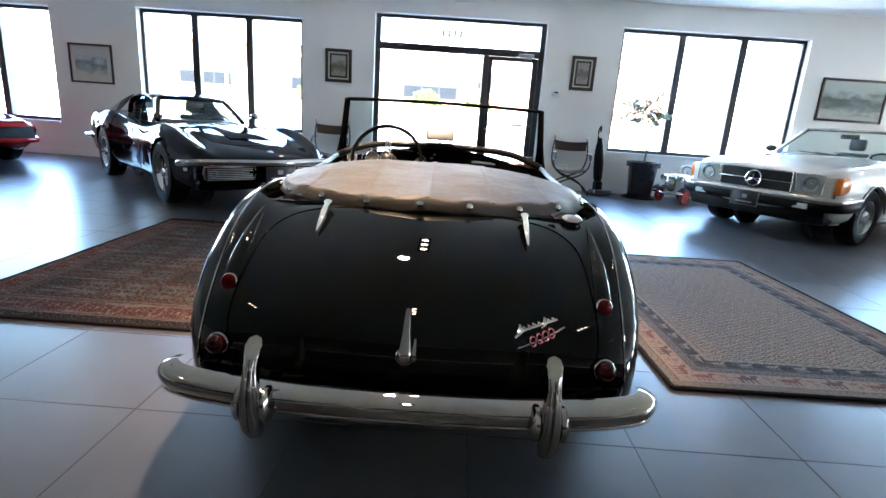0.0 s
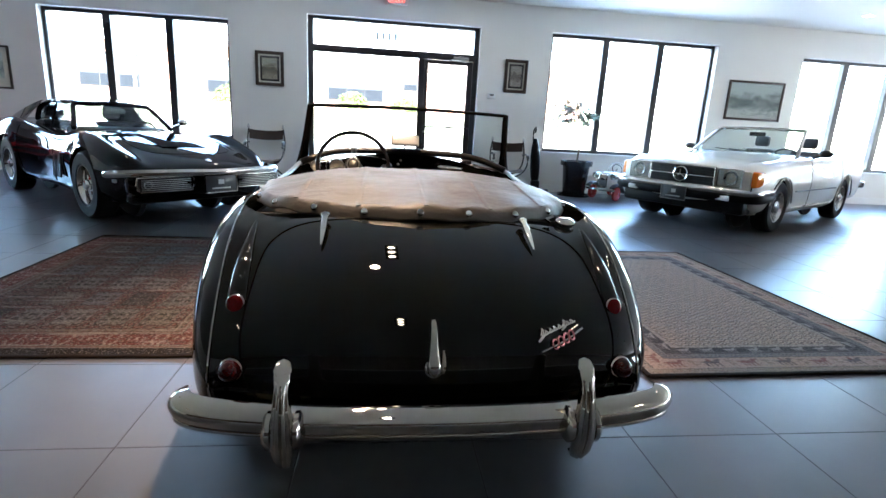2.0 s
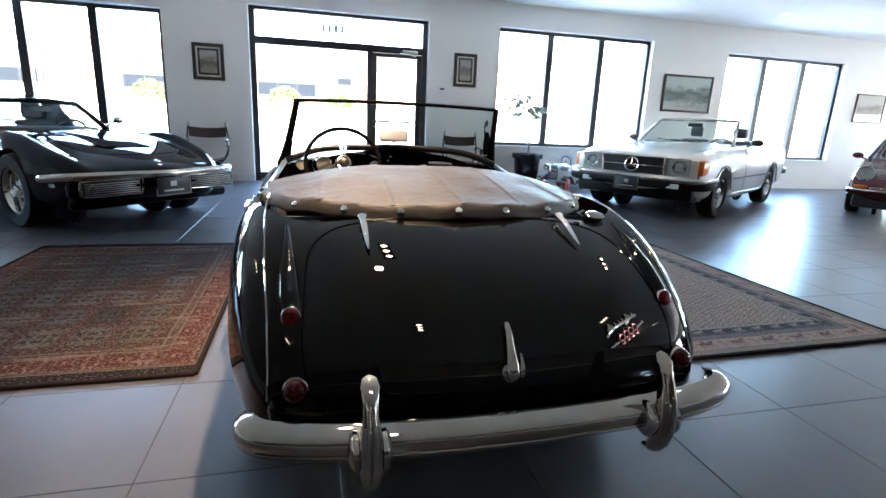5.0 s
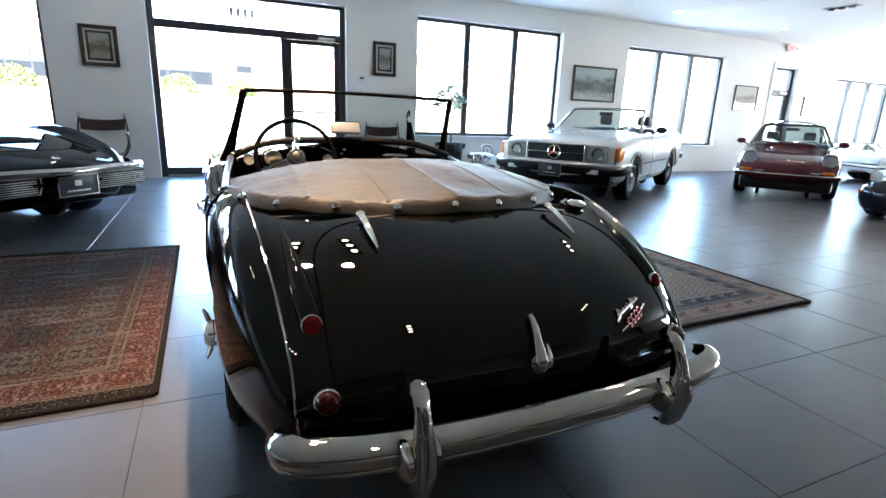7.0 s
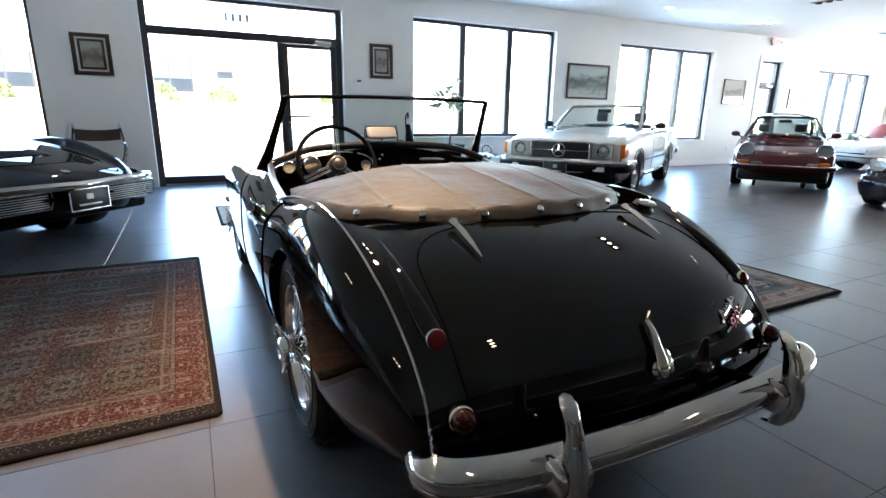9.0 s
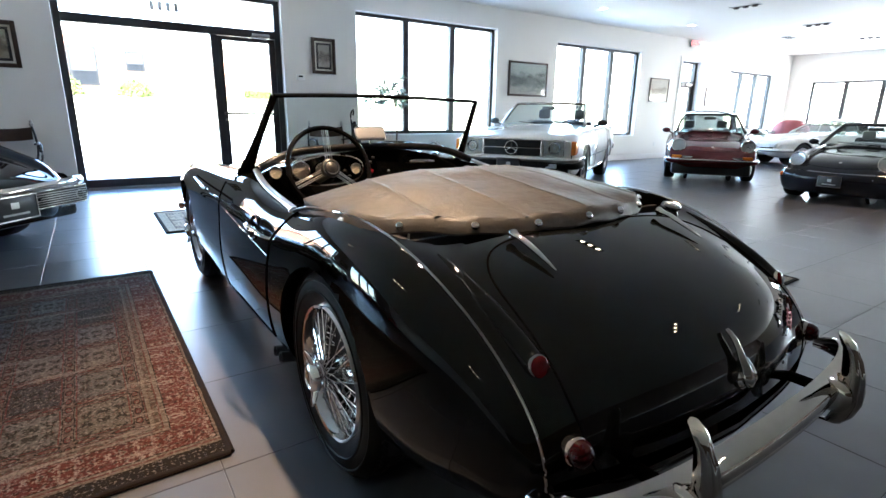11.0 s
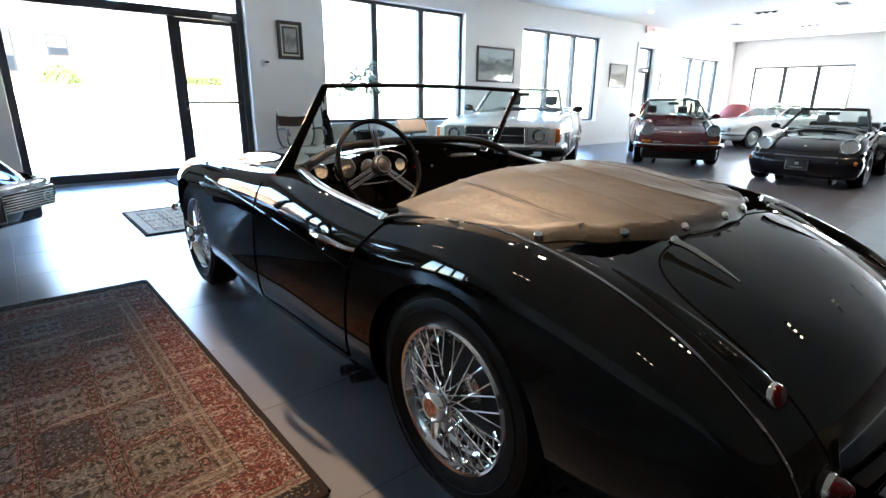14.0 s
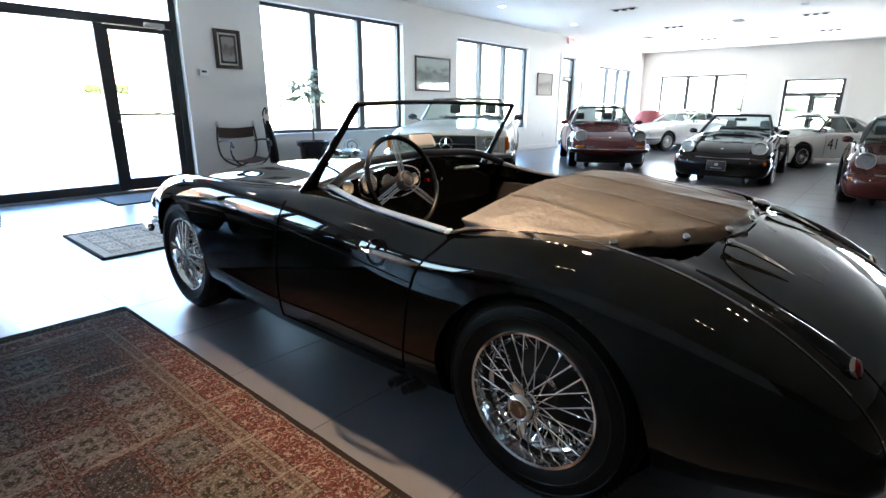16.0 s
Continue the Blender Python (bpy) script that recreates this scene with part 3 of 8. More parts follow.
M_BRG = paint("black_green_paint", (0.0016, 0.0019, 0.0014), 0.25)
def canvas_material():
    """Brown leathercloth: blotched, scuffed, with a fine uneven grain."""
    m, nt, b = nodes_of("brown_leathercloth")
    big, mid, grain = noise_tex(nt, 3.5, 5, dist=0.8), noise_tex(nt, 26, 5), noise_tex(nt, 420, 2)
    c = ramp(nt, big, [(0.30, (0.0068, 0.0058, 0.0034)), (0.55, (0.0120, 0.0105, 0.0064)), (0.78, (0.026, 0.0225, 0.0138))])
    c = mix_col(nt, math_node(nt, "MULTIPLY", mid, 0.35), c, (0.021, 0.018, 0.0125))
    scuff = ramp(nt, noise_tex(nt, 60, 6, dist=1.5), [(0.62, (0, 0, 0)), (0.75, (1, 1, 1))])
    c = mix_col(nt, math_node(nt, "MULTIPLY", scuff, 0.30), c, (0.10, 0.088, 0.066))
    nt.links.new(c, b.inputs["Base Color"])
    nt.links.new(math_node(nt, "ADD", math_node(nt, "MULTIPLY", big, 0.22), math_node(nt, "ADD", math_node(nt, "MULTIPLY", mid, 0.14), 0.36)), b.inputs["Roughness"])
    b.inputs["Specular IOR Level"].default_value = 0.62
    bump(nt, b, math_node(nt, "ADD", math_node(nt, "MULTIPLY", grain, 0.5), math_node(nt, "MULTIPLY", mid, 2.5)), 0.30, 0.006)
    return m


M_CANVAS = canvas_material()
M_RED = lens_mat("ruby_red_lens", (0.085, 0.002, 0.003))
M_RUBY = lens_mat("dark_ruby_lens", (0.034, 0.0012, 0.0015), 0.12)
M_LEATHB = surface("black_leather_trim", (0.012, 0.011, 0.010), 0.42, var=0.3, scale=14, fine=160, bump_s=0.3)
M_GAP = surface("shut_line_shadow_gap", (0.002, 0.002, 0.002), 1.0, var=0.2, bump_s=0, spec=0.0)
M_BADGE = chrome_mat("red_tinted_chrome", (0.55, 0.20, 0.20), 0.15)
M_RIMB = surface("black_wheel_rim", (0.002, 0.002, 0.002), 0.22, var=0.2, spec=0.14)
M_ROLL = surface("black_dash_leather", (0.004, 0.0038, 0.0036), 0.32, var=0.3, scale=14, fine=160, bump_s=0.25, spec=0.3)
M_GREYP = surface("plain_pale_grey", (0.15, 0.16, 0.175), 0.4, var=0.06)
M_DIALF = surface("silver_dial_face", (0.24, 0.225, 0.19), 0.35, var=0.1, coat=1.0)
M_IVORY = surface("ivory_dial_print", (0.55, 0.53, 0.45), 0.5, var=0.05)
M_DRUM = surface("grey_brake_drum", (0.42, 0.44, 0.48), 0.5, metal=0.2, var=0.25, scale=20)
M_RIM = chrome_mat("satin_wheel_chrome", (0.72, 0.72, 0.73), 0.10)
M_WINDSCREEN = glass_mat("windscreen_glass", (0.90, 0.95, 0.93))
M_CARPET = surface("black_carpet", (0.01, 0.01, 0.01), 0.95, var=0.3, fine=220, bump_s=0.4)


def stations_of(table):
    """Rows of (y, bow, [(x, z), ...]): a section's y runs forward by bow at x = 0.65."""
    return [[(x, y + bow * (x / 0.65) ** 2, z) for x, z in pts] for y, bow, pts in table]


# lines of the body from tail to nose, read across at each station
STATION = (-.884, -.873, -.83, -.73, -.54, -.3, 0, .34, .68, 1.02, 1.35, 1.8, 2.25, 2.6, 2.88, 3.04, 3.09)  # along the car
LEAN = (.105, .1, .09, .07, .03, 0, 0, 0, 0, 0, 0, 0, 0, -.03, -.1, -.14, -.15)  # forward sweep of the section's edge
SPINE_Z = (.415, .5, .58, .658, .738, .797, .812, .8, .812, .858, .868, .852, .82, .772, .69, .56, .475)  # middle of the deck, cockpit and bonnet
DECK_Z = (.414, .49, .565, .641, .722, .787, .808, .795, .805, .85, .852, .822, .775, .725, .66, .55, .473)  # edge of the deck
VALLEY_X = (.47, .485, .5, .51, .515, .52, .525, .53, .54, .54, .53, .52, .5, .48, .46, .45, .45)  # hollow beside the wing
VALLEY_Z = (.412, .476, .545, .622, .708, .778, .802, .785, .798, .836, .822, .784, .742, .7, .648, .545, .472)
CREST_X = (.53, .545, .553, .568, .592, .602, .612, .622, .63, .632, .632, .635, .625, .6, .56, .53, .51)  # top of the wing
CREST_Z = (.41, .463, .528, .608, .703, .78, .807, .778, .788, .815, .806, .794, .786, .742, .662, .54, .471)
SHOULDER_X = (.562, .584, .608, .632, .65, .661, .672, .68, .69, .694, .696, .704, .7, .68, .628, .58, .545)
SHOULDER_Z = (.406, .445, .497, .572, .67, .754, .785, .755, .762, .775, .77, .765, .752, .7, .625, .528, .47)
FLANK_X = (.57, .596, .628, .658, .69, .71, .724, .73, .737, .737, .734, .734, .732, .715, .655, .598, .555)
FLANK_Z = (.402, .43, .462, .522, .6, .674, .7, .668, .672, .672, .668, .655, .655, .62, .57, .51, .469)
BELLY_X = (.566, .592, .627, .666, .706, .734, .745, .745, .748, .745, .74, .739, .738, .72, .655, .592, .555)  # widest line
BELLY_Z = (.392, .39, .395, .42, .45, .48, .49, .49, .49, .49, .49, .49, .49, .49, .47, .46, .466)
TUCK_X = (.555, .572, .61, .648, .688, .714, .725, .725, .728, .726, .725, .724, .723, .7, .63, .565, .545)
TUCK_Z = (.386, .36, .34, .335, .32, .33, .33, .3, .3, .3, .3, .32, .34, .36, .38, .41, .464)
SILL_X = (.5, .52, .55, .58, .6, .63, .65, .66, .67, .67, .67, .66, .65, .6, .55, .5, .49)
SILL_Z = (.38, .34, .315, .28, .24, .22, .2, .19, .18, .18, .18, .2, .22, .25, .3, .37, .462)


def body_section(k):
    """Half section of the roadster at a station: deck, valley, wing crest, flank and sill."""
    z0, z2 = SPINE_Z[k], DECK_Z[k]
    flank, belly = Vector((FLANK_X[k], FLANK_Z[k])), Vector((BELLY_X[k], BELLY_Z[k]))
    waist = (flank.x + .45 * (belly.x - flank.x), flank.y + .28 * (belly.y - flank.y))
    return [(0, z0), (.20, z0 - .2 * (z0 - z2)), (min(.38, VALLEY_X[k] - .12), z2), (VALLEY_X[k], VALLEY_Z[k]), (CREST_X[k], CREST_Z[k]), (SHOULDER_X[k], SHOULDER_Z[k]),
            tuple(flank), waist, tuple(belly), (TUCK_X[k], TUCK_Z[k]), (SILL_X[k], SILL_Z[k]), (.30, SILL_Z[k]), (0, SILL_Z[k])]


ROADSTER = [(STATION[k], LEAN[k], body_section(k)) for k in range(len(STATION))]


def seam(bvh, pts, r, count=60, lift=0.0, seg=6):
    """A thin line laid on the body through rough points."""
    out = []
    for p in smooth_path(pts, count):
        q, n, _, _ = bvh.find_nearest(p)
        out.append(q + n * lift)
    bm = bmesh.new()
    tube(bm, out, r, seg)
    return bm


def on_body(bvh, p):
    q, n, _, _ = bvh.find_nearest(Vector(p))
    return Matrix.Translation(q) @ n.to_track_quat("Z", "Y").to_matrix().to_4x4()


def facing_back(bvh, p):
    """A seat on the body turned halfway towards the tail."""
    q, n, _, _ = bvh.find_nearest(Vector(p))
    d = (n + Vector((0, -1.6, 0))).normalized()
    return Matrix.Translation(q + d * .001) @ d.to_track_quat("Z", "Y").to_matrix().to_4x4()


def wire_wheel(parent, x, y, z, side, spokes=84, r_tyre=0.325):
    """Wire wheel: tyre, chromed rim, crossed spokes, hub and two-eared knock-off; outer face towards side."""
    m = Matrix.Translation((x, y, z)) @ Matrix.Rotation(side * math.pi / 2, 4, "Y")
    w = thing("wheel", m, "", "")
    w.parent = parent
    bm = bmesh.new()
    R, rr = r_tyre, 0.209
    lathe(bm, [(rr, -0.066), (rr + 0.025, -0.075), (R - 0.045, -0.082), (R - 0.014, -0.066), (R - 0.003, -0.045), (R, -0.02), (R, 0.0), (R, 0.02), (R - 0.003, 0.045), (R - 0.014, 0.066), (R - 0.026, 0.076), (R - 0.030, 0.0815), (R - 0.034, 0.0815), (R - 0.037, 0.079), (R - 0.052, 0.0835), (R - 0.064, 0.0835), (R - 0.066, 0.0865), (R - 0.070, 0.0865), (R - 0.072, 0.083), (rr + 0.030, 0.080), (rr + 0.014, 0.074), (rr, 0.066)], seg=72)
    part("tyre", bm, M_RUBBER, w)
    bm = bmesh.new()
    for k in range(90):
        a = 2 * math.pi * k / 90
        for off in (-0.045, -0.015, 0.015, 0.045):
            b = a + (0.02 if off in (-0.015, 0.045) else -0.012)
            box(bm, (-0.006, -0.010, -0.002), (0.006, 0.010, 0.0025), 0, Matrix.Rotation(b, 4, "Z") @ Matrix.Translation((R - 0.0015 if abs(off) < 0.03 else R - 0.003, 0, off)) @ Matrix.Rotation(math.pi / 2, 4, "Y") @ Matrix.Rotation(math.pi / 4, 4, "Z"))
    part("tread", bm, M_RUBBER, w, smooth=False)
    bm = bmesh.new()
    lathe(bm, [(rr + 0.004, 0.058), (rr + 0.008, 0.070), (rr + 0.002, 0.079), (rr - 0.006, 0.076), (rr - 0.010, 0.062), (rr - 0.020, 0.045), (rr - 0.024, 0.02), (rr - 0.036, 0.01), (rr - 0.038, -0.02), (rr - 0.024, -0.04), (rr - 0.010, -0.062), (rr, -0.07), (rr + 0.004, -0.058)], seg=64)
    part("rim", bm, M_RIM, w, "chrome wire-wheel rim")
    # a short outer row from the hub's nose and a long inner row from its back flange, each laced in crossing pairs
    for k in range(spokes):
        a = 2 * math.pi * k / spokes
        swing = 0.62 if k % 2 else -0.62
        if k % 3 == 0:
            h, ri, ro, zo, swing = 0.078, 0.043, rr - 0.014, 0.050, swing * 0.6
        else:
            h, ri, ro, zo = -0.045, 0.058, rr - 0.035, 0.016 if k % 4 < 2 else -0.006
        p = Vector((ri * math.cos(a + swing), ri * math.sin(a + swing), h))
        q = Vector((ro * math.cos(a), ro * math.sin(a), zo))
        bm = bmesh.new()
        cyl(bm, p, q, 0.0029, seg=6)
        cyl(bm, q, q + (p - q).normalized() * 0.02, 0.0042, 0.0032, seg=6)
        part("spoke", bm, M_BRIGHT, w)
    bm = bmesh.new()
    lathe(bm, [(0, -0.07), (0.084, -0.07), (0.084, -0.046), (0.066, -0.020), (0.048, 0.008), (0.040, 0.04), (0.041, 0.075), (0.049, 0.088), (0.049, 0.102), (0, 0.104)], seg=32)
    part("hub", bm, M_BRIGHT, w)
    bm = bmesh.new()
    lathe(bm, [(0.044, 0.100), (0.046, 0.108), (0.044, 0.126), (0.036, 0.136), (0.031, 0.138), (0.028, 0.135), (0, 0.134)], seg=24)
    for s in (0.15, 0.15 + math.pi):
        tube(bm, [(0.030 * math.cos(s), 0.030 * math.sin(s), 0.116), (0.052 * math.cos(s), 0.052 * math.sin(s), 0.122), (0.072 * math.cos(s + 0.06), 0.072 * math.sin(s + 0.06), 0.130), (0.086 * math.cos(s + 0.1), 0.086 * math.sin(s + 0.1), 0.137)], [0.016, 0.019, 0.017, 0.008], 10, flat=0.5)
    part("knock_off", bm, M_BRIGHT, w, "chrome two-eared knock-off")
    bm = bmesh.new()
    lathe(bm, [(0, -0.075), (0.148, -0.075), (0.153, -0.07), (0.153, -0.034), (0.150, -0.030), (0.140, -0.028), (0.136, -0.034), (0.085, -0.030), (0.066, -0.040), (0, -0.042)], seg=48)
    part("brake_drum", bm, M_DRUM, w)
    return w


def fin(bm, path, widths):
    """Upright blade along a path: about twice as tall as wide."""
    rings = [[bm.verts.new(p + Vector((w * 1.25 * math.cos(a), 0, w * .95 * math.sin(a) + w * .5))) for a in [2 * math.pi * k / 12 for k in range(12)]] for p, w in zip(path, widths)]
    for a, b in zip(rings, rings[1:]):
        for k in range(12):
            bm.faces.new((a[k], a[(k + 1) % 12], b[(k + 1) % 12], b[k]))
    bm.faces.new(rings[0]); bm.faces.new(rings[-1][::-1])


def dome_lamp(parent, m, r, h, name, label, lens=None):
    bm = bmesh.new()
    lathe(bm, [(r + 0.003, -0.003), (r + 0.0032, 0.003), (r + 0.002, 0.0065), (r, 0.008), (r - 0.002, 0.006)], m, 28)
    ring = part(name, bm, M_CHROME, parent, label)
    bm = bmesh.new()
    lathe(bm, [(r, 0.006), (r * 0.98, 0.006 + h * 0.45), (r * 0.75, 0.006 + h * 0.82), (r * 0.4, 0.006 + h * 0.97), (0, 0.006 + h)], m, 28)
    part("lens", bm, lens or M_RED, ring, "ruby red glass lens")
    bm = bmesh.new()
    lathe(bm, [(r + 0.006, -0.035), (r + 0.005, -0.008), (r + 0.003, -0.001)], m, 28)
    part("lamp_base", bm, M_BRG, ring)
    return ring


def roadster(m):
    car = thing("roadster", m, "gleaming black-green classic open roadster with wire wheels on tiled floor", "car")
    bm = shell(stations_of(ROADSTER), 9, 6)
    bvh = BVHTree.FromBMesh(bm)
    cut_arch(bm, 0.0, 0.305, 0.352, 0.5, 0.05)
    cut_arch(bm, 2.337, 0.315, 0.345, 0.45, 0.05)
    cut_oval(bm, 0.655, 0.72, 0.37, 0.6, 6.0, 0.06)
    body = part("body", bm, M_BRG, car)
    # wheel housings and floor pan
    for y in (0.0, 2.337):
        for s in (-1, 1):
            housing(car, s * (0.69 if y < 1 else 0.66), y, 0.31, s, 0.358)
    for nm, lo, hi, bv in (("cockpit_floor", (-0.60, -0.18, 0.20), (0.60, 1.20, 0.23), 0), ("door_lining", (-0.63, -0.18, 0.231), (-0.61, 1.20, 0.73), 0), ("door_lining", (0.61, -0.18, 0.231), (0.63, 1.20, 0.73), 0), ("bulkhead", (-0.61, 1.201, 0.231), (0.61, 1.22, 0.80), 0), ("bulkhead", (-0.61, -0.20, 0.231), (0.61, -0.181, 0.76), 0), ("gearbox_tunnel", (-0.13, 0.0, 0.231), (0.13, 1.20, 0.47), 0.05)):
        bm = bmesh.new()
        box(bm, lo, hi, bv)
        part(nm, bm, M_CARPET, car, "black carpet lining")
    # shut lines and beading
    for s in (-1, 1):
        for nm, pts, r, mat in (
                ("door_gap", [(s * .66, .318, .775), (s * .69, .336, .753), (s * .73, .375, .715), (s * .75, .42, .66), (s * .768, .47, .48), (s * .75, .505, .30), (s * .72, .515, .25)], 0.0036, M_GAP),
                ("door_gap", [(s * .70, 1.225, .775), (s * .755, 1.245, .665), (s * .765, 1.27, .48), (s * .745, 1.29, .29), (s * .72, 1.295, .24)], 0.003, M_GAP),
                ("door_gap", [(s * .72, .515, .25), (s * .735, .9, .245), (s * .72, 1.295, .24)], 0.003, M_GAP),
                ("wing_beading", [(s * .622, .24, .785), (s * .618, .05, .806), (s * .616, -.15, .797), (s * .610, -.38, .757), (s * .604, -.58, .683), (s * .598, -.72, .585), (s * .592, -.79, .49), (s * .580, -.80, .37)], 0.0034, M_CHROME),
                ("wing_beading", [(s * .60, 1.28, .812), (s * .575, 1.7, .79), (s * .55, 2.2, .755), (s * .50, 2.7, .68)], 0.004, M_BRG)):
            part(nm, seam(bvh, pts, r, 70, 0.001), mat, car)
    part("boot_gap", seam(bvh, [(-.36, -.835, .365), (-.452, -.80, .395), (-.482, -.775, .46), (-.497, -.68, .61), (-.495, -.58, .69), (-.475, -.48, .745), (-.42, -.41, .775), (-.30, -.375, .787), (0, -.365, .79), (.30, -.375, .787), (.42, -.41, .775), (.475, -.48, .745), (.495, -.58, .69), (.497, -.68, .61), (.482, -.775, .46), (.452, -.80, .395), (.36, -.835, .365)], 0.0028, 150, -0.0005), M_GAP, car)
    part("boot_gap", seam(bvh, [(-.36, -.835, .365), (0, -.868, .36), (.36, -.835, .365)], 0.0028, 50), M_GAP, car)
    # side flash and door handles
    for s in (-1, 1):
        bm = bmesh.new()
        path = [bvh.find_nearest(Vector((s * .75, 1.94 - .36 * k / 13, .728 - .030 * k / 13)))[0] + Vector((s * .004, 0, 0)) for k in range(14)]
        tube(bm, path, [.003 + .0125 * k / 13 for k in range(13)] + [.004], 8, flat=.5)
        part("side_flash", bm, M_BRIGHT, car, "tapered chrome side flash")
        part("side_bead", seam(bvh, [(s * .75, 1.58, .699), (s * .75, 1.24, .672), (s * .75, .76, .628), (s * .75, .46, .596)], 0.0022, 60, 0.0), M_BRG, car, "thin raised swage line")
        bm = bmesh.new()
        tube(bm, smooth_path([(s * .738, .70, .672), (s * .757, .66, .675), (s * .757, .52, .672), (s * .745, .44, .665), (s * .733, .42, .663)], 16), [0.006 + 0.005 * math.sin(math.pi * k / 15) for k in range(16)], 8)
        part("door_handle", bm, M_CHROME, car, "chrome door handle")
        bm = bmesh.new()
        lathe(bm, [(0.050, 0.002), (0.046, 0.004), (0.036, -0.004), (0, -0.012)], on_body(bvh, (s * .755, .62, .672)), 24)
        part("handle_cup", bm, M_BRG, car)
    # tail lamps and reflectors
    for s in (-1, 1):
        dome_lamp(car, facing_back(bvh, (s * .531, -.705, .608)), 0.0225, 0.011, "reflector", "round red reflector in chrome ring")
        dome_lamp(car, facing_back(bvh, (s * .520, -.81, .468)), 0.0275, 0.031, "tail_lamp", "domed red tail lamp in chrome ring", M_RUBY)
        bm = bmesh.new()
        hinge = [(s * .327, -.380, .788), (s * .327, -.400, .788), (s * .326, -.45, .774), (s * .325, -.505, .752), (s * .325, -.548, .734)]
        fin(bm, smooth_path(hinge, 14), [0.008, 0.011, 0.008, 0.0075, 0.008, 0.008, 0.0078, 0.0072, 0.0066, 0.006, 0.005, 0.004, 0.003, 0.0015])
        ball(bm, (s * .327, -.390, .796), .014, 12, 8, (1.1, .8, .8))
        part("boot_hinge", bm, M_CHROME, car, "chrome spear-shaped boot hinge")
    # raised pods that run forward from the reflectors
    for s in (-1, 1):
        bm, path = bmesh.new(), []
        widths = [.030, .031, .030, .029, .027, .025, .022, .019, .016, .013, .009, .005]
        for p, w in zip(smooth_path([(s * .531, -.702, .610), (s * .537, -.62, .659), (s * .542, -.50, .715), (s * .548, -.36, .755)], 12), widths):
            q, nn, _, _ = bvh.find_nearest(p)
            path.append(q - nn * w * .45)
        tube(bm, path, widths, 14)
        part("lamp_pod", bm, M_BRG, car)
    # boot handle
    bm = bmesh.new()
    tube(bm, smooth_path([(-.012, -.822, .606), (-.012, -.842, .590), (-.012, -.864, .556), (-.012, -.886, .516), (-.012, -.896, .486)], 14), [0.006, 0.008, 0.008, 0.009, 0.0095, 0.010, 0.011, 0.012, 0.0135, 0.015, 0.017, 0.019, 0.017, 0.008], 10, flat=0.75)
    lathe(bm, [(0.024, -0.01), (0.024, 0.006), (0.015, 0.014), (0, 0.016)], on_body(bvh, (-.012, -.875, .498)), 20)
    handle = part("boot_handle", bm, M_CHROME, car, "chrome boot handle")
    bm = bmesh.new()
    tube(bm, smooth_path([(.012, -.868, .543), (.012, -.886, .518), (.010, -.893, .493)], 8), [.003, .004, .005, .006, .007, .008, .009, .006], 8)
    part("lock_lever", bm, M_CHROME, handle)
    # script badge: slanted plain strokes, chrome over red
    bm = bmesh.new()
    n, path = 150, []
    for k in range(n):
        f = k / (n - 1)
        w = 2 * math.pi * 8 * f
        tall = .020 if f < .13 or .62 < f < .74 else .0085
        lean = tall * math.sin(w) * .55
        p = Vector((.272 + .112 * f + .0042 * math.cos(2 * w) + lean, -.82 + .03 * f, .560 + .040 * f + tall * math.sin(w) + .35 * lean))
        q, nn, _, _ = bvh.find_nearest(p)
        path.append(q + nn * 0.004)
    tube(bm, path, 0.0028, 6)
    part("badge_script", bm, M_CHROME, car, "slanted chrome script badge")
    part("badge_spear", seam(bvh, [(.275, -.83, .520), (.34, -.815, .543), (.405, -.79, .572)], 0.003, 20, 0.004), M_CHROME, car)
    for k in range(4):
        bm = bmesh.new()
        q = on_body(bvh, (.315 + .017 * k, -.82 + .005 * k, .536 + .007 * k))
        tube(bm, [(q @ Vector((.008 * math.cos(a), .013 * math.sin(a), 0.006))) for a in [2 * math.pi * i / 14 for i in range(14)]], 0.003, 6, closed=True)
        part("badge_ring", bm, M_BADGE, car, "red enamelled badge figure")
    # fuel cap
    bm = bmesh.new()
    mm = Matrix.Translation((.50, -.325, .772)) @ Matrix.Rotation(radians(12), 4, "X")
    lathe(bm, [(.027, -.02), (.027, .004), (.029, .007), (.034, .010), (.034, .016), (.028, .021), (.013, .024), (0, .025)], mm, 28)
    tube(bm, [(.44, -.34, .782), (.43, -.33, .792), (.455, -.325, .802)], [.006, .007, .005], 6)
    part("fuel_cap", bm, M_CHROME, car, "chrome flip-up fuel filler cap")
    # exhaust tips under the sill
    for dy in (0, 0.07):
        bm = bmesh.new()
        mm = Matrix.Translation((-.60, .53 + dy, .135)) @ Matrix.Rotation(radians(-80), 4, "Y")
        lathe(bm, [(.020, 0), (.022, 0), (.022, .10), (.019, .10), (.019, .02)], mm, 18)
        part("exhaust_tip", bm, M_BLACK, car, "blackened exhaust tip")
    # rear bumper with over-riders
    HALF = [(.642, -.805, .398), (.648, -.85, .396), (.630, -.893, .394), (.56, -.929, .391), (.40, -.956, .388), (.2, -.970, .387), (0, -.974, .387)]
    bm = bmesh.new()
    def bow(x):
        return -.975 + .075 * (x / .55) ** 2 if abs(x) < .55 else -.900
    spine = smooth_path([(s_ * x, y, z) for s_, pts in ((-.99, HALF), (.982, HALF[-2::-1])) for x, y, z in pts], 80)
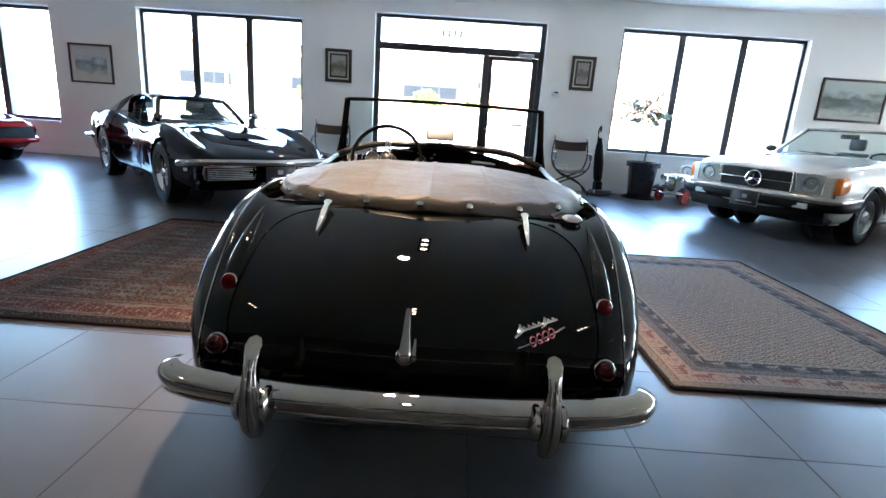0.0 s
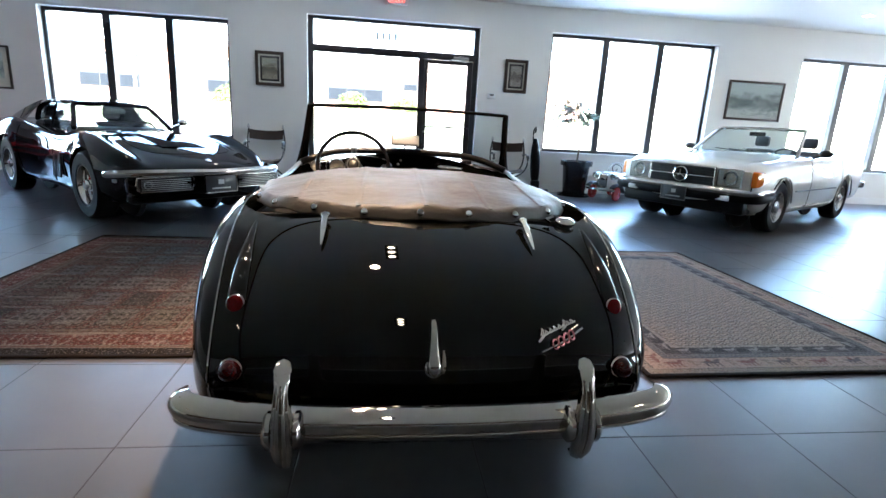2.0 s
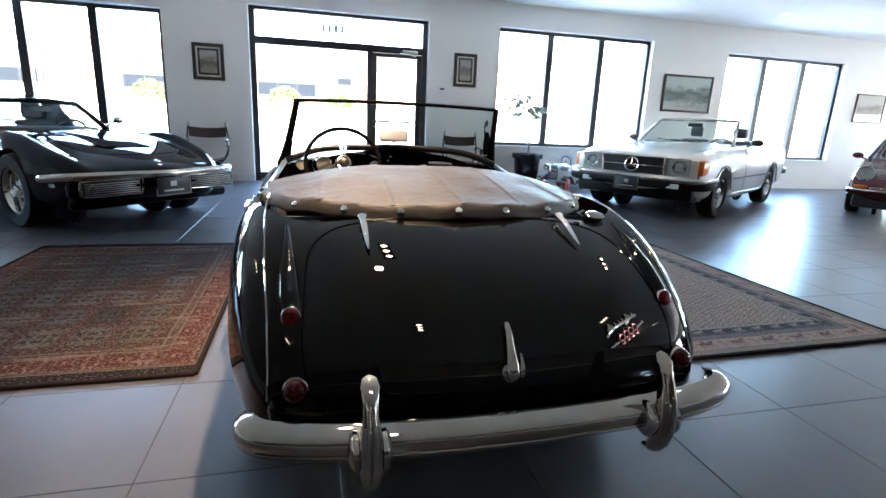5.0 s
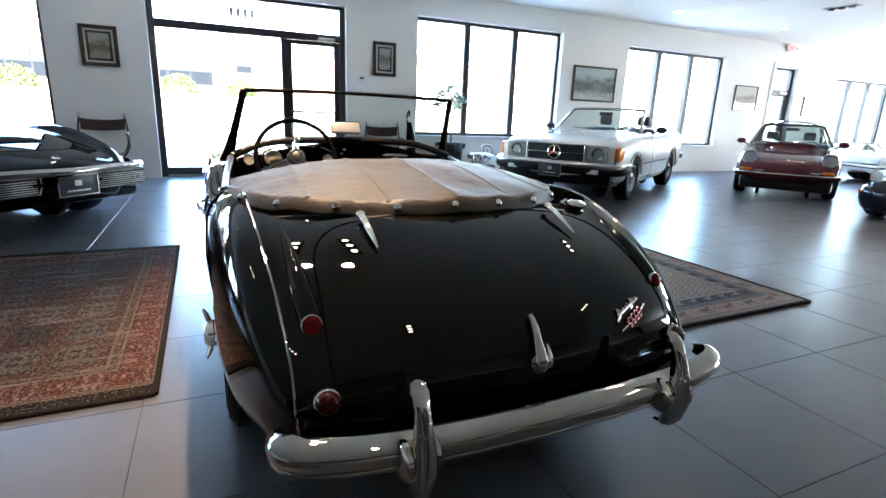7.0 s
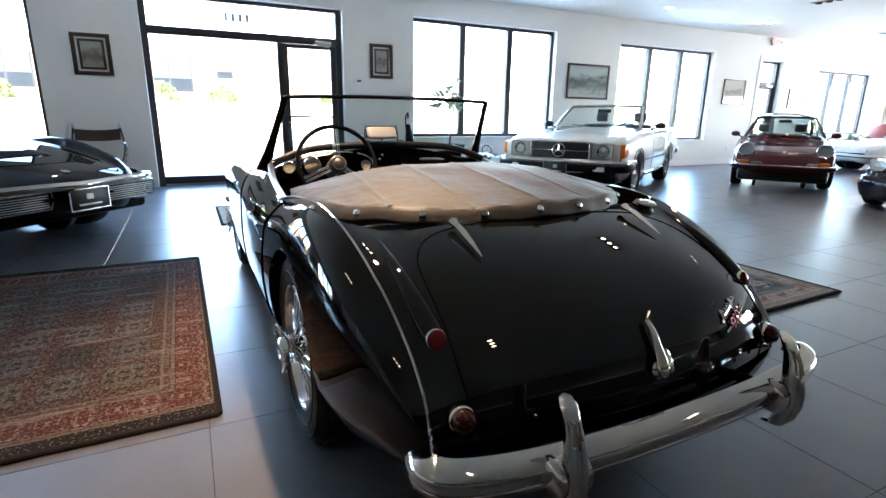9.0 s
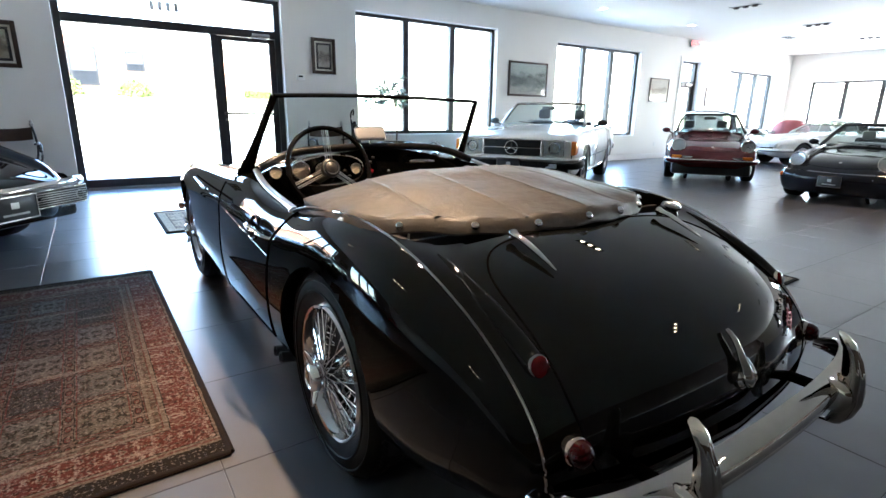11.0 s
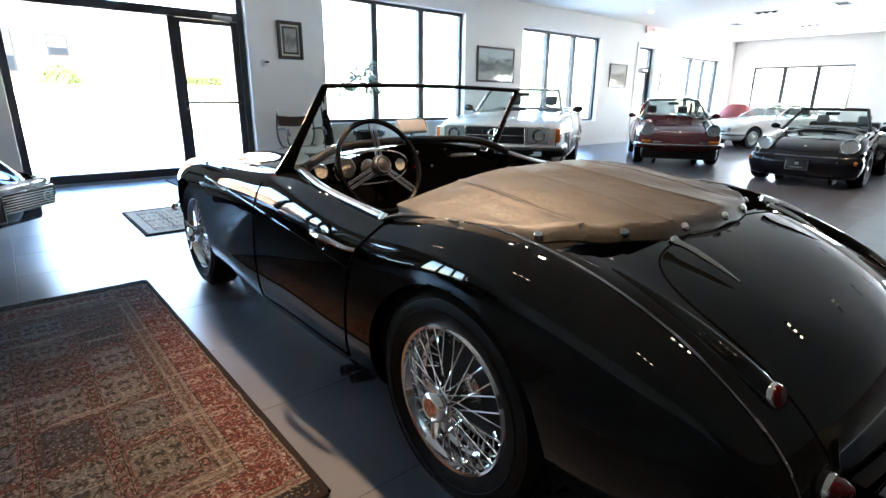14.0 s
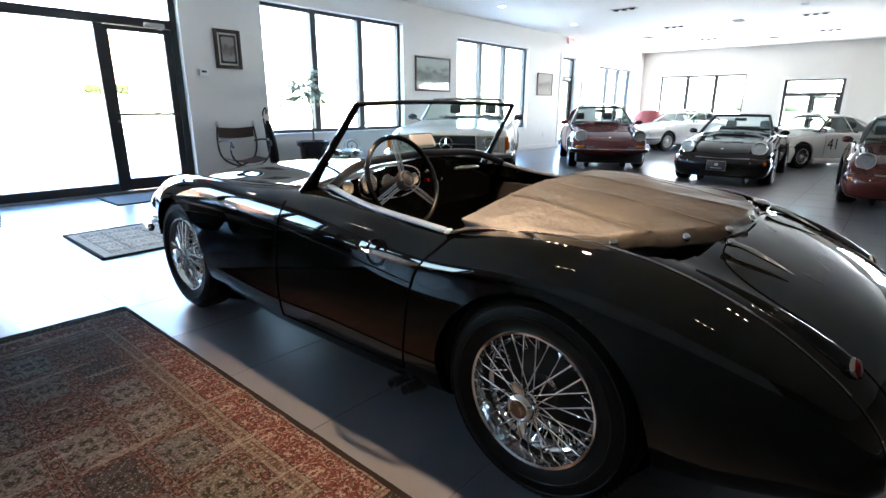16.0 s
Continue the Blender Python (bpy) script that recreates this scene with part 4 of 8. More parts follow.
    prof = [(-.032, .048), (-.022, .0475), (-.010, .0450), (.001, .0405), (.010, .0340), (.0155, .027), (.0178, .0190), (.0172, .010), (.0140, .000), (.0092, -.0075), (.0112, -.0115), (.0108, -.0165), (.0055, -.0195), (-.004, -.0195), (-.004, -.015), (.002, -.006), (.007, .006), (.004, .020), (-.028, .042)]
    rows = []
    for i, p in enumerate(spine):
        d = (spine[min(i + 1, 79)] - spine[max(i - 1, 0)]).normalized()
        out = Vector((d.y, -d.x, 0))
        f = min(1, 0.55 + min(i, 79 - i) / 8)
        rows.append([bm.verts.new(p + out * a * f + Vector((0, 0, b * f))) for a, b in prof])
    for a, b in zip(rows, rows[1:]):
        for k in range(len(prof)):
            bm.faces.new((a[k], a[(k + 1) % len(prof)], b[(k + 1) % len(prof)], b[k]))
    bm.faces.new(rows[0])
    bm.faces.new(rows[-1][::-1])
    bumper = part("rear_bumper", bm, M_CHROME, car, "full-width chrome rear bumper")
    for s in (-1, 1):
        bm = bmesh.new()
        x = .351 if s > 0 else -.366
        spec = [(-.945, .300, .014, .010), (-.972, .306, .021, .019), (-.988, .335, .028, .026), (-.996, .375, .031, .030), (-.997, .41, .030, .030), (-.993, .45, .0255, .027), (-.985, .49, .0215, .023), (-.977, .515, .0205, .020), (-.972, .524, .0225, .021), (-.963, .541, .0235, .018), (-.954, .551, .019, .011), (-.949, .553, .010, .005)]
        rings = []
        for y, z, a, b in spec:
            ring = []
            for k in range(56):
                w = 2 * math.pi * k / 56
                # three flutes down the outer face
                f = 1 - (.20 if z < .518 else .02) * max(0, math.cos(9 * (w + math.pi / 2))) * max(0, -math.sin(w)) ** 2
                ring.append(bm.verts.new((x + .86 * a * f * math.cos(w), y + b * f * math.sin(w), z + (.006 * math.sin(w) if z > .5 else 0))))
            rings.append(ring)
        for p, q in zip(rings, rings[1:]):
            for k in range(56):
                bm.faces.new((p[k], p[(k + 1) % 56], q[(k + 1) % 56], q[k]))
        bm.faces.new(rings[0]); bm.faces.new(rings[-1][::-1])
        g = part("over_rider", bm, M_CHROME, bumper, "tall chrome over-rider")
        for d in (-1, 1):
            bm = bmesh.new()
            lathe(bm, [(.036, 0), (.044, .004), (.045, .014), (.038, .021), (.024, .025), (0, .026)], Matrix.Translation((x + d * .022, -.968, .392)) @ Matrix.Rotation(d * math.pi / 2, 4, "Y"), 24)
            part("over_rider_collar", bm, M_CHROME, bumper)
        bm = bmesh.new()
        box(bm, (x - .012, -.95, .372), (x + .012, -.70, .398), 0.004)
        part("bumper_bracket", bm, M_GAP, bumper)
        for xx in (.60, .50):
            bm = bmesh.new()
            ball(bm, (s * xx, bow(s * xx) + (.02 if xx > .55 else -.0), .376), .008, 10, 6)
            part("bolt_head", bm, M_CHROME, bumper)
    # hood cover with studs
    def rim(a):
        """Edge of the cover in plan, a from 0 (right front) to pi (left front)."""
        return Vector((.645 * math.cos(a) * (1 - 0.05 * math.sin(a) ** 2), .20 - .565 * math.sin(a) ** 0.85 + .10 * abs(math.cos(a)) ** 6, 0))
    bm = bmesh.new()
    na, nr = 96, 26
    grid = []
    for j in range(nr + 1):
        f = j / nr
        row = []
        for i in range(na + 1):
            a = math.pi * (0.0001 + 0.9998 * i / na)
            e = rim(a)
            front = Vector((e.x, .285 - .02 * math.cos(2.4 * e.x) + .03 * abs(e.x / .645) ** 4, 0))
            p = front.lerp(e, f)
            rise = .090 * (1 - abs(e.x / .66) ** 2.6) * (1 - f ** 2.0) * (0.55 + 0.45 * (1 - f))
            z = .795 + .032 * f * math.sin(a) + rise + .012 * (1 - f)
            ridge = sum(math.exp(-((p.x - c * (1 + .10 * f)) / .008) ** 2) for c in (-.42, -.21, 0.0, .21, .42))
            z += .0016 * ridge * (1 - f ** 6) + .0035 * math.sin(13 * p.x + 5 * p.y) * math.sin(9 * p.y + 1) - .0035 * math.cos(22 * a) * f ** 4 + .004 * noise.noise((p.x * 7, p.y * 9, 1.7)) + .0015 * noise.noise((p.x * 25, p.y * 30, 4.2))
            row.append(bm.verts.new((p.x, p.y, z)))
        grid.append(row)
    hem = []
    for k, (dz, o) in enumerate(((-.008, .008), (-.022, .017), (-.038, .024), (-.044, .022))):
        row = []
        for i in range(na + 1):
            v = grid[nr][i].co
            a = math.pi * i / na
            d = Vector((math.cos(a), -math.sin(a), 0))
            row.append(bm.verts.new(v + d * (o + .001 * math.sin(31 * a)) + Vector((0, 0, dz * (1 if 0.06 < i / na < 0.94 else .5)))))
        grid.append(row)
    for a, b in zip(grid, grid[1:]):
        for i in range(na):
            bm.faces.new((a[i], a[i + 1], b[i + 1], b[i]))
    grid = [[v.co.copy() for v in row] for row in grid]
    part("hood_cover", bm, M_CANVAS, car, "taupe canvas hood cover stretched over the rear cockpit")
    for c in (-.42, -.21, 0.0, .21, .42):
        pts = []
        for j in range(0, nr + 1, 2):
            row = sorted(grid[j], key=lambda w: w.x)
            xs = [w.x for w in row]
            x = c * (1 + .06 * j / nr)
            pts.append(Vector((x, float(np.interp(x, xs, [w.y for w in row])), float(np.interp(x, xs, [w.z for w in row])) + .001)))
        bm = bmesh.new()
        tube(bm, pts, 0.010, 8, flat=0.14)
        part("cover_seam", bm, M_CANVAS, car)
    for a in (0.13, .24, .335, .425, .515, .605, .70, .80, .90):
        v = grid[nr][round(na * a)]
        aa = math.pi * a
        bm = bmesh.new()
        mm = Matrix.Translation(v + Vector((math.cos(aa) * .016, -math.sin(aa) * .016, -.021))) @ Vector((math.cos(aa), -math.sin(aa), .5)).to_track_quat("Z", "Y").to_matrix().to_4x4()
        lathe(bm, [(.0125, 0), (.013, .003), (.011, .008), (.006, .011), (0, .012)], mm, 14)
        part("stud", bm, M_BRIGHT, car, "chrome press stud")
    for s in (-1, 1):
        bm = bmesh.new()
        tube(bm, smooth_path([(s * .668, .335, .772), (s * .655, .25, .795), (s * .630, .15, .800)], 10), [.012, .013, .013, .012, .011, .011, .010, .010, .009, .006], 10, flat=.4)
        part("cover_strap", bm, M_BLACK, car)
        bm = bmesh.new()
        lathe(bm, [(.016, 0), (.016, .004), (.008, .009), (0, .010)], Matrix.Translation((s * .672, .345, .772)) @ Matrix.Rotation(s * radians(25), 4, "Y"), 14)
        part("stud", bm, M_BRIGHT, car, "chrome press stud")
    # cockpit edge rails
    for s in (-1, 1):
        bm = bmesh.new()
        tube(bm, smooth_path([(s * .575, 1.075, .800), (s * .600, 1.045, .835), (s * .612, .985, .832), (s * .628, .85, .808), (s * .648, .6, .786), (s * .662, .36, .772)], 40), [.006] + [.014] * 38 + [.012], 10, flat=.7)
        part("door_top_rail", bm, M_STEEL, car, "polished alloy door-top rail")
    bm = bmesh.new()
    tube(bm, smooth_path([(-.60, 1.02, .842), (-.45, 1.070, .898), (-.2, 1.095, .921), (0, 1.10, .926), (.2, 1.095, .921), (.45, 1.070, .898), (.60, 1.02, .842)], 48), .019, 12)
    part("dash_roll", bm, M_ROLL, car, "padded black leather dash roll")
    # dash and dials
    bm = bmesh.new()
    g = [[bm.verts.new((x, 1.055 - .02 * math.cos(2 * x) + .03 * (1 - t), .66 + t * (.255 - .13 * abs(x / .6) ** 2.2))) for x in np.linspace(-.6, .6, 25)] for t in np.linspace(0, 1, 6)]
    for a, b in zip(g, g[1:]):
        for i in range(24):
            bm.faces.new((a[i], a[i + 1], b[i + 1], b[i]))
    dash = part("dashboard", bm, M_BRG, car, "black painted dashboard with chrome-ringed dials")
    bm = bmesh.new()
    tube(bm, [(-.270 + .190 * math.copysign(abs(math.cos(a)) ** .8, math.cos(a)), 1.030, .822 + .072 * math.copysign(abs(math.sin(a)) ** .8, math.sin(a))) for a in [2 * math.pi * k / 56 for k in range(56)]], .0042, 8, closed=True, up=(0, 1, 0))
    part("instrument_bezel", bm, M_BRIGHT, dash, "oval chrome instrument surround")
    for x, z, r in ((-.519, .822, .030), (-.400, .826, .044), (-.290, .818, .040), (-.118, .822, .028)):
        bm = bmesh.new()
        mm = Matrix.Translation((x, 1.035, z)) @ Matrix.Rotation(radians(82), 4, "X")
        lathe(bm, [(r * .86, .002), (r * .90, .007), (r, .006), (r * 1.04, .002), (r * 1.04, -.01)], mm, 28)
        dial = part("dial", bm, M_BRIGHT, dash, "round dial in chrome ring")
        bm = bmesh.new()
        lathe(bm, [(0, .002), (r * .88, .002)], mm, 28)
        part("dial_face", bm, M_DIALF, dial)
        bm = bmesh.new()
        for k in range(11):
            a = radians(225 - 27 * k)
            box(bm, (r * .62, -.0014, .0025), (r * .80, .0014, .0035), 0, mm @ Matrix.Rotation(a, 4, "Z"))
        box(bm, (0, -.001, .004), (r * .7, .001, .005), 0, mm @ Matrix.Rotation(radians(200), 4, "Z"))
        part("dial_marks", bm, M_IVORY, dial, smooth=False)
    for k, (x, z) in enumerate(((-.160, .785), (-.035, .806), (-.045, .850), (-.030, .872), (.06, .80))):
        bm = bmesh.new()
        lathe(bm, [(.012, 0), (.012, .01), (.009, .022), (0, .024)], Matrix.Translation((x, 1.035, z)) @ Matrix.Rotation(radians(85), 4, "X"), 14)
        part("switch", bm, M_RED if k == 1 else M_CHROME, dash)
    bm = bmesh.new()
    tube(bm, smooth_path([(.18, 1.03, .845), (.20, .985, .850), (.32, .985, .845), (.34, 1.03, .840)], 14), .010, 8)
    part("grab_handle", bm, M_CHROME, dash, "chrome grab handle")
    # steering wheel
    mm = Matrix.Translation((-.300, .918, .841)) @ Matrix.Rotation(radians(68), 4, "X")
    sw = thing("steering_wheel", Matrix.Identity(4), "", "")
    sw.parent = car
    bm = bmesh.new()
    tube(bm, [mm @ Vector((.197 * math.cos(a), .197 * math.sin(a), 0)) for a in [2 * math.pi * k / 64 for k in range(64)]], .0115, 10, closed=True)
    part("wheel_rim", bm, M_RIMB, sw, "thin black wheel rim")
    for a in (88, 203, 320):
        for o in (-.014, -.006, .006, .014):
            bm = bmesh.new()
            c, s_ = math.cos(radians(a)), math.sin(radians(a))
            tube(bm, [mm @ Vector((c * .03 - s_ * o, s_ * .03 + c * o, .002)), mm @ Vector((c * .10 - s_ * o, s_ * .10 + c * o, .004)), mm @ Vector((c * .19 - s_ * o, s_ * .19 + c * o, .0))], .0024, 6)
            part("wheel_spoke", bm, M_BRIGHT, sw, "sprung steel spoke")
    bm = bmesh.new()
    lathe(bm, [(.026, .026), (.042, .020), (.045, .004), (.034, -.02), (.024, -.21), (0, -.21)], mm, 28)
    boss = part("wheel_boss", bm, M_BLACK, sw)
    bm = bmesh.new()
    lathe(bm, [(.028, .024), (.030, .029), (.035, .029), (.037, .022)], mm, 28)
    part("boss_ring", bm, M_CHROME, boss)
    bm = bmesh.new()
    lathe(bm, [(0, .034), (.014, .033), (.026, .027)], mm, 24)
    part("horn_push", bm, M_BLACK, boss)
    bm = bmesh.new()
    tube(bm, [(.0, .72, .45), (.0, .70, .58), (-.01, .69, .66)], .006, 8)
    ball(bm, (-.01, .69, .67), .02)
    part("gear_lever", bm, M_STEEL, car)
    # windscreen
    ws = thing("windscreen", Matrix.Identity(4), "", "")
    ws.parent = car
    def screen(u, v):
        """u across -1..1, v up 0..1."""
        y0, y1 = 1.22 - .05 * u * u, .975 - .045 * u * u
        x0, x1 = .618 * u + .004, .545 * u + .012
        z0, z1 = .868 - .045 * u * u, 1.160
        z1 += .012 * (1 - u * u)
        return Vector((x0 + (x1 - x0) * v, y0 + (y1 - y0) * v, z0 + (z1 - z0) * v))
    bm = bmesh.new()
    g = [[bm.verts.new(screen(u, v)) for u in np.linspace(-.99, .99, 25)] for v in np.linspace(.02, .98, 9)]
    for a, b in zip(g, g[1:]):
        for i in range(24):
            bm.faces.new((a[i], a[i + 1], b[i + 1], b[i]))
    part("screen_glass", bm, M_WINDSCREEN, ws, "clear curved windscreen glass").visible_shadow = False
    for s in (-1, 1):
        bm = bmesh.new()
        tube(bm, [screen(s, v) for v in np.linspace(-.06, 1.0, 12)], [.040, .034, .029, .025, .022, .020, .019, .018, .018, .017, .017, .016], 10, flat=.6, up=(0, 1, .4))
        part("screen_pillar", bm, M_BRG, ws, "slim dark windscreen pillar")
    for v, r in ((0.0, .009), (1.0, .0095)):
        bm = bmesh.new()
        tube(bm, [screen(u, v) for u in np.linspace(-1, 1, 40)], r, 8)
        part("screen_rail", bm, M_BRG if v else M_BLACK, ws, "thin dark top rail" if v else "")
    for s in (-.25, .35):
        bm = bmesh.new()
        tube(bm, [(s, 1.20, .868), (s + .02, 1.16, .885), (s + .26, 1.15, .893)], .004, 6)
        part("wiper", bm, M_STEEL, car)
    bm = bmesh.new()
    box(bm, (-.084, -.008, -.036), (.084, .008, .036), .014, Matrix.Translation((-.005, 1.085, .992)) @ Matrix.Rotation(radians(-30), 4, "X"), 3)
    rm = part("rear_view_mirror", bm, M_GREYP, car, "small dash-top mirror in plain pale grey")
    bm = bmesh.new()
    cyl(bm, (-.005, 1.09, .90), (-.005, 1.09, .97), .006)
    part("mirror_stem", bm, M_CHROME, rm)
    # front end and lamps
    for s in (-1, 1):
        bm = bmesh.new()
        lathe(bm, [(.092, -.03), (.096, .0), (.088, .012), (.07, .03), (.03, .042), (0, .044)], on_body(bvh, (s * .56, 2.93, .60)), 28)
        part("headlamp", bm, M_CHROME, car)
        for y, x in ((0.0, .632), (2.337, .612)):
            wire_wheel(car, s * x, y, .325, s)
    bm = bmesh.new()
    tube(bm, smooth_path([(-.70, 2.78, .42), (-.64, 2.98, .42), (-.3, 3.14, .42), (.3, 3.14, .42), (.66, 2.98, .42), (.72, 2.75, .42)], 40), .022, 10, flat=1.2)
    part("front_bumper", bm, M_CHROME, car, "chrome front bumper")
    return car


roadster(pose(-0.688, 0.596, 0, 0, 0, 0.58) @ Matrix.Diagonal((1, 0.985, 1, 1)))

# ---- the other cars ----
M_AMBER = lens_mat("amber_lens", (0.8, 0.19, 0.02))
M_LENS = glass_mat("headlamp_glass", (0.86, 0.88, 0.88))
M_SMOKE = glass_mat("smoked_car_glass", (0.30, 0.33, 0.33))
M_CLEAR = lens_mat("clear_ribbed_lens", (0.62, 0.64, 0.65), 0.15)
M_TINT = glass_mat("car_glass", (0.72, 0.80, 0.78))
M_PLATE = surface("black_number_plate", (0.02, 0.02, 0.022), 0.4, var=0.2)
M_ALLOY = chrome_mat("silver_alloy", (0.55, 0.55, 0.56), 0.28)
M_SEAT = surface("dark_seat_leather", (0.03, 0.03, 0.034), 0.5, var=0.25, scale=9, fine=120, bump_s=0.2)
M_SEATG = surface("grey_seat_leather", (0.20, 0.20, 0.21), 0.5, var=0.2, scale=9, fine=120, bump_s=0.2)


def sec(y, bow, w, zc, zs, zb, crest=0.0, zm=None):
    """One body section: half width, centre, shoulder and bottom heights, wing crest."""
    zm = (zs + zb) / 2 + 0.03 if zm is None else zm
    d = zc - zs
    k = 0.25 if zs - zb < 0.2 else 1.0
    return (y, bow, [(0, zc), (.33 * w, zc - .12 * d), (.58 * w, zc - .5 * d), (.72 * w, zs + .015 * k), (.84 * w, zs + crest), (.935 * w, zs + .55 * crest - .04 * k), (.99 * w, zm + .10 * k), (w, zm), (.99 * w, zm - .10 * k), (.955 * w, zb + .07 * k), (.86 * w, zb), (.4 * w, zb), (0, zb)])


def patch(f, nu, nv):
    bm = bmesh.new()
    g = [[bm.verts.new(f(u / nu, v / nv)) for u in range(nu + 1)] for v in range(nv + 1)]
    for a, b in zip(g, g[1:]):
        for i in range(nu):
            bm.faces.new((a[i], a[i + 1], b[i + 1], b[i]))
    return bm


def across(p, q, bulge, rise=0.0):
    """A sheet from the mirrored edge point p (low) to q (high): u across, v up."""
    p, q = Vector(p), Vector(q)
    def f(u, v):
        c = p.lerp(q, v)
        s = 2 * u - 1
        return Vector((c.x * s, c.y + bulge * (1 - s * s), c.z + rise * (1 - s * s)))
    return f


def road_wheel(parent, x, y, z, side, r, rim_r, w, style, rim_mat):
    root = thing("wheel", Matrix.Translation((x, y, z)) @ Matrix.Rotation(side * math.pi / 2, 4, "Y"), "", "")
    root.parent = parent
    h = w / 2
    bm = bmesh.new()
    lathe(bm, [(rim_r, -h * .8), (rim_r + .02, -h), (r - .03, -h), (r - .006, -h * .8), (r, -h * .5), (r, h * .5), (r - .006, h * .8), (r - .03, h), (rim_r + .02, h), (rim_r, h * .85)], seg=48)
    part("tyre", bm, M_RUBBER, root)
    bm = bmesh.new()
    lathe(bm, [(rim_r + .006, h * .82), (rim_r + .004, h * .95), (rim_r - .006, h * .95), (rim_r - .018, h * .8), (rim_r - .026, h * .25), (rim_r - .03, -h * .1)], seg=48)
    part("rim", bm, M_CHROME if style == "rally" else rim_mat, root)
    # black discs stand in for the shade inside the wheel
    bm = bmesh.new()
    lathe(bm, [(0, -h * .1), (rim_r - .027, -h * .1)], seg=32)
    lathe(bm, [(rim_r + .004, -h * .78), (0, -h * .78)], seg=32)
    part("brake_shadow", bm, M_DARK, root)
    n = {"rally": 5, "petal": 5, "holes": 15, "mesh": 20, "slots": 24}[style]
    wid = {"rally": .045, "petal": .042, "holes": .012, "mesh": .007, "slots": .014}[style]
    for k in range(n):
        a = 2 * math.pi * k / n
        bm = bmesh.new()
        R = rim_r - .022
        pts = [(.04, -wid * .8), (R * .6, -wid), (R, -wid * (1.5 if style == "petal" else .9)), (R, wid * (1.5 if style == "petal" else .9)), (R * .6, wid), (.04, wid * .8)]
        tw = .35 if style == "mesh" else 0
        lo = [bm.verts.new((px * math.cos(tw * px / R) , py + px * math.sin(tw * px / R) * .6, h * (.45 + .25 * (1 - px / R)) - .02)) for px, py in pts]
        hi = [bm.verts.new((v.co.x, v.co.y * .8 if not tw else v.co.y, v.co.z + .02)) for v in lo]
        bm.faces.new(hi)
        for i in range(6):
            bm.faces.new((lo[i], lo[(i + 1) % 6], hi[(i + 1) % 6], hi[i]))
        part("spoke", bm, rim_mat, root, loc=Matrix.Rotation(a, 4, "Z"))
    bm = bmesh.new()
    rc = .075 if style in ("holes", "slots") else .055
    lathe(bm, [(rc, h * .45), (rc, h * .8), (rc * .8, h * .95), (rc * .3, h), (0, h)], seg=24)
    part("hub_cap", bm, rim_mat, root)


def seat(parent, x, y, z, mat, rest=True):
    bm = bmesh.new()
    box(bm, (x - .24, y - .25, z), (x + .24, y + .28, z + .18), .06)
    box(bm, (x - .23, y - .40, z + .10), (x + .23, y - .24, z + .62), .06, None)
    s = part("seat", bm, mat, parent, "leather bucket seat")
    if rest:
        bm = bmesh.new()
        box(bm, (x - .11, y - .42, z + .66), (x + .11, y - .33, z + .83), .04)
        part("headrest", bm, mat, s)


def steering(parent, x, y, z, r=.19):
    mm = Matrix.Translation((x, y, z)) @ Matrix.Rotation(radians(65), 4, "X")
    bm = bmesh.new()
    tube(bm, [mm @ Vector((r * math.cos(2 * math.pi * k / 40), r * math.sin(2 * math.pi * k / 40), 0)) for k in range(40)], .013, 8, closed=True)
    cyl(bm, mm @ Vector((-r, 0, 0)), mm @ Vector((r, 0, 0)), .012, seg=8)
    cyl(bm, mm @ Vector((0, 0, 0)), mm @ Vector((0, 0, -.2)), .03, seg=10)
    part("steering_wheel", bm, M_BLACK, parent)


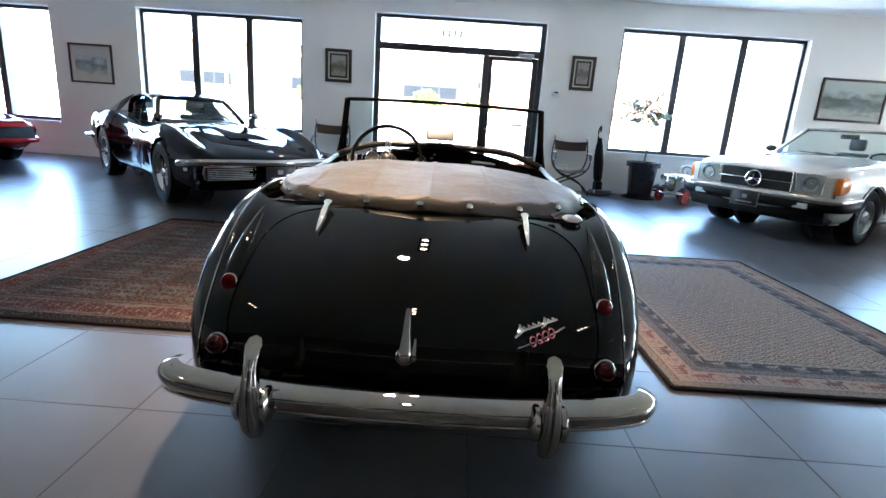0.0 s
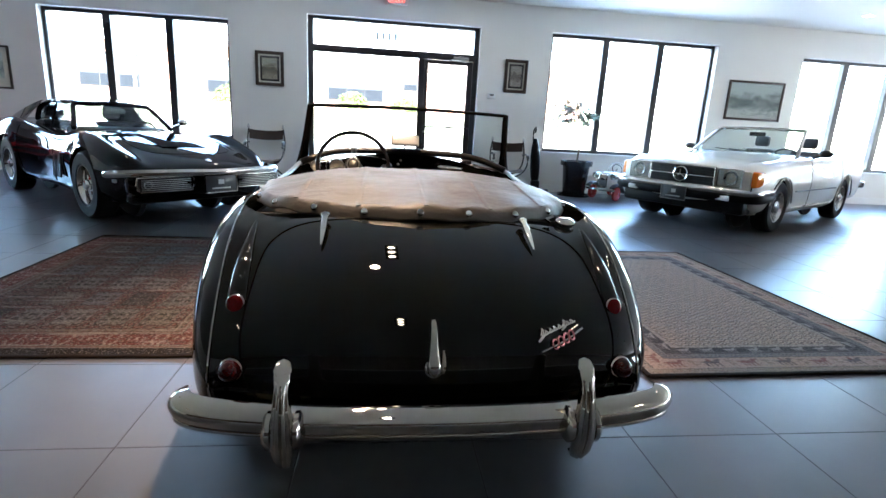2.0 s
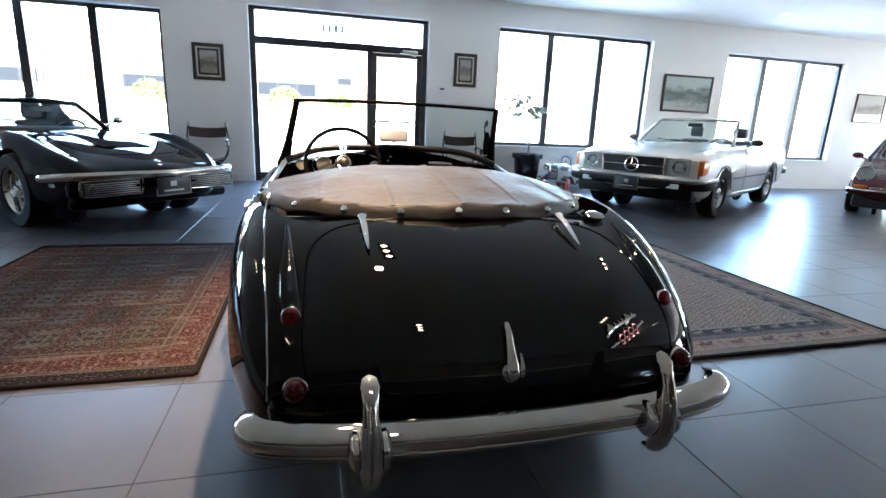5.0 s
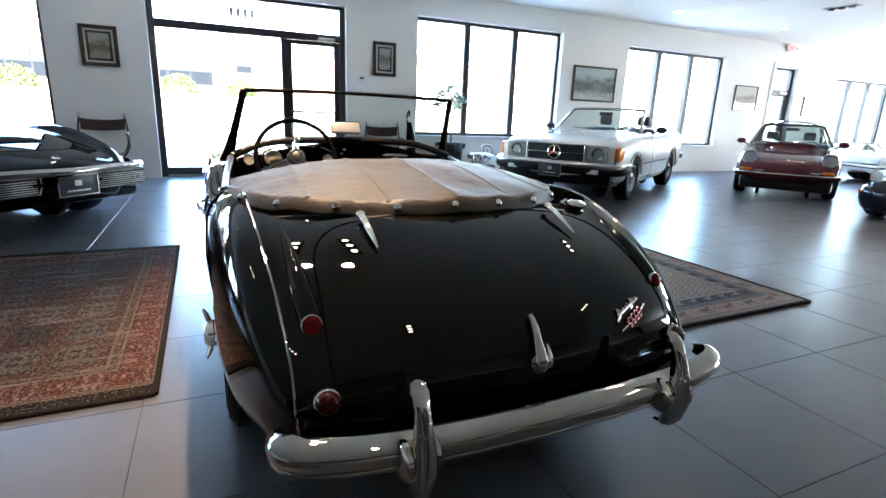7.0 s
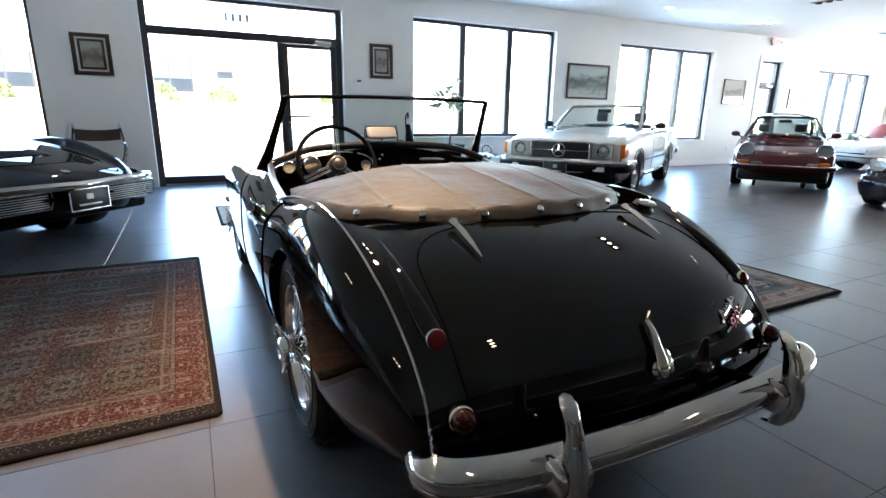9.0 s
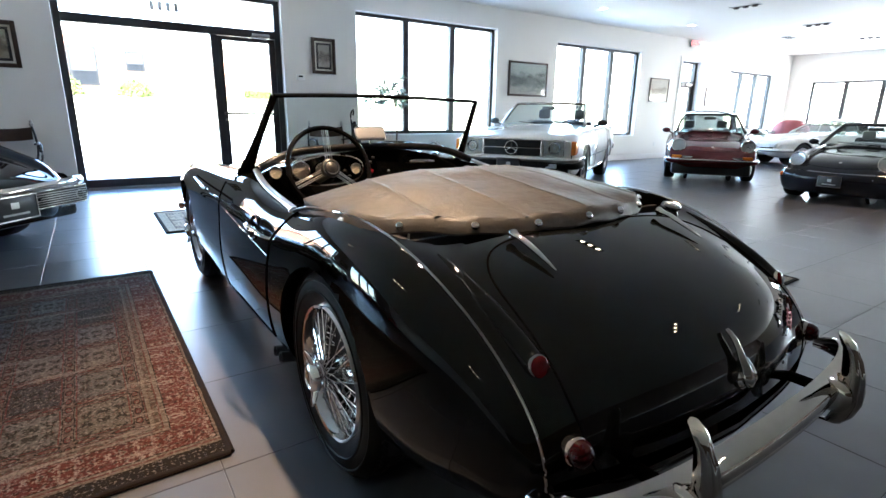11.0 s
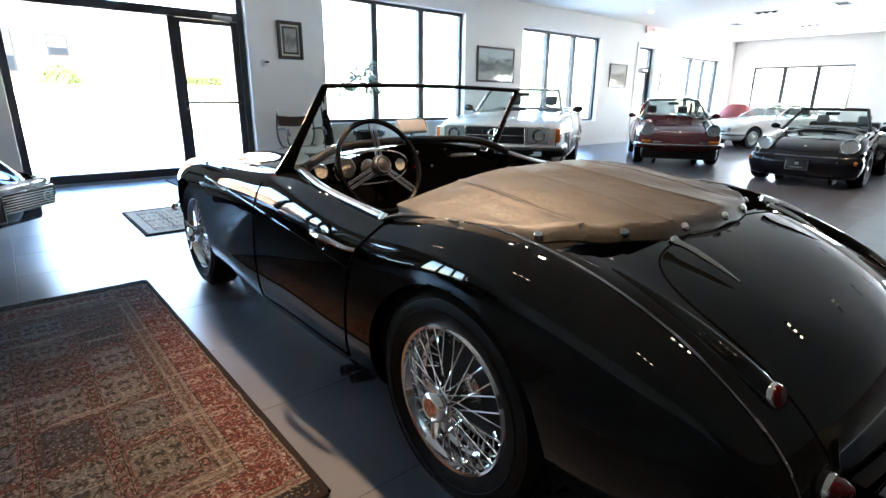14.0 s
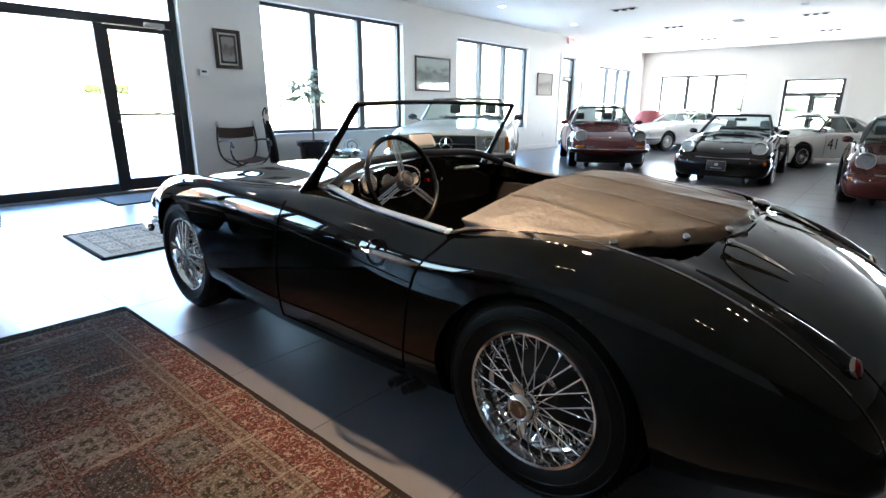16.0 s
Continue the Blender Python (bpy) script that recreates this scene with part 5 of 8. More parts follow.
def show_car(name, m, label, table, mat, axle, wheel, arch, cabin, opening=None, rim_mat=None, style="holes", track=.70, mat_roof=None, dark_sill=True):
    """Body shell, arches, wheels, screen or cabin. Returns the car and its surface."""
    car = thing(name, m, label, "car")
    bm = shell(stations_of(table), 6, 4)
    bvh = BVHTree.FromBMesh(bm)
    r, rim_r, w = wheel
    for y in (0.0, axle):
        cut_arch(bm, y, r + .01, arch, track * .6, .05)
    if opening:
        a, b, yc, zmin = opening
        cut_oval(bm, a, b, yc, zmin, 6.0, .06)
    bmesh.ops.recalc_face_normals(bm, faces=bm.faces)
    for f in bm.faces:
        q = f.calc_center_median()
        f.material_index = 1 if q.z < .215 or (q.z < .48 and abs(q.x) < track * .72 and min(abs(q.y), abs(q.y - axle)) < .5) else 0
    part("body", bm, [mat, M_DARK], car)
    for s in (-1, 1):
        for y in (0.0, axle):
            road_wheel(car, s * track, y, r, s, r, rim_r, w, style, rim_mat or M_ALLOY)
            housing(car, s * (track + .06), y, r + .01, s, arch + .01)
    if opening:
        a, b, yc, zmin = opening
        for lo, hi in (((-a + .02, yc - b, .25), (a - .02, yc + b, .28)), ((-a + .02, yc - b, .28), (-a + .06, yc + b, zmin + .05)), ((a - .06, yc - b, .28), (a - .02, yc + b, zmin + .05)), ((-a + .06, yc + b - .03, .28), (a - .06, yc + b, zmin + .08)), ((-a + .06, yc - b, .28), (a - .06, yc - b + .03, zmin + .08))):
            bm = bmesh.new()
            box(bm, lo, hi)
            part("cockpit_lining", bm, M_CARPET, car)
    c = cabin
    roof = mat_roof or mat
    root = thing("cabin", Matrix.Identity(4), "", "")
    root.parent = car
    bl, tl = Vector(c["screen_base"]), Vector(c["screen_top"])
    part("windscreen", patch(across(bl, tl, .10, 0.01), 16, 8), M_TINT, root).visible_shadow = False
    pr = c.get("pillar", .022)
    for s in (-1, 1):
        f = Vector((s, 1, 1))
        bm = bmesh.new()
        tube(bm, [bl * f, bl.lerp(tl, .5) * f + Vector((0, 0, .012)), tl * f], [pr * 1.2, pr, pr], 8)
        part("screen_pillar", bm, c.get("pillar_mat", roof), root)
    bm = bmesh.new()
    tube(bm, [across(bl, tl, .10, .01)(u / 20, 1.0) for u in range(21)], pr, 8)
    part("screen_header", bm, c.get("pillar_mat", roof), root)
    if "roof_back" in c:
        rb, rl = Vector(c["roof_back"]), Vector(c["rear_base"])
        def roof_f(u, v):
            e = tl.lerp(rb, v)
            s = 2 * u - 1
            return Vector((e.x * s, e.y + .10 * (1 - s * s) * (1 - v), e.z + c.get("roof_round", .045) * (1 - abs(s) ** 2.6) + .035 * math.sin(math.pi * v)))
        part("roof", patch(roof_f, 16, 10), roof, root)
        part("rear_window", patch(across(rl, rb, -.06, .02), 14, 8), M_SMOKE, root).visible_shadow = False
        for s in (-1, 1):
            f = Vector((s, 1, 1))
            mid = rl.lerp(rb, .5) + Vector((.02, 0, .05))
            bm = bmesh.new()
            tube(bm, smooth_path([rl * f, mid * f, rb * f, (tl.lerp(rb, .5) + Vector((.01, 0, .02))) * f, tl * f], 30), [.032 if k < 12 else .020 for k in range(30)], 8)
            part("roof_rail", bm, roof, root)
            belt0, belt1 = Vector((bl.x * 1.06, bl.y - .12, bl.z - .03)), Vector((rl.x * 1.06, rl.y + .25, bl.z - .02))
            def side(u, v):
                return (belt0.lerp(belt1, u)).lerp(tl.lerp(rb, u) + Vector((.005, 0, 0)), v) * f
            part("side_window", patch(side, 12, 6), M_SMOKE, root).visible_shadow = False
            bm = bmesh.new()
            tube(bm, [side(.62, v / 6) for v in range(7)], .012, 6)
            part("window_pillar", bm, roof, root)
        bm = bmesh.new()
        box(bm, (-bl.x * .9, rl.y + .1, .35), (bl.x * .9, bl.y - .1, .55), .05)
        part("cabin_lining", bm, M_CARPET, car)
    seats = c.get("seats")
    if seats:
        for s in (-1, 1):
            seat(car, s * .34, seats[0], seats[1], c.get("seat_mat", M_SEAT))
        steering(car, -.35, seats[0] + .52, seats[1] + .48)
        bm = bmesh.new()
        box(bm, (-bl.x * .95, bl.y - .42, bl.z - .22), (bl.x * .95, bl.y - .02, bl.z + .01), .05)
        part("dashboard", bm, M_SEAT, car)
    bm = bmesh.new()
    box(bm, (-.11, -.012, -.03), (.11, .012, .03), .012, Matrix.Translation((0, tl.y + .10, tl.z - .07)))
    part("rear_view_mirror", bm, M_BLACK, car)
    for s in c.get("mirror_sides", (-1, 1)):
        bm = bmesh.new()
        mx, my, mz = c.get("mirror", (bl.x + .16, bl.y - .32, bl.z + .05))
        ball(bm, (s * mx, my, mz), c.get("mirror_size", .07), 14, 8, (1.2, .7, .75))
        tube(bm, [(s * (mx - .14), my - .02, mz - .07), (s * (mx - .03), my, mz - .02)], .014, 6)
        part("door_mirror", bm, c.get("mirror_mat", mat), car)
    return car, bvh


def plate(car, y, z, tilt=0, w=.31, bars=True):
    bm = bmesh.new()
    mm = Matrix.Translation((0, y, z)) @ Matrix.Rotation(radians(tilt), 4, "X")
    box(bm, (-w / 2, -.006, -.08), (w / 2, .006, .08), .004, mm)
    p = part("number_plate", bm, M_PLATE, car, "black display plate")
    for lo, hi in (((-w / 2 - .01, .0, -.09), (w / 2 + .01, .012, -.08)), ((-w / 2 - .01, .0, .08), (w / 2 + .01, .012, .09)), ((-w / 2 - .01, .0, -.08), (-w / 2, .012, .08)), ((w / 2, .0, -.08), (w / 2 + .01, .012, .08))):
        bm = bmesh.new()
        box(bm, lo, hi, 0, mm)
        part("plate_frame", bm, M_CHROME, p, smooth=False)
    for z0, hz, hw in ((-.045, .007, .30), (.018, .022, .09)):
        bm = bmesh.new()
        box(bm, (-w * hw, .006, z0 - hz), (w * hw, .009, z0 + hz), 0, mm)
        part("plate_bar", bm, M_STEEL, p, "plain grey bar", smooth=False)


def round_lamp(car, q, r, fwd, name="headlamp", lens=None, ring=None):
    """Round lamp at q looking along fwd."""
    mm = Matrix.Translation(q) @ Vector(fwd).to_track_quat("Z", "Y").to_matrix().to_4x4()
    bm = bmesh.new()
    lathe(bm, [(r * 1.16, -.10), (r * 1.16, -.005), (r * 1.1, .012), (r, .014), (r * .97, .004)], mm, 32)
    a = part(name, bm, ring or M_CHROME, car)
    bm = bmesh.new()
    lathe(bm, [(r, .006), (r * .8, .022), (r * .4, .034), (0, .038)], mm, 32)
    part("lens", bm, lens or M_LENS, a).visible_shadow = False
    bm = bmesh.new()
    lathe(bm, [(r * .98, .005), (r * .8, .0), (r * .45, -.003), (r * .2, -.002), (r * .16, .010), (0, .014)], mm, 24)
    part("lamp_bowl", bm, M_ALLOY, a)


def block(car, name, lo, hi, mat, bev=.006, label="", m=None):
    bm = bmesh.new()
    box(bm, lo, hi, bev, m)
    return part(name, bm, mat, car, label)


def pipe(car, name, pts, r, mat, flat=1.0, n=30, label=""):
    bm = bmesh.new()
    if pts[0] == pts[-1]:
        for a, b in zip(pts, pts[1:]):
            tube(bm, [a, b], r, 10, flat=flat)
            ball(bm, a, r, 8, 6)
    else:
        tube(bm, smooth_path(pts, n), r, 10, flat=flat)
    return part(name, bm, mat, car, label)


def badge(car, bvh, at, r=.03):
    bm = bmesh.new()
    lathe(bm, [(r, 0), (r, .004), (r * .7, .006), (0, .006)], on_body(bvh, at), 16)
    part("badge", bm, M_CHROME, car)


# black long-nosed coupe with removable roof panels
P_BLACK = paint("gloss_black_paint", (0.003, 0.003, 0.004), ior=1.27)
LONGNOSE = [sec(-1.02, .10, .74, .76, .75, .45), sec(-.97, .10, .80, .86, .84, .36), sec(-.55, .05, .86, .92, .88, .28, .02), sec(0, 0, .875, .90, .88, .22, .06), sec(.6, 0, .83, .86, .84, .20, .02),
         sec(1.2, 0, .80, .86, .82, .19), sec(1.8, 0, .83, .86, .81, .19, .03), sec(2.49, 0, .868, .82, .79, .20, .07), sec(2.95, -.05, .86, .74, .71, .23, .05), sec(3.3, -.12, .82, .66, .63, .28, .035), sec(3.46, -.16, .79, .60, .575, .34, .01), sec(3.52, -.16, .76, .545, .54, .46)]
car, bvh = show_car("sports_car", pose(-4.89, 6.12, 0, 0, 0, -133.4) @ Matrix.Scale(0.96, 4), "gleaming black long-nosed sports coupe with chrome bumpers", LONGNOSE, P_BLACK, 2.489, (.345, .20, .21), .375,
                    dict(screen_base=(.55, 1.47, .87), screen_top=(.42, 1.12, 1.145), roof_back=(.44, .36, 1.14), rear_base=(.50, .10, .92), pillar=.026, seats=(.55, .30), mirror=(.80, 1.30, .97), mirror_mat=M_CHROME, mirror_sides=(-1,), mirror_size=.058, pillar_mat=P_BLACK), style="rally", track=.745, rim_mat=M_BRIGHT)
for s in (-1, 1):
    bm = patch(lambda u, v: Vector((s * (.50 + .22 * v + .06 * u), .40 - 1.05 * u, 1.17 - .22 * u ** 1.3 - .26 * v)), 10, 6)
    part("roof_buttress", bm, P_BLACK, car)
    g = block(car, "grille", (s * .24 if s > 0 else -.74, 3.40, .375), (.74 if s > 0 else -.24, 3.475, .505), M_DARK, .02)
    for k in range(6):
        block(g, "grille_bar", ((.26 if s > 0 else -.72), 3.474, .392 + .018 * k), ((.72 if s > 0 else -.26), 3.482, .398 + .018 * k), M_STEEL, .001)
    pipe(g, "grille_surround", [(s * .25, 3.478, .375), (s * .72, 3.462, .375), (s * .755, 3.455, .44), (s * .74, 3.460, .508), (s * .23, 3.478, .508), (s * .225, 3.480, .44), (s * .25, 3.478, .375)], .008, M_CHROME)
    round_lamp(g, (s * .66, 3.470, .44), .032, (0, 1, 0), "parking_lamp", M_LENS, M_STEEL)
    block(car, "side_marker", (s * .80 - .02, 3.12, .44), (s * .80 + .03, 3.17, .47), M_CLEAR, .004)
    for k in range(4):
        pipe(car, "side_gill", [(s * .845, 1.93 - .075 * k, .60), (s * .85, 1.90 - .075 * k, .48), (s * .845, 1.86 - .075 * k, .36)], .007, M_STEEL if k % 2 else M_BLACK, n=10)
    pipe(car, "rear_bumper", [(s * .84, -.62, .52), (s * .83, -.98, .53), (s * .60, -1.08, .53)], .03, M_CHROME, 1.2)
pipe(car, "front_bumper", [(-.85, 2.98, .50), (-.835, 3.2, .525), (-.79, 3.37, .545), (-.62, 3.475, .553), (-.30, 3.535, .553), (0, 3.565, .548), (.30, 3.535, .553), (.62, 3.475, .553), (.79, 3.37, .545), (.835, 3.2, .525), (.85, 2.98, .50)], [.012] + [.025] * 58 + [.012], M_CHROME, 1.35, 60, "slim full-width chrome front bumper blade")
block(car, "nose_panel", (-.80, 3.30, .36), (.80, 3.39, .52), P_BLACK, .03)
block(car, "air_dam", (-.76, 3.20, .24), (.76, 3.34, .37), P_BLACK, .04)
plate(car, 3.575, .435, w=.33)
badge(car, bvh, (0, 3.36, .66), .035)
part("bonnet_bulge", patch(lambda u, v: Vector(((2 * u - 1) * (.30 - .06 * v), 1.85 + 1.05 * v, .862 - .105 * v ** 1.4 + .038 * (1 - (2 * u - 1) ** 4) * math.sin(math.pi * min(1, v * 1.02 + .0)) ** .5)), 20, 16), P_BLACK, car)
part("bonnet_gap", seam(bvh, [(-.50, 1.8, .86), (-.48, 2.5, .80), (-.40, 3.05, .72), (0, 3.15, .70), (.40, 3.05, .72), (.48, 2.5, .80), (.50, 1.8, .86)], .003, 60), M_GAP, car)
for s in (-1, 1):
    part("door_gap", seam(bvh, [(s * .78, 1.55, .84), (s * .83, 1.55, .6), (s * .80, 1.5, .28)], .004, 30), M_GAP, car)
    part("door_gap", seam(bvh, [(s * .78, .42, .86), (s * .84, .42, .6), (s * .80, .5, .28)], .004, 30), M_GAP, car)

# silver two-seat convertible
P_SILVER = paint("champagne_silver_paint", (0.60, 0.56, 0.49), 0.36, 0.12)
SL = [sec(-1.12, .06, .70, .80, .79, .45), sec(-1.07, .06, .80, .90, .87, .36), sec(-.55, .02, .87, .96, .91, .26), sec(0, 0, .885, .97, .92, .22, .01), sec(.8, 0, .888, .95, .92, .20), sec(1.5, 0, .885, .955, .915, .20), sec(2.1, 0, .882, .925, .885, .20, .01), sec(2.7, 0, .875, .885, .845, .23, .015), sec(3.10, -.02, .865, .84, .805, .28, .01), sec(3.24, -.05, .84, .80, .775, .34), sec(3.27, -.05, .82, .765, .755, .45)]
car, bvh = show_car("convertible", pose(5.66, 6.29, 0, 0, 0, 121.4), "champagne silver open two-seat convertible with chrome bumpers", SL, P_SILVER, 2.455, (.318, .185, .20), .35,
                    dict(screen_base=(.69, 1.62, .93), screen_top=(.58, 1.12, 1.27), pillar=.022, seats=(.45, .36), pillar_mat=M_CHROME, mirror=(.92, 1.32, .98), mirror_mat=M_BLACK), opening=(.74, .72, .62, .75), style="slots", track=.765)
block(car, "front_panel", (-.80, 3.17, .50), (.80, 3.235, .76), P_SILVER, .02)
g = block(car, "grille", (-.40, 3.22, .550), (.40, 3.262, .755), M_DARK, .01)
for z in (.585, .620, .685, .720):
    block(g, "grille_bar", (-.40, 3.262, z - .004), (.40, 3.268, z + .004), M_DARK, .002)
block(g, "grille_bar", (-.40, 3.262, .645), (.40, 3.276, .660), M_CHROME, .003)
pipe(g, "grille_surround", [(-.41, 3.262, .542), (-.41, 3.258, .766), (.41, 3.258, .766), (.41, 3.262, .542), (-.41, 3.262, .542)], .011, M_CHROME, n=60)
bm = bmesh.new()
tube(bm, [(.088 * math.cos(2 * math.pi * k / 32), 3.285, .655 + .088 * math.sin(2 * math.pi * k / 32)) for k in range(32)], .009, 8, closed=True, up=(0, 1, 0))
for a in (90, 210, 330):
    tube(bm, [(0, 3.285, .655), (.083 * math.cos(radians(a)), 3.285, .655 + .083 * math.sin(radians(a)))], [.015, .006], 6)
part("grille_ornament", bm, M_CHROME, g, "chrome ring with three spokes")
for s in (-1, 1):
    x0, x1 = sorted((s * .435, s * .715))
    lamp = block(car, "headlamp", (x0, 3.12, .565), (x1, 3.225, .760), M_ALLOY, .02)
    lens = block(lamp, "lens", (x0 + .004, 3.252, .570), (x1 - .004, 3.260, .755), M_LENS, .003)
    lens.visible_shadow = False
    bm = bmesh.new()
    lathe(bm, [(.086, -.002), (.084, .010), (.080, .011), (.062, .004), (.02, -.002), (0, -.002)], Matrix.Translation((s * .585, 3.232, .662)) @ Matrix.Rotation(-math.pi / 2, 4, "X"), 28)
    part("reflector_bowl", bm, M_BRIGHT, lamp)
    bm = bmesh.new()
    ball(bm, (s * .585, 3.236, .662), .016, 12, 8)
    part("bulb", bm, M_CLEAR, lamp)
    block(lamp, "inner_reflector", (s * .470 - .028, 3.225, .585), (s * .470 + .028, 3.242, .740), M_CLEAR, .004)
    pipe(lamp, "lamp_bezel", [(x0, 3.252, .563), (x1, 3.246, .563), (x1, 3.246, .762), (x0, 3.252, .762), (x0, 3.252, .563)], .006, M_CHROME)
    x0, x1 = sorted((s * .722, s * .866))
    block(car, "indicator", (x0, 2.98, .572), (x1, 3.212, .755), M_AMBER, .035)
    block(car, "fog_lamp", (s * .56 - .09, 3.30, .405), (s * .56 + .09, 3.36, .465), M_CLEAR, .012)
    block(car, "tail_bumper", (s * .70 - .16, -1.2, .44), (s * .70 + .18, -1.08, .55), M_CHROME, .03)
    part("door_gap", seam(bvh, [(s * .86, 1.5, .90), (s * .89, 1.5, .6), (s * .85, 1.46, .25)], .004, 30), M_GAP, car)
    part("door_gap", seam(bvh, [(s * .86, .25, .91), (s * .89, .25, .6), (s * .85, .4, .25)], .004, 30), M_GAP, car)
    part("side_moulding", seam(bvh, [(s * .885, .42, .50), (s * .89, 1.2, .50), (s * .885, 2.0, .50)], .012, 40, .002), M_BLACK, car)
    part("sill_trim", seam(bvh, [(s * .86, .42, .29), (s * .86, 1.2, .28), (s * .86, 2.0, .29)], .012, 40, .002), M_CHROME, car)
    for y in (0, 2.455):
        pipe(car, "arch_trim", [(s * .888, y - .34, .36), (s * .892, y - .24, .57), (s * .894, y, .685), (s * .892, y + .24, .57), (s * .888, y + .34, .36)], .009, M_CHROME)
    pipe(car, "wiper", [(s * .1 - .1, 1.64, .95), (s * .1 + .3, 1.60, .975)], .006, M_BLACK, n=6)
pipe(car, "front_bumper", [(-.90, 2.80, .52), (-.90, 3.10, .515), (-.86, 3.25, .51), (-.6, 3.33, .51), (0, 3.36, .51), (.6, 3.33, .51), (.86, 3.25, .51), (.90, 3.10, .515), (.90, 2.80, .52)], .030, M_CHROME, 1.2, 60, "chrome front bumper")
pipe(car, "bumper_rubber", [(-.89, 2.85, .46), (-.86, 3.22, .45), (-.6, 3.31, .445), (0, 3.34, .445), (.6, 3.31, .445), (.86, 3.22, .45), (.89, 2.85, .46)], .045, M_RUBBER, 1.3, 60)
block(car, "air_dam", (-.78, 3.0, .24), (.78, 3.24, .42), M_RUBBER, .04)
plate(car, 3.385, .43)
block(car, "hood_lid", (-.72, -.55, .955), (.72, -.10, .985), P_SILVER, .02)

# round-lamped rear-engined coupes and cabriolets
def rear_engined(m, label, mat, wide=0.0, cab=True, bumper=None, style="petal", rim=None, modern=False, name="coupe", seat_mat=None, roof_mat=None):
    w = .80 + wide
    tab = [sec(-1.04, .08, w * .72, .58, .57, .46), sec(-.97, .10, w * .86, .70, .67, .36), sec(-.6, .05, w * .97, .84, .76, .28, .01), sec(0, 0, w, .92, .80, .22, .04), sec(.7, 0, w - wide * .5, .92, .86, .20), sec(1.4, 0, w - wide * .6, .945, .87, .20),
           sec(1.78, 0, w - wide * .2, .84, .80, .21, .03), sec(2.21, 0, w, .775, .73, .22, .06), sec(2.58, -.03, w * .965, .70, .655, .25, .055), sec(2.82, -.10, w * .92, .60, .57, .27, .03), sec(2.96, -.15, w * .86, .46, .455, .30), sec(3.0, -.15, w * .80, .40, .40, .35)]
    c = dict(screen_base=(.655, 1.54, .90), screen_top=(.50, 1.05, 1.255 if cab else 1.245), pillar=.022 if cab else .028, seats=(.45, .30), seat_mat=seat_mat or M_SEAT, mirror=(.84, 1.38, .93), mirror_mat=mat, pillar_mat=M_BLACK)
    if cab:
        c.update(roof_back=(.48, .30, 1.245), rear_base=(.57, -.52, .84), roof_round=.075)
    car, bvh = show_car(name, m, label, tab, mat, 2.23, (.312, .185, .19 if not wide else .24), .345 + wide * .1, c, None if cab else (.66, .70, .62, .72), rim, style, w - .105, roof_mat)
    for s in (-1, 1):
        r, lx = .112, .590 + wide * .6
        round_lamp(car, (s * lx, 2.725, .685), r, (s * .05, 1, .22), lens=M_LENS, ring=M_CHROME)
        pipe(car, "wing_crown", [(s * lx, 2.69, .678), (s * (lx + .005), 2.50, .690), (s * (lx + .005), 2.20, .735), (s * (lx + .01), 1.88, .79), (s * (lx + .01), 1.62, .80)], [.122 - .0026 * k for k in range(30)], mat)
        if modern:
            block(car, "indicator", (s * .69 - .08, 2.80, .395), (s * .69 + .09, 2.905, .460), M_AMBER, .02)
            block(car, "fog_lamp", (s * .46 - .08, 2.90, .390), (s * .46 + .08, 2.995, .450), M_CLEAR, .012)
        else:
            block(car, "indicator", (s * .60 - .08, 2.76, .445), (s * .60 + .10, 2.865, .50), M_AMBER, .02)
            block(car, "horn_grille", (s * .42 - .09, 2.86, .435), (s * .42 + .08, 2.91, .485), M_CHROME, .01)
        part("door_gap", seam(bvh, [(s * w, 1.45, .86), (s * w, 1.5, .5), (s * w, 1.45, .24)], .004, 30), M_GAP, car)
        part("door_gap", seam(bvh, [(s * w, .40, .86), (s * w, .36, .5), (s * w, .5, .24)], .004, 30), M_GAP, car)
        part("wing_gap", seam(bvh, [(s * .52, 1.62, .86), (s * .50, 2.2, .72), (s * .46, 2.75, .60)], .003, 30), M_GAP, car)
        pipe(car, "wiper", [(s * .2 - .15, 1.60, .92), (s * .2 + .22, 1.55, .945)], .006, M_BLACK, n=6)
    part("bonnet_gap", seam(bvh, [(-.46, 2.75, .60), (0, 2.85, .57), (.46, 2.75, .60)], .003, 30), M_GAP, car)
    bm_mat = bumper or mat
    if modern:
        # deep moulded front, from under the lamps down to the chin
        plan = smooth_path([(-w * 1.0, 2.50, 0), (-w * .985, 2.70, 0), (-w * .90, 2.87, 0), (-.50, 2.985, 0), (0, 3.02, 0), (.50, 2.985, 0), (w * .90, 2.87, 0), (w * .985, 2.70, 0), (w * 1.0, 2.50, 0)], 48)
        rise = [(.520, .94), (.505, .985), (.47, 1.0), (.43, 1.012), (.36, 1.012), (.30, 1.0), (.22, .975), (.165, .94), (.15, .90)]
        bm = bmesh.new()
        rows = [[bm.verts.new((p.x * f, 2.35 + (p.y - 2.35) * (1 + (f - 1) * 2.2), z)) for p in plan] for z, f in rise]
        for a, b in zip(rows, rows[1:]):
            for i in range(47):
                bm.faces.new((a[i], a[i + 1], b[i + 1], b[i]))
        part("front_bumper", bm, bm_mat, car, "deep body-coloured front bumper")
    else:
        pipe(car, "front_bumper", [(-w * .98, 2.50, .40), (-w * .95, 2.74, .40), (-w * .80, 2.90, .40), (-.3, 2.985, .40), (.3, 2.985, .40), (w * .80, 2.90, .40), (w * .95, 2.74, .40), (w * .98, 2.50, .40)], .045, bm_mat, 1.1, 50)
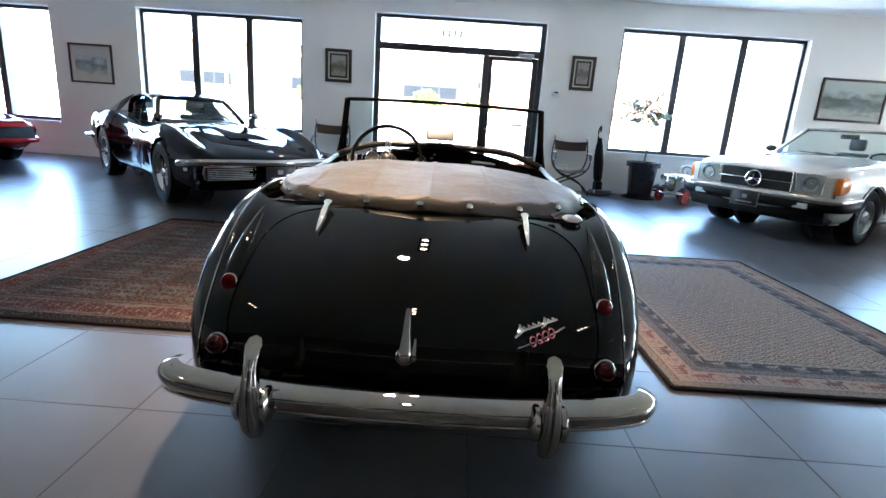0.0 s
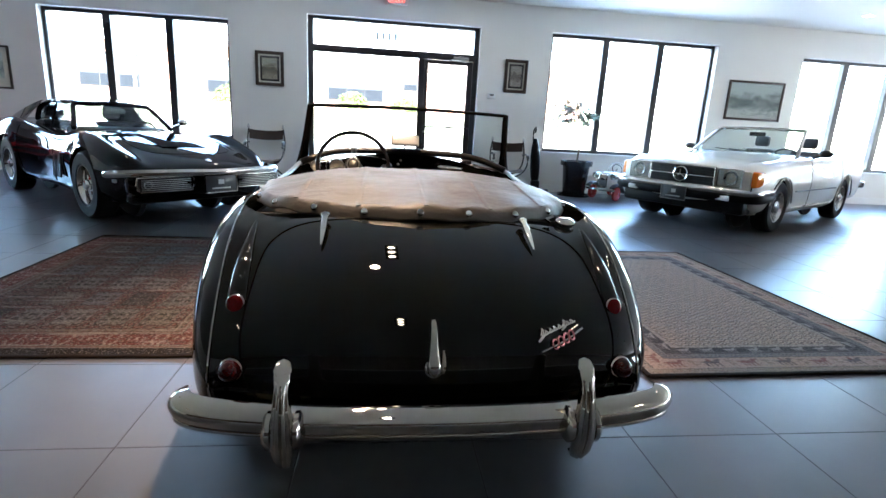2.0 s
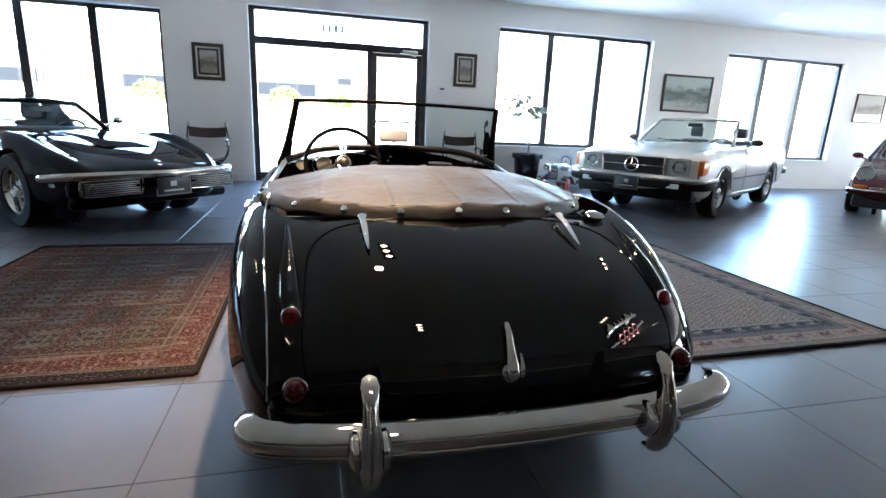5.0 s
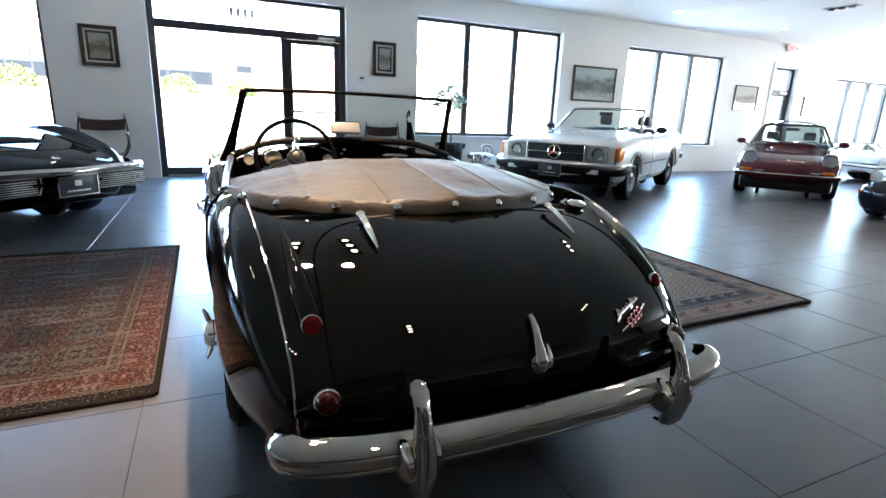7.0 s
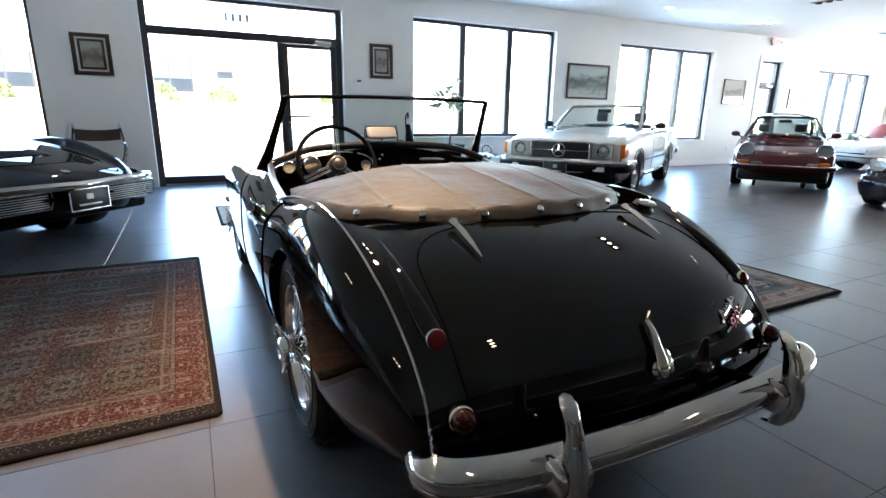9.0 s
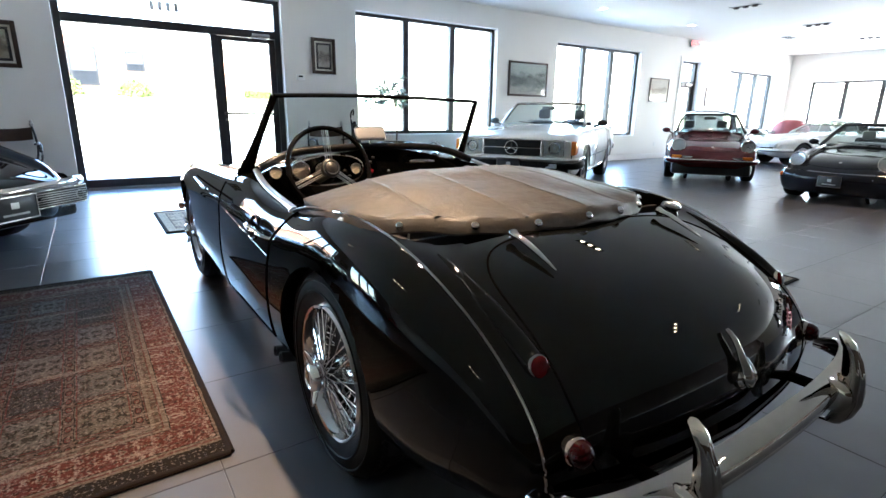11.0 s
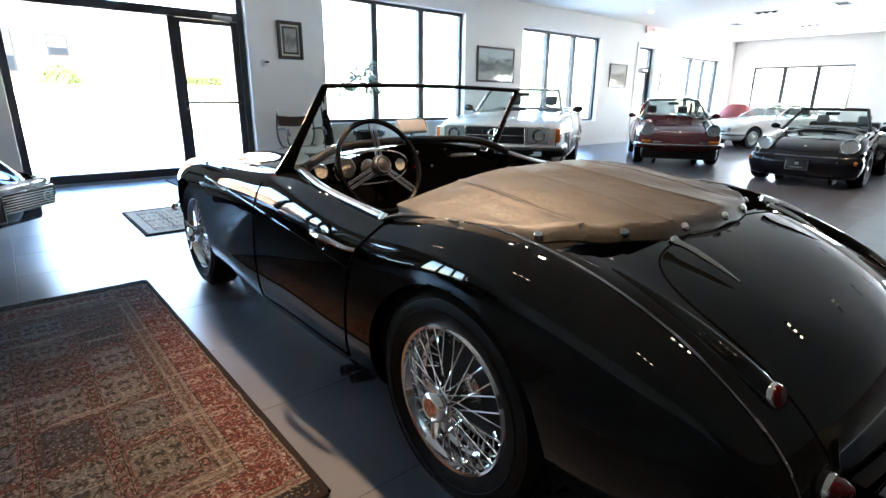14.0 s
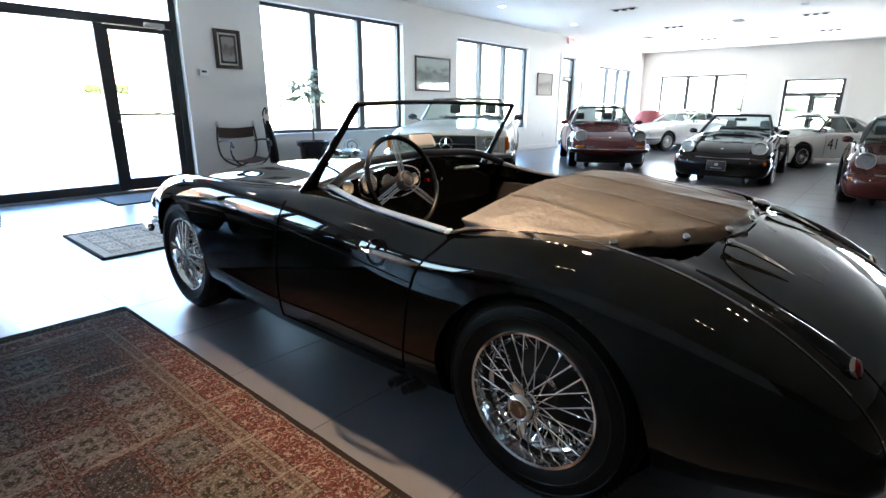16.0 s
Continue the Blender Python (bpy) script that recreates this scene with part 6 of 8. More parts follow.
        pipe(car, "bumper_strip", [(-w * .97, 2.72, .43), (-w * .83, 2.945, .43), (-.3, 3.035, .43), (.3, 3.035, .43), (w * .83, 2.945, .43), (w * .97, 2.72, .43)], .014, M_CHROME, 1, 50)
    block(car, "front_apron", (-w * .86, 2.62, .14), (w * .86, 2.80 if modern else 2.88, .37), M_BLACK, .06)
    badge(car, bvh, (0, 2.70, .62), .025)
    return car, bvh


P_BURG = paint("burgundy_red_paint", (0.085, 0.016, 0.017), haze=0.06)
rear_engined(pose(9.02, 5.35, 0, 0, 0, 123) @ Matrix.Scale(0.905, 4), "polished burgundy rear-engined coupe with round headlamps", P_BURG, 0.0, True, style="petal", bumper=P_BURG)
P_NAVY = paint("blue_black_paint", (0.006, 0.007, 0.010), haze=0.05)
car, bvh = rear_engined(pose(8.50, 2.03, 0, 0, 0, 93) @ Matrix.Scale(0.815, 4), "open blue-black cabriolet with black soft top folded", P_NAVY, 0.03, False, modern=True, style="rally", name="cabriolet", seat_mat=M_SEATG, roof_mat=M_BLACK)
plate(car, 3.065, .375)
block(car, "folded_hood", (-.60, -.42, .86), (.60, -.02, 1.0), M_LEATHB, .06, "folded black soft top")
P_BRICKR = paint("brick_red_paint", (0.066, 0.016, 0.012), haze=0.04)
car, bvh = rear_engined(pose(7.45, -.17, 0, 0, 0, 94.6) @ Matrix.Scale(0.80, 4), "brick red rear-engined coupe with black trim", P_BRICKR, 0.03, True, modern=True, style="petal", roof_mat=M_BLACK)

# white race car with the figures 41 on its doors
P_WHITE = paint("white_race_paint", (0.72, 0.72, 0.70))
car, bvh = rear_engined(pose(11.39, .85, 0, 0, 0, 56) @ Matrix.Scale(0.77, 4), "white racing coupe with wide wings and black door figures", P_WHITE, 0.10, True, modern=True, style="mesh", name="race_car", rim=M_BRIGHT)
for s, rz in ((-1, -90), (1, 90)):
    cu = bpy.data.curves.new("figures", "FONT")
    cu.body, cu.size, cu.extrude, cu.align_x = "41", .40, .002, "CENTER"
    tmp = new("figures", cu)
    me = bpy.data.meshes.new_from_object(tmp.evaluated_get(bpy.context.evaluated_depsgraph_get()))
    bpy.data.objects.remove(tmp)
    me.materials.append(M_BLACK)
    fig = new("door_figures", me)
    fig.parent = car
    q = bvh.ray_cast((s * 2, 1.22, .60), (-s, 0, 0))[0]
    fig.matrix_basis = pose(q.x + s * .012, 1.22, .46, 90, 0, -rz * s * s if s > 0 else rz)
    fig["label"] = "black figures 41"
    x0, x1 = sorted((s * .70, s * .93))
    block(car, "side_skirt", (x0, .40, .12), (x1, 1.86, .24), P_WHITE, .03, "white boxed side skirt")
    x0, x1 = sorted((q.x - s * .10, q.x + s * .012))
    block(car, "air_intake", (x0, .46, .46), (x1, .60, .70), M_DARK, .01)
pipe(car, "tail_spoiler", [(-.70, -.85, .88), (0, -.98, .92), (.70, -.85, .88)], .03, P_WHITE, .5)

# white angular convertible and red coupe far off
P_IVORY = paint("pearl_white_paint", (0.62, 0.61, 0.58))
ANG = [sec(-1.05, .05, .76, .80, .79, .45), sec(-1.0, .05, .86, .90, .88, .36), sec(-.5, .02, .91, .95, .90, .26), sec(0, 0, .92, .95, .91, .22), sec(.8, 0, .92, .93, .90, .20), sec(1.5, 0, .92, .92, .89, .20), sec(2.1, 0, .92, .87, .84, .20), sec(2.52, 0, .915, .83, .80, .22), sec(3.0, -.03, .90, .77, .745, .25), sec(3.32, -.08, .86, .70, .68, .30), sec(3.42, -.10, .82, .62, .61, .36), sec(3.45, -.10, .78, .52, .52, .45)]
car, bvh = show_car("white_coupe", pose(14.1, 4.40, 0, 0, 0, 67) @ Matrix.Scale(0.81, 4), "pearl white angular two-door car with small chrome grille", ANG, P_IVORY, 2.52, (.32, .195, .22), .355,
                    dict(screen_base=(.70, 1.55, .90), screen_top=(.58, .85, 1.26), roof_back=(.56, .30, 1.25), rear_base=(.62, -.35, .93), seats=(.30, .34)), style="holes", track=.77, rim_mat=M_WHITEP)
g = block(car, "grille", (-.22, 3.36, .50), (.22, 3.395, .63), M_DARK, .01)
for k in range(9):
    block(g, "grille_bar", (-.20 + .05 * k - .004, 3.395, .51), (-.20 + .05 * k + .004, 3.40, .62), M_STEEL, .001)
pipe(g, "grille_surround", [(-.23, 3.395, .495), (-.23, 3.39, .64), (.23, 3.39, .64), (.23, 3.395, .495), (-.23, 3.395, .495)], .01, M_CHROME)
for s in (-1, 1):
    x0, x1 = sorted((s * .30, s * .74))
    block(car, "headlamp", (x0, 3.29, .53), (x1, 3.372, .63), M_CLEAR, .015)
    part("side_moulding", seam(bvh, [(s * .92, .42, .48), (s * .93, 1.2, .48), (s * .92, 2.1, .48)], .018, 30, .002), M_STEEL, car)
pipe(car, "front_bumper", [(-.93, 2.95, .42), (-.86, 3.36, .42), (-.4, 3.46, .42), (.4, 3.46, .42), (.86, 3.36, .42), (.93, 2.95, .42)], .06, P_IVORY, 1.3, 40)
pipe(car, "bumper_strip", [(-.98, 2.95, .42), (-.91, 3.40, .42), (-.4, 3.52, .42), (.4, 3.52, .42), (.91, 3.40, .42), (.98, 2.95, .42)], .016, M_BLACK, 1.2, 40)

P_RED = paint("bright_red_paint", (0.30, 0.012, 0.014))
MUS = [sec(-1.1, .05, .76, .80, .79, .50), sec(-1.05, .05, .86, .92, .90, .36), sec(0, 0, .93, .95, .90, .24, .03), sec(.8, 0, .92, .92, .88, .20), sec(1.6, 0, .92, .92, .87, .20), sec(2.2, 0, .93, .87, .83, .20), sec(2.75, 0, .93, .83, .79, .22, .02), sec(3.3, -.05, .91, .76, .73, .28), sec(3.62, -.10, .88, .69, .67, .36), sec(3.68, -.10, .86, .62, .615, .44)]
car, bvh = show_car("red_coupe", pose(-10.15, 6.55, 0, 0, 0, -110) @ Matrix.Scale(0.9, 4), "bright red low-nosed coupe with wide black grille", MUS, P_RED, 2.75, (.33, .19, .22), .36,
                    dict(screen_base=(.72, 1.6, .90), screen_top=(.60, 1.0, 1.25), roof_back=(.58, .2, 1.25), rear_base=(.64, -.6, .92), seats=(.5, .34)), style="rally", track=.79)
block(car, "grille", (-.80, 3.50, .44), (.80, 3.56, .62), M_DARK, .02)
pipe(car, "front_bumper", [(-.92, 3.3, .42), (-.85, 3.52, .41), (0, 3.64, .41), (.85, 3.52, .41), (.92, 3.3, .42)], .035, P_RED, 1.2, 40)
block(car, "nose_badge", (-.03, 3.56, .50), (.03, 3.575, .57), M_CHROME, .004)

# ---- rugs and mats ----
def rug_material(name, hx, hy, bands, lattice, inks, field, red_band, gloss=0.06, knot=1.0, age=0.40, soil=1.0):
    """Woven rug: stripes by the distance from the edge, chained lattice of panels, mirrored floral motifs, worn pile.
    bands: (from, colour, motif) from the edge inwards; lattice: pitch x, pitch y, strip half-width, first line x."""
    m, nt, b = nodes_of(name)
    M = lambda op, *a, **k: math_node(nt, op, *a, **k)
    tc = nt.nodes.new("ShaderNodeTexCoord")
    sep = nt.nodes.new("ShaderNodeSeparateXYZ")
    nt.links.new(tc.outputs["Object"], sep.inputs[0])
    wob = noise_tex(nt, 11, 3)
    w = M("MULTIPLY", M("SUBTRACT", wob, 0.5), 0.010)
    x, y = M("ADD", sep.outputs[0], w), M("SUBTRACT", sep.outputs[1], w)
    ax, ay = M("ABSOLUTE", x), M("ABSOLUTE", y)
    d = M("MINIMUM", M("SUBTRACT", hx, ax), M("SUBTRACT", hy, ay))
    px, py, half, shift = lattice
    step = lambda v, lo, hi: M("MULTIPLY", M("GREATER_THAN", v, lo), M("LESS_THAN", v, hi))
    # distance to the nearest lattice line, along each axis
    lx, ly = M("PINGPONG", M("ADD", x, shift), px / 2), M("PINGPONG", y, py / 2)

    def mirrored(sx, sy, scale, detail, off):
        v = nt.nodes.new("ShaderNodeCombineXYZ")
        nt.links.new(M("PINGPONG", M("ADD", x, shift), sx), v.inputs[0])
        nt.links.new(M("PINGPONG", y, sy), v.inputs[1])
        v.inputs[2].default_value = off
        n = nt.nodes.new("ShaderNodeTexNoise")
        n.inputs["Scale"].default_value, n.inputs["Detail"].default_value, n.inputs["Distortion"].default_value = scale, detail, 0.6
        nt.links.new(v.outputs[0], n.inputs["Vector"])
        return n.outputs[0]

    base = ramp(nt, M("DIVIDE", d, 0.5, clamp=True), [(p / 0.5, c) for p, c, _ in bands], "CONSTANT")
    amount = ramp(nt, M("DIVIDE", d, 0.5, clamp=True), [(p / 0.5, (k, k, k)) for p, _, k in bands], "CONSTANT")
    # border arabesques: light tendrils, dark leaves and hearts
    mx, my = px / 2, py / 2
    t1, t2, t3 = mirrored(mx, my, 34, 2, 0.3), mirrored(mx, my, 46, 2, 1.7), mirrored(mx / 2, my / 2, 38, 1, 3.1)
    light = step(t1, 0.475, 0.535)
    dark = M("GREATER_THAN", t2, 0.575)
    third = M("GREATER_THAN", t3, 0.60)
    col = mix_col(nt, M("MULTIPLY", light, M("MULTIPLY", amount, 0.9)), base, inks[1])
    col = mix_col(nt, M("MULTIPLY", dark, M("MULTIPLY", amount, 0.85)), col, inks[2])
    col = mix_col(nt, M("MULTIPLY", third, M("MULTIPLY", amount, 0.8)), col, inks[0])
    # panels, one tint each
    comb, cell = nt.nodes.new("ShaderNodeCombineXYZ"), nt.nodes.new("ShaderNodeTexWhiteNoise")
    nt.links.new(M("FLOOR", M("DIVIDE", M("ADD", x, shift), px)), comb.inputs[0])
    nt.links.new(M("FLOOR", M("DIVIDE", y, py)), comb.inputs[1])
    nt.links.new(comb.outputs[0], cell.inputs["Vector"])
    tint = ramp(nt, cell.outputs["Value"], [(k / len(field), c) for k, c in enumerate(field)], "CONSTANT")
    near = M("MINIMUM", lx, ly)
    inner = mix_col(nt, M("MULTIPLY", M("GREATER_THAN", t2, 0.575), 0.72), tint, inks[3])
    inner = mix_col(nt, M("MULTIPLY", step(t1, 0.50, 0.525), 0.55), inner, inks[0])
    inner = mix_col(nt, M("MULTIPLY", step(t3, 0.60, 0.68), 0.85), inner, inks[2])
    inner = mix_col(nt, step(near, half + 0.004, half + 0.0085), inner, inks[0])
    # lattice strips with a chain of ovals
    along = lambda v, q: M("SUBTRACT", M("DIVIDE", M("PINGPONG", v, q / 2), q / 2), 0.5)
    def chain(off, run, q):
        u, v = M("DIVIDE", off, half * 0.78), M("MULTIPLY", along(run, q), 2.5)
        r = M("ADD", M("MULTIPLY", u, u), M("MULTIPLY", v, v))
        return ramp(nt, r, [(0.0, red_band), (0.10, inks[0]), (0.42, inks[2]), (0.80, red_band)], "CONSTANT")
    vert, cross = chain(lx, y, py / 2), chain(ly, x, px / 1.0)
    strip = mix_col(nt, M("LESS_THAN", lx, half), cross, vert)
    strip = mix_col(nt, step(near, half * 0.82, half), strip, inks[2])
    inner = mix_col(nt, M("LESS_THAN", near, half), inner, strip)
    col = mix_col(nt, M("GREATER_THAN", d, bands[-1][0]), col, inner)
    wear, pile, knots = noise_tex(nt, 3.0, 5), noise_tex(nt, 260, 3), noise_tex(nt, 95, 2)
    col = mix_col(nt, M("MULTIPLY", M("GREATER_THAN", knots, 0.60), 0.55 * knot), col, inks[1])
    col = mix_col(nt, M("MULTIPLY", M("LESS_THAN", knots, 0.41), 0.60 * knot), col, inks[2])
    # cream streaks: worn pile, with light caught on creases put into the colour
    crease_light = M("GREATER_THAN", noise_tex(nt, 1.6, 4, stretch=(1.0, 9.0, 1.0)), 0.605)
    col = mix_col(nt, M("MULTIPLY", M("MULTIPLY", crease_light, M("GREATER_THAN", pile, 0.47)), 0.55), col, inks[1])
    col = mix_col(nt, M("MULTIPLY", wear, 0.14), col, (0.10, 0.08, 0.06))
    col = mix_col(nt, M("MULTIPLY", pile, age), col, (0.022, 0.018, 0.014))
    # soil is one even factor that dims the weave under the strong downlight
    col = mix_col(nt, 1.0, col, (soil, soil, soil), "MULTIPLY")
    nt.links.new(col, b.inputs["Base Color"])
    b.inputs["Roughness"].default_value = 0.85
    b.inputs["Specular IOR Level"].default_value = gloss
    bump(nt, b, M("ADD", pile, M("MULTIPLY", wob, 0.6)), 0.5, 0.004)
    return m


M_BIND = surface("dark_rug_binding", (0.010, 0.007, 0.006), 0.95, var=0.3, spec=0.1, fine=220, bump_s=0.4)


def rug(name, x0, y0, x1, y1, rz, mat, label, h=0.011, bind=0.022, ripple=0.0):
    cx, cy, hx, hy = (x0 + x1) / 2, (y0 + y1) / 2, (x1 - x0) / 2, (y1 - y0) / 2
    root = thing(name, pose(cx, cy, 0, 0, 0, rz), label, "rug")
    bm = bmesh.new()
    nx, ny = 40, 110
    def z(x, y):
        # soft waves across the pile, stronger towards one long side
        swell = max(0.0, 0.35 + 0.65 * x / hx) * max(0.0, math.sin(y * 24 + 3.0 * noise.noise((x * 1.6, y * 1.3, 7.7)))) ** 2 * (0.4 + 0.6 * abs(noise.noise((x * 0.8, y * 1.1, 5.0))) * 2)
        return h + 0.0016 * noise.noise((x * 2.2, y * 2.2, 3.1)) + ripple * swell
    top = [[bm.verts.new((x, y, z(x, y))) for x in np.linspace(-hx + bind, hx - bind, nx)] for y in np.linspace(-hy + bind, hy - bind, ny)]
    for a, b in zip(top, top[1:]):
        for i in range(nx - 1):
            bm.faces.new((a[i], a[i + 1], b[i + 1], b[i]))
    rim = [e for e in bm.edges if e.is_boundary]
    for v in bmesh.ops.extrude_edge_only(bm, edges=rim)["geom"]:
        if isinstance(v, bmesh.types.BMVert):
            v.co.z = 0.001
    part("woven_face", bm, mat, root)
    bm = bmesh.new()
    c = bind * 0.55
    loop = []
    for sx, sy in ((-1, -1), (1, -1), (1, 1), (-1, 1)):
        loop.append((sx, sy))
    for (a, b), (c1, d1) in zip(loop, loop[1:] + loop[:1]):
        n = 24
        tube(bm, [((a + (c1 - a) * k / n) * (hx - c), (b + (d1 - b) * k / n) * (hy - c), 0.0075 + 0.001 * math.sin(k * 1.7)) for k in range(n + 1)], c * 1.1, 8, flat=0.62)
    part("binding", bm, M_BIND, root, "dark bound edge")
    return root


RUST, CREAM, INK, SAGE = (0.080, 0.019, 0.017), (0.255, 0.225, 0.190), (0.007, 0.006, 0.006), (0.024, 0.023, 0.020)
BEIGE = (0.112, 0.093, 0.072)
M_RUG1 = rug_material("panel_rug_weave", 0.80, 1.12,
                      [(0.0, INK, 0), (0.026, BEIGE, 0.2), (0.040, RUST, 0), (0.046, BEIGE, 0.35), (0.058, INK, 0), (0.062, RUST, 0.75), (0.182, INK, 0), (0.187, BEIGE, 0.3), (0.202, RUST, 0), (0.207, (0.055, 0.046, 0.033), 0.4), (0.228, BEIGE, 0.2), (0.241, INK, 0), (0.244, BEIGE, 0)],
                      (0.2125, 0.2825, 0.0185, 0.10625), [RUST, CREAM, INK, SAGE],
                      [(0.112, 0.105, 0.092), (0.096, 0.098, 0.094), (0.116, 0.105, 0.090), (0.076, 0.081, 0.083), (0.092, 0.083, 0.066), (0.074, 0.050, 0.041), (0.086, 0.085, 0.075), (0.090, 0.083, 0.067), (0.080, 0.082, 0.077), (0.030, 0.029, 0.030)], (0.078, 0.054, 0.044), gloss=0.02, knot=0.85, age=0.34, soil=0.74)
SLATE, SALMON, GREIGE = (0.020, 0.019, 0.022), (0.37, 0.262, 0.205), (0.36, 0.300, 0.245)


def pictorial_rug_material(name, hx, hy):
    """Woven rug with a band of small squares, a salmon band of walking beasts, a dark band of pale beasts and a field of fine diamonds."""
    m, nt, b = nodes_of(name)
    M = lambda op, *a, **k: math_node(nt, op, *a, **k)
    step = lambda v, lo, hi: M("MULTIPLY", M("GREATER_THAN", v, lo), M("LESS_THAN", v, hi))
    tc, sep = nt.nodes.new("ShaderNodeTexCoord"), nt.nodes.new("ShaderNodeSeparateXYZ")
    nt.links.new(tc.outputs["Object"], sep.inputs[0])
    w = M("MULTIPLY", M("SUBTRACT", noise_tex(nt, 13, 3), 0.5), 0.009)
    fray = M("MULTIPLY", M("SUBTRACT", noise_tex(nt, 120, 2), 0.5), 0.012)
    x, y = M("ADD", M("ADD", sep.outputs[0], w), fray), M("SUBTRACT", M("SUBTRACT", sep.outputs[1], w), fray)
    dx, dy = M("SUBTRACT", hx, M("ABSOLUTE", x)), M("SUBTRACT", hy, M("ABSOLUTE", y))
    d = M("MINIMUM", dx, dy)
    side = M("LESS_THAN", dx, dy)
    run = M("ADD", M("MULTIPLY", side, y), M("MULTIPLY", M("SUBTRACT", 1.0, side), x))
    bands = [(0.0, INK), (0.026, SLATE), (0.029, (0.30, 0.235, 0.175)), (0.070, SLATE), (0.0735, SALMON), (0.182, SLATE), (0.186, (0.16, 0.15, 0.145)), (0.230, SLATE), (0.236, (0.10, 0.092, 0.092)), (0.244, (0.034, 0.034, 0.040)), (0.302, SLATE), (0.306, GREIGE), (0.334, (0.06, 0.055, 0.055)), (0.338, (0.46, 0.345, 0.262))]
    col = ramp(nt, M("DIVIDE", d, 0.5, clamp=True), [(p / 0.5, c) for p, c in bands], "CONSTANT")

    def cell(pitch, shift=0.0):
        """Place along the border within one repeat, centred on nought, and the number of the repeat."""
        q = M("DIVIDE", M("ADD", run, 20.0 + shift), pitch)
        return M("MULTIPLY", M("SUBTRACT", M("FRACT", q), 0.5), pitch), M("FLOOR", q)

    def blob(u, v, cu, cv, ru, rv):
        p, q = M("DIVIDE", M("SUBTRACT", u, cu), ru), M("DIVIDE", M("SUBTRACT", v, cv), rv)
        return M("LESS_THAN", M("ADD", M("MULTIPLY", p, p), M("MULTIPLY", q, q)), 1.0)

    def beast(u, v, foot, size):
        """Body, neck, head and four legs of a walking beast, feet towards the rug's edge."""
        shape = blob(u, v, 0, foot + size * 0.62, size * 0.62, size * 0.20)
        for cu, cv, ru, rv in ((0.55, 0.86, 0.17, 0.20), (0.74, 0.98, 0.20, 0.10), (-0.66, 0.66, 0.16, 0.07)):
            shape = M("MAXIMUM", shape, blob(u, v, size * cu, foot + size * cv, size * ru, size * rv))
        legs = M("LESS_THAN", M("PINGPONG", M("ADD", u, size * 0.50), size * 0.165), size * 0.062)
        legs = M("MULTIPLY", M("MULTIPLY", legs, step(v, foot, foot + size * 0.6)), M("LESS_THAN", M("ABSOLUTE", u), size * 0.56))
        return M("MAXIMUM", shape, legs)

    def lay(mask, amount, tint):
        nonlocal col
        col = mix_col(nt, M("MULTIPLY", mask, amount), col, tint)

    # small squares within squares along the edge
    u, _ = cell(0.054)
    ring = M("MAXIMUM", M("ABSOLUTE", u), M("ABSOLUTE", M("SUBTRACT", d, 0.0495)))
    lay(M("MULTIPLY", step(d, 0.029, 0.070), M("MAXIMUM", step(ring, 0.0125, 0.0165), M("GREATER_THAN", M("ABSOLUTE", u), 0.0255))), 0.85, (0.055, 0.045, 0.042))
    lay(M("LESS_THAN", ring, 0.006), 0.7, (0.20, 0.10, 0.08))
    # salmon band: red and black beasts by turns, with sprigs between
    u, k = cell(0.205)
    turn = M("FRACT", M("MULTIPLY", k, 0.5))
    figure = M("MULTIPLY", beast(u, d, 0.092, 0.072), step(d, 0.080, 0.178))
    lay(M("MULTIPLY", figure, M("GREATER_THAN", turn, 0.25)), 0.85, (0.040, 0.034, 0.038))
    lay(M("MULTIPLY", figure, M("LESS_THAN", turn, 0.25)), 0.8, (0.155, 0.040, 0.034))
    rider = M("MULTIPLY", blob(u, d, -0.004, 0.158, 0.012, 0.016), M("GREATER_THAN", turn, 0.25))
    lay(rider, 0.8, (0.15, 0.040, 0.036))
    u2, _ = cell(0.205, 0.1025)
    sprig = M("MAXIMUM", blob(u2, d, 0, 0.148, 0.020, 0.010), M("MAXIMUM", blob(u2, d, 0.014, 0.118, 0.015, 0.008), M("MULTIPLY", M("LESS_THAN", M("ABSOLUTE", u2), 0.003), step(d, 0.088, 0.16))))
    lay(sprig, 0.6, (0.16, 0.115, 0.085))
    # grey guard stripe of small leaves
    u, _ = cell(0.046)
    lay(M("MULTIPLY", blob(u, d, 0.0, 0.208, 0.016, 0.012), step(d, 0.186, 0.23)), 0.75, (0.060, 0.058, 0.064))
    lay(M("MULTIPLY", blob(u, d, 0.0, 0.208, 0.007, 0.005), step(d, 0.186, 0.23)), 0.8, (0.30, 0.25, 0.21))
    # dark band: pale beasts walking in file
    u, _ = cell(0.136)
    lay(M("MULTIPLY", beast(u, d, 0.249, 0.050), step(d, 0.244, 0.302)), 0.9, (0.31, 0.275, 0.25))
    # inner guard of little squares
    u, _ = cell(0.05)
    lay(M("MULTIPLY", step(M("MAXIMUM", M("ABSOLUTE", u), M("ABSOLUTE", M("SUBTRACT", d, 0.320))), 0.007, 0.0105), step(d, 0.306, 0.334)), 0.75, (0.09, 0.07, 0.065))
    # field: rows of small chevrons and stepped lozenges, no two rows quite alike
    inside = M("GREATER_THAN", d, 0.338)
    drift = M("MULTIPLY", M("SUBTRACT", noise_tex(nt, 9, 3), 0.5), 0.03)
    a, row = M("PINGPONG", M("ADD", x, drift), 0.033), M("FLOOR", M("DIVIDE", M("ADD", y, 9.0), 0.052))
    v = M("SUBTRACT", M("MULTIPLY", M("FRACT", M("DIVIDE", M("ADD", y, 9.0), 0.052)), 0.052), 0.026)
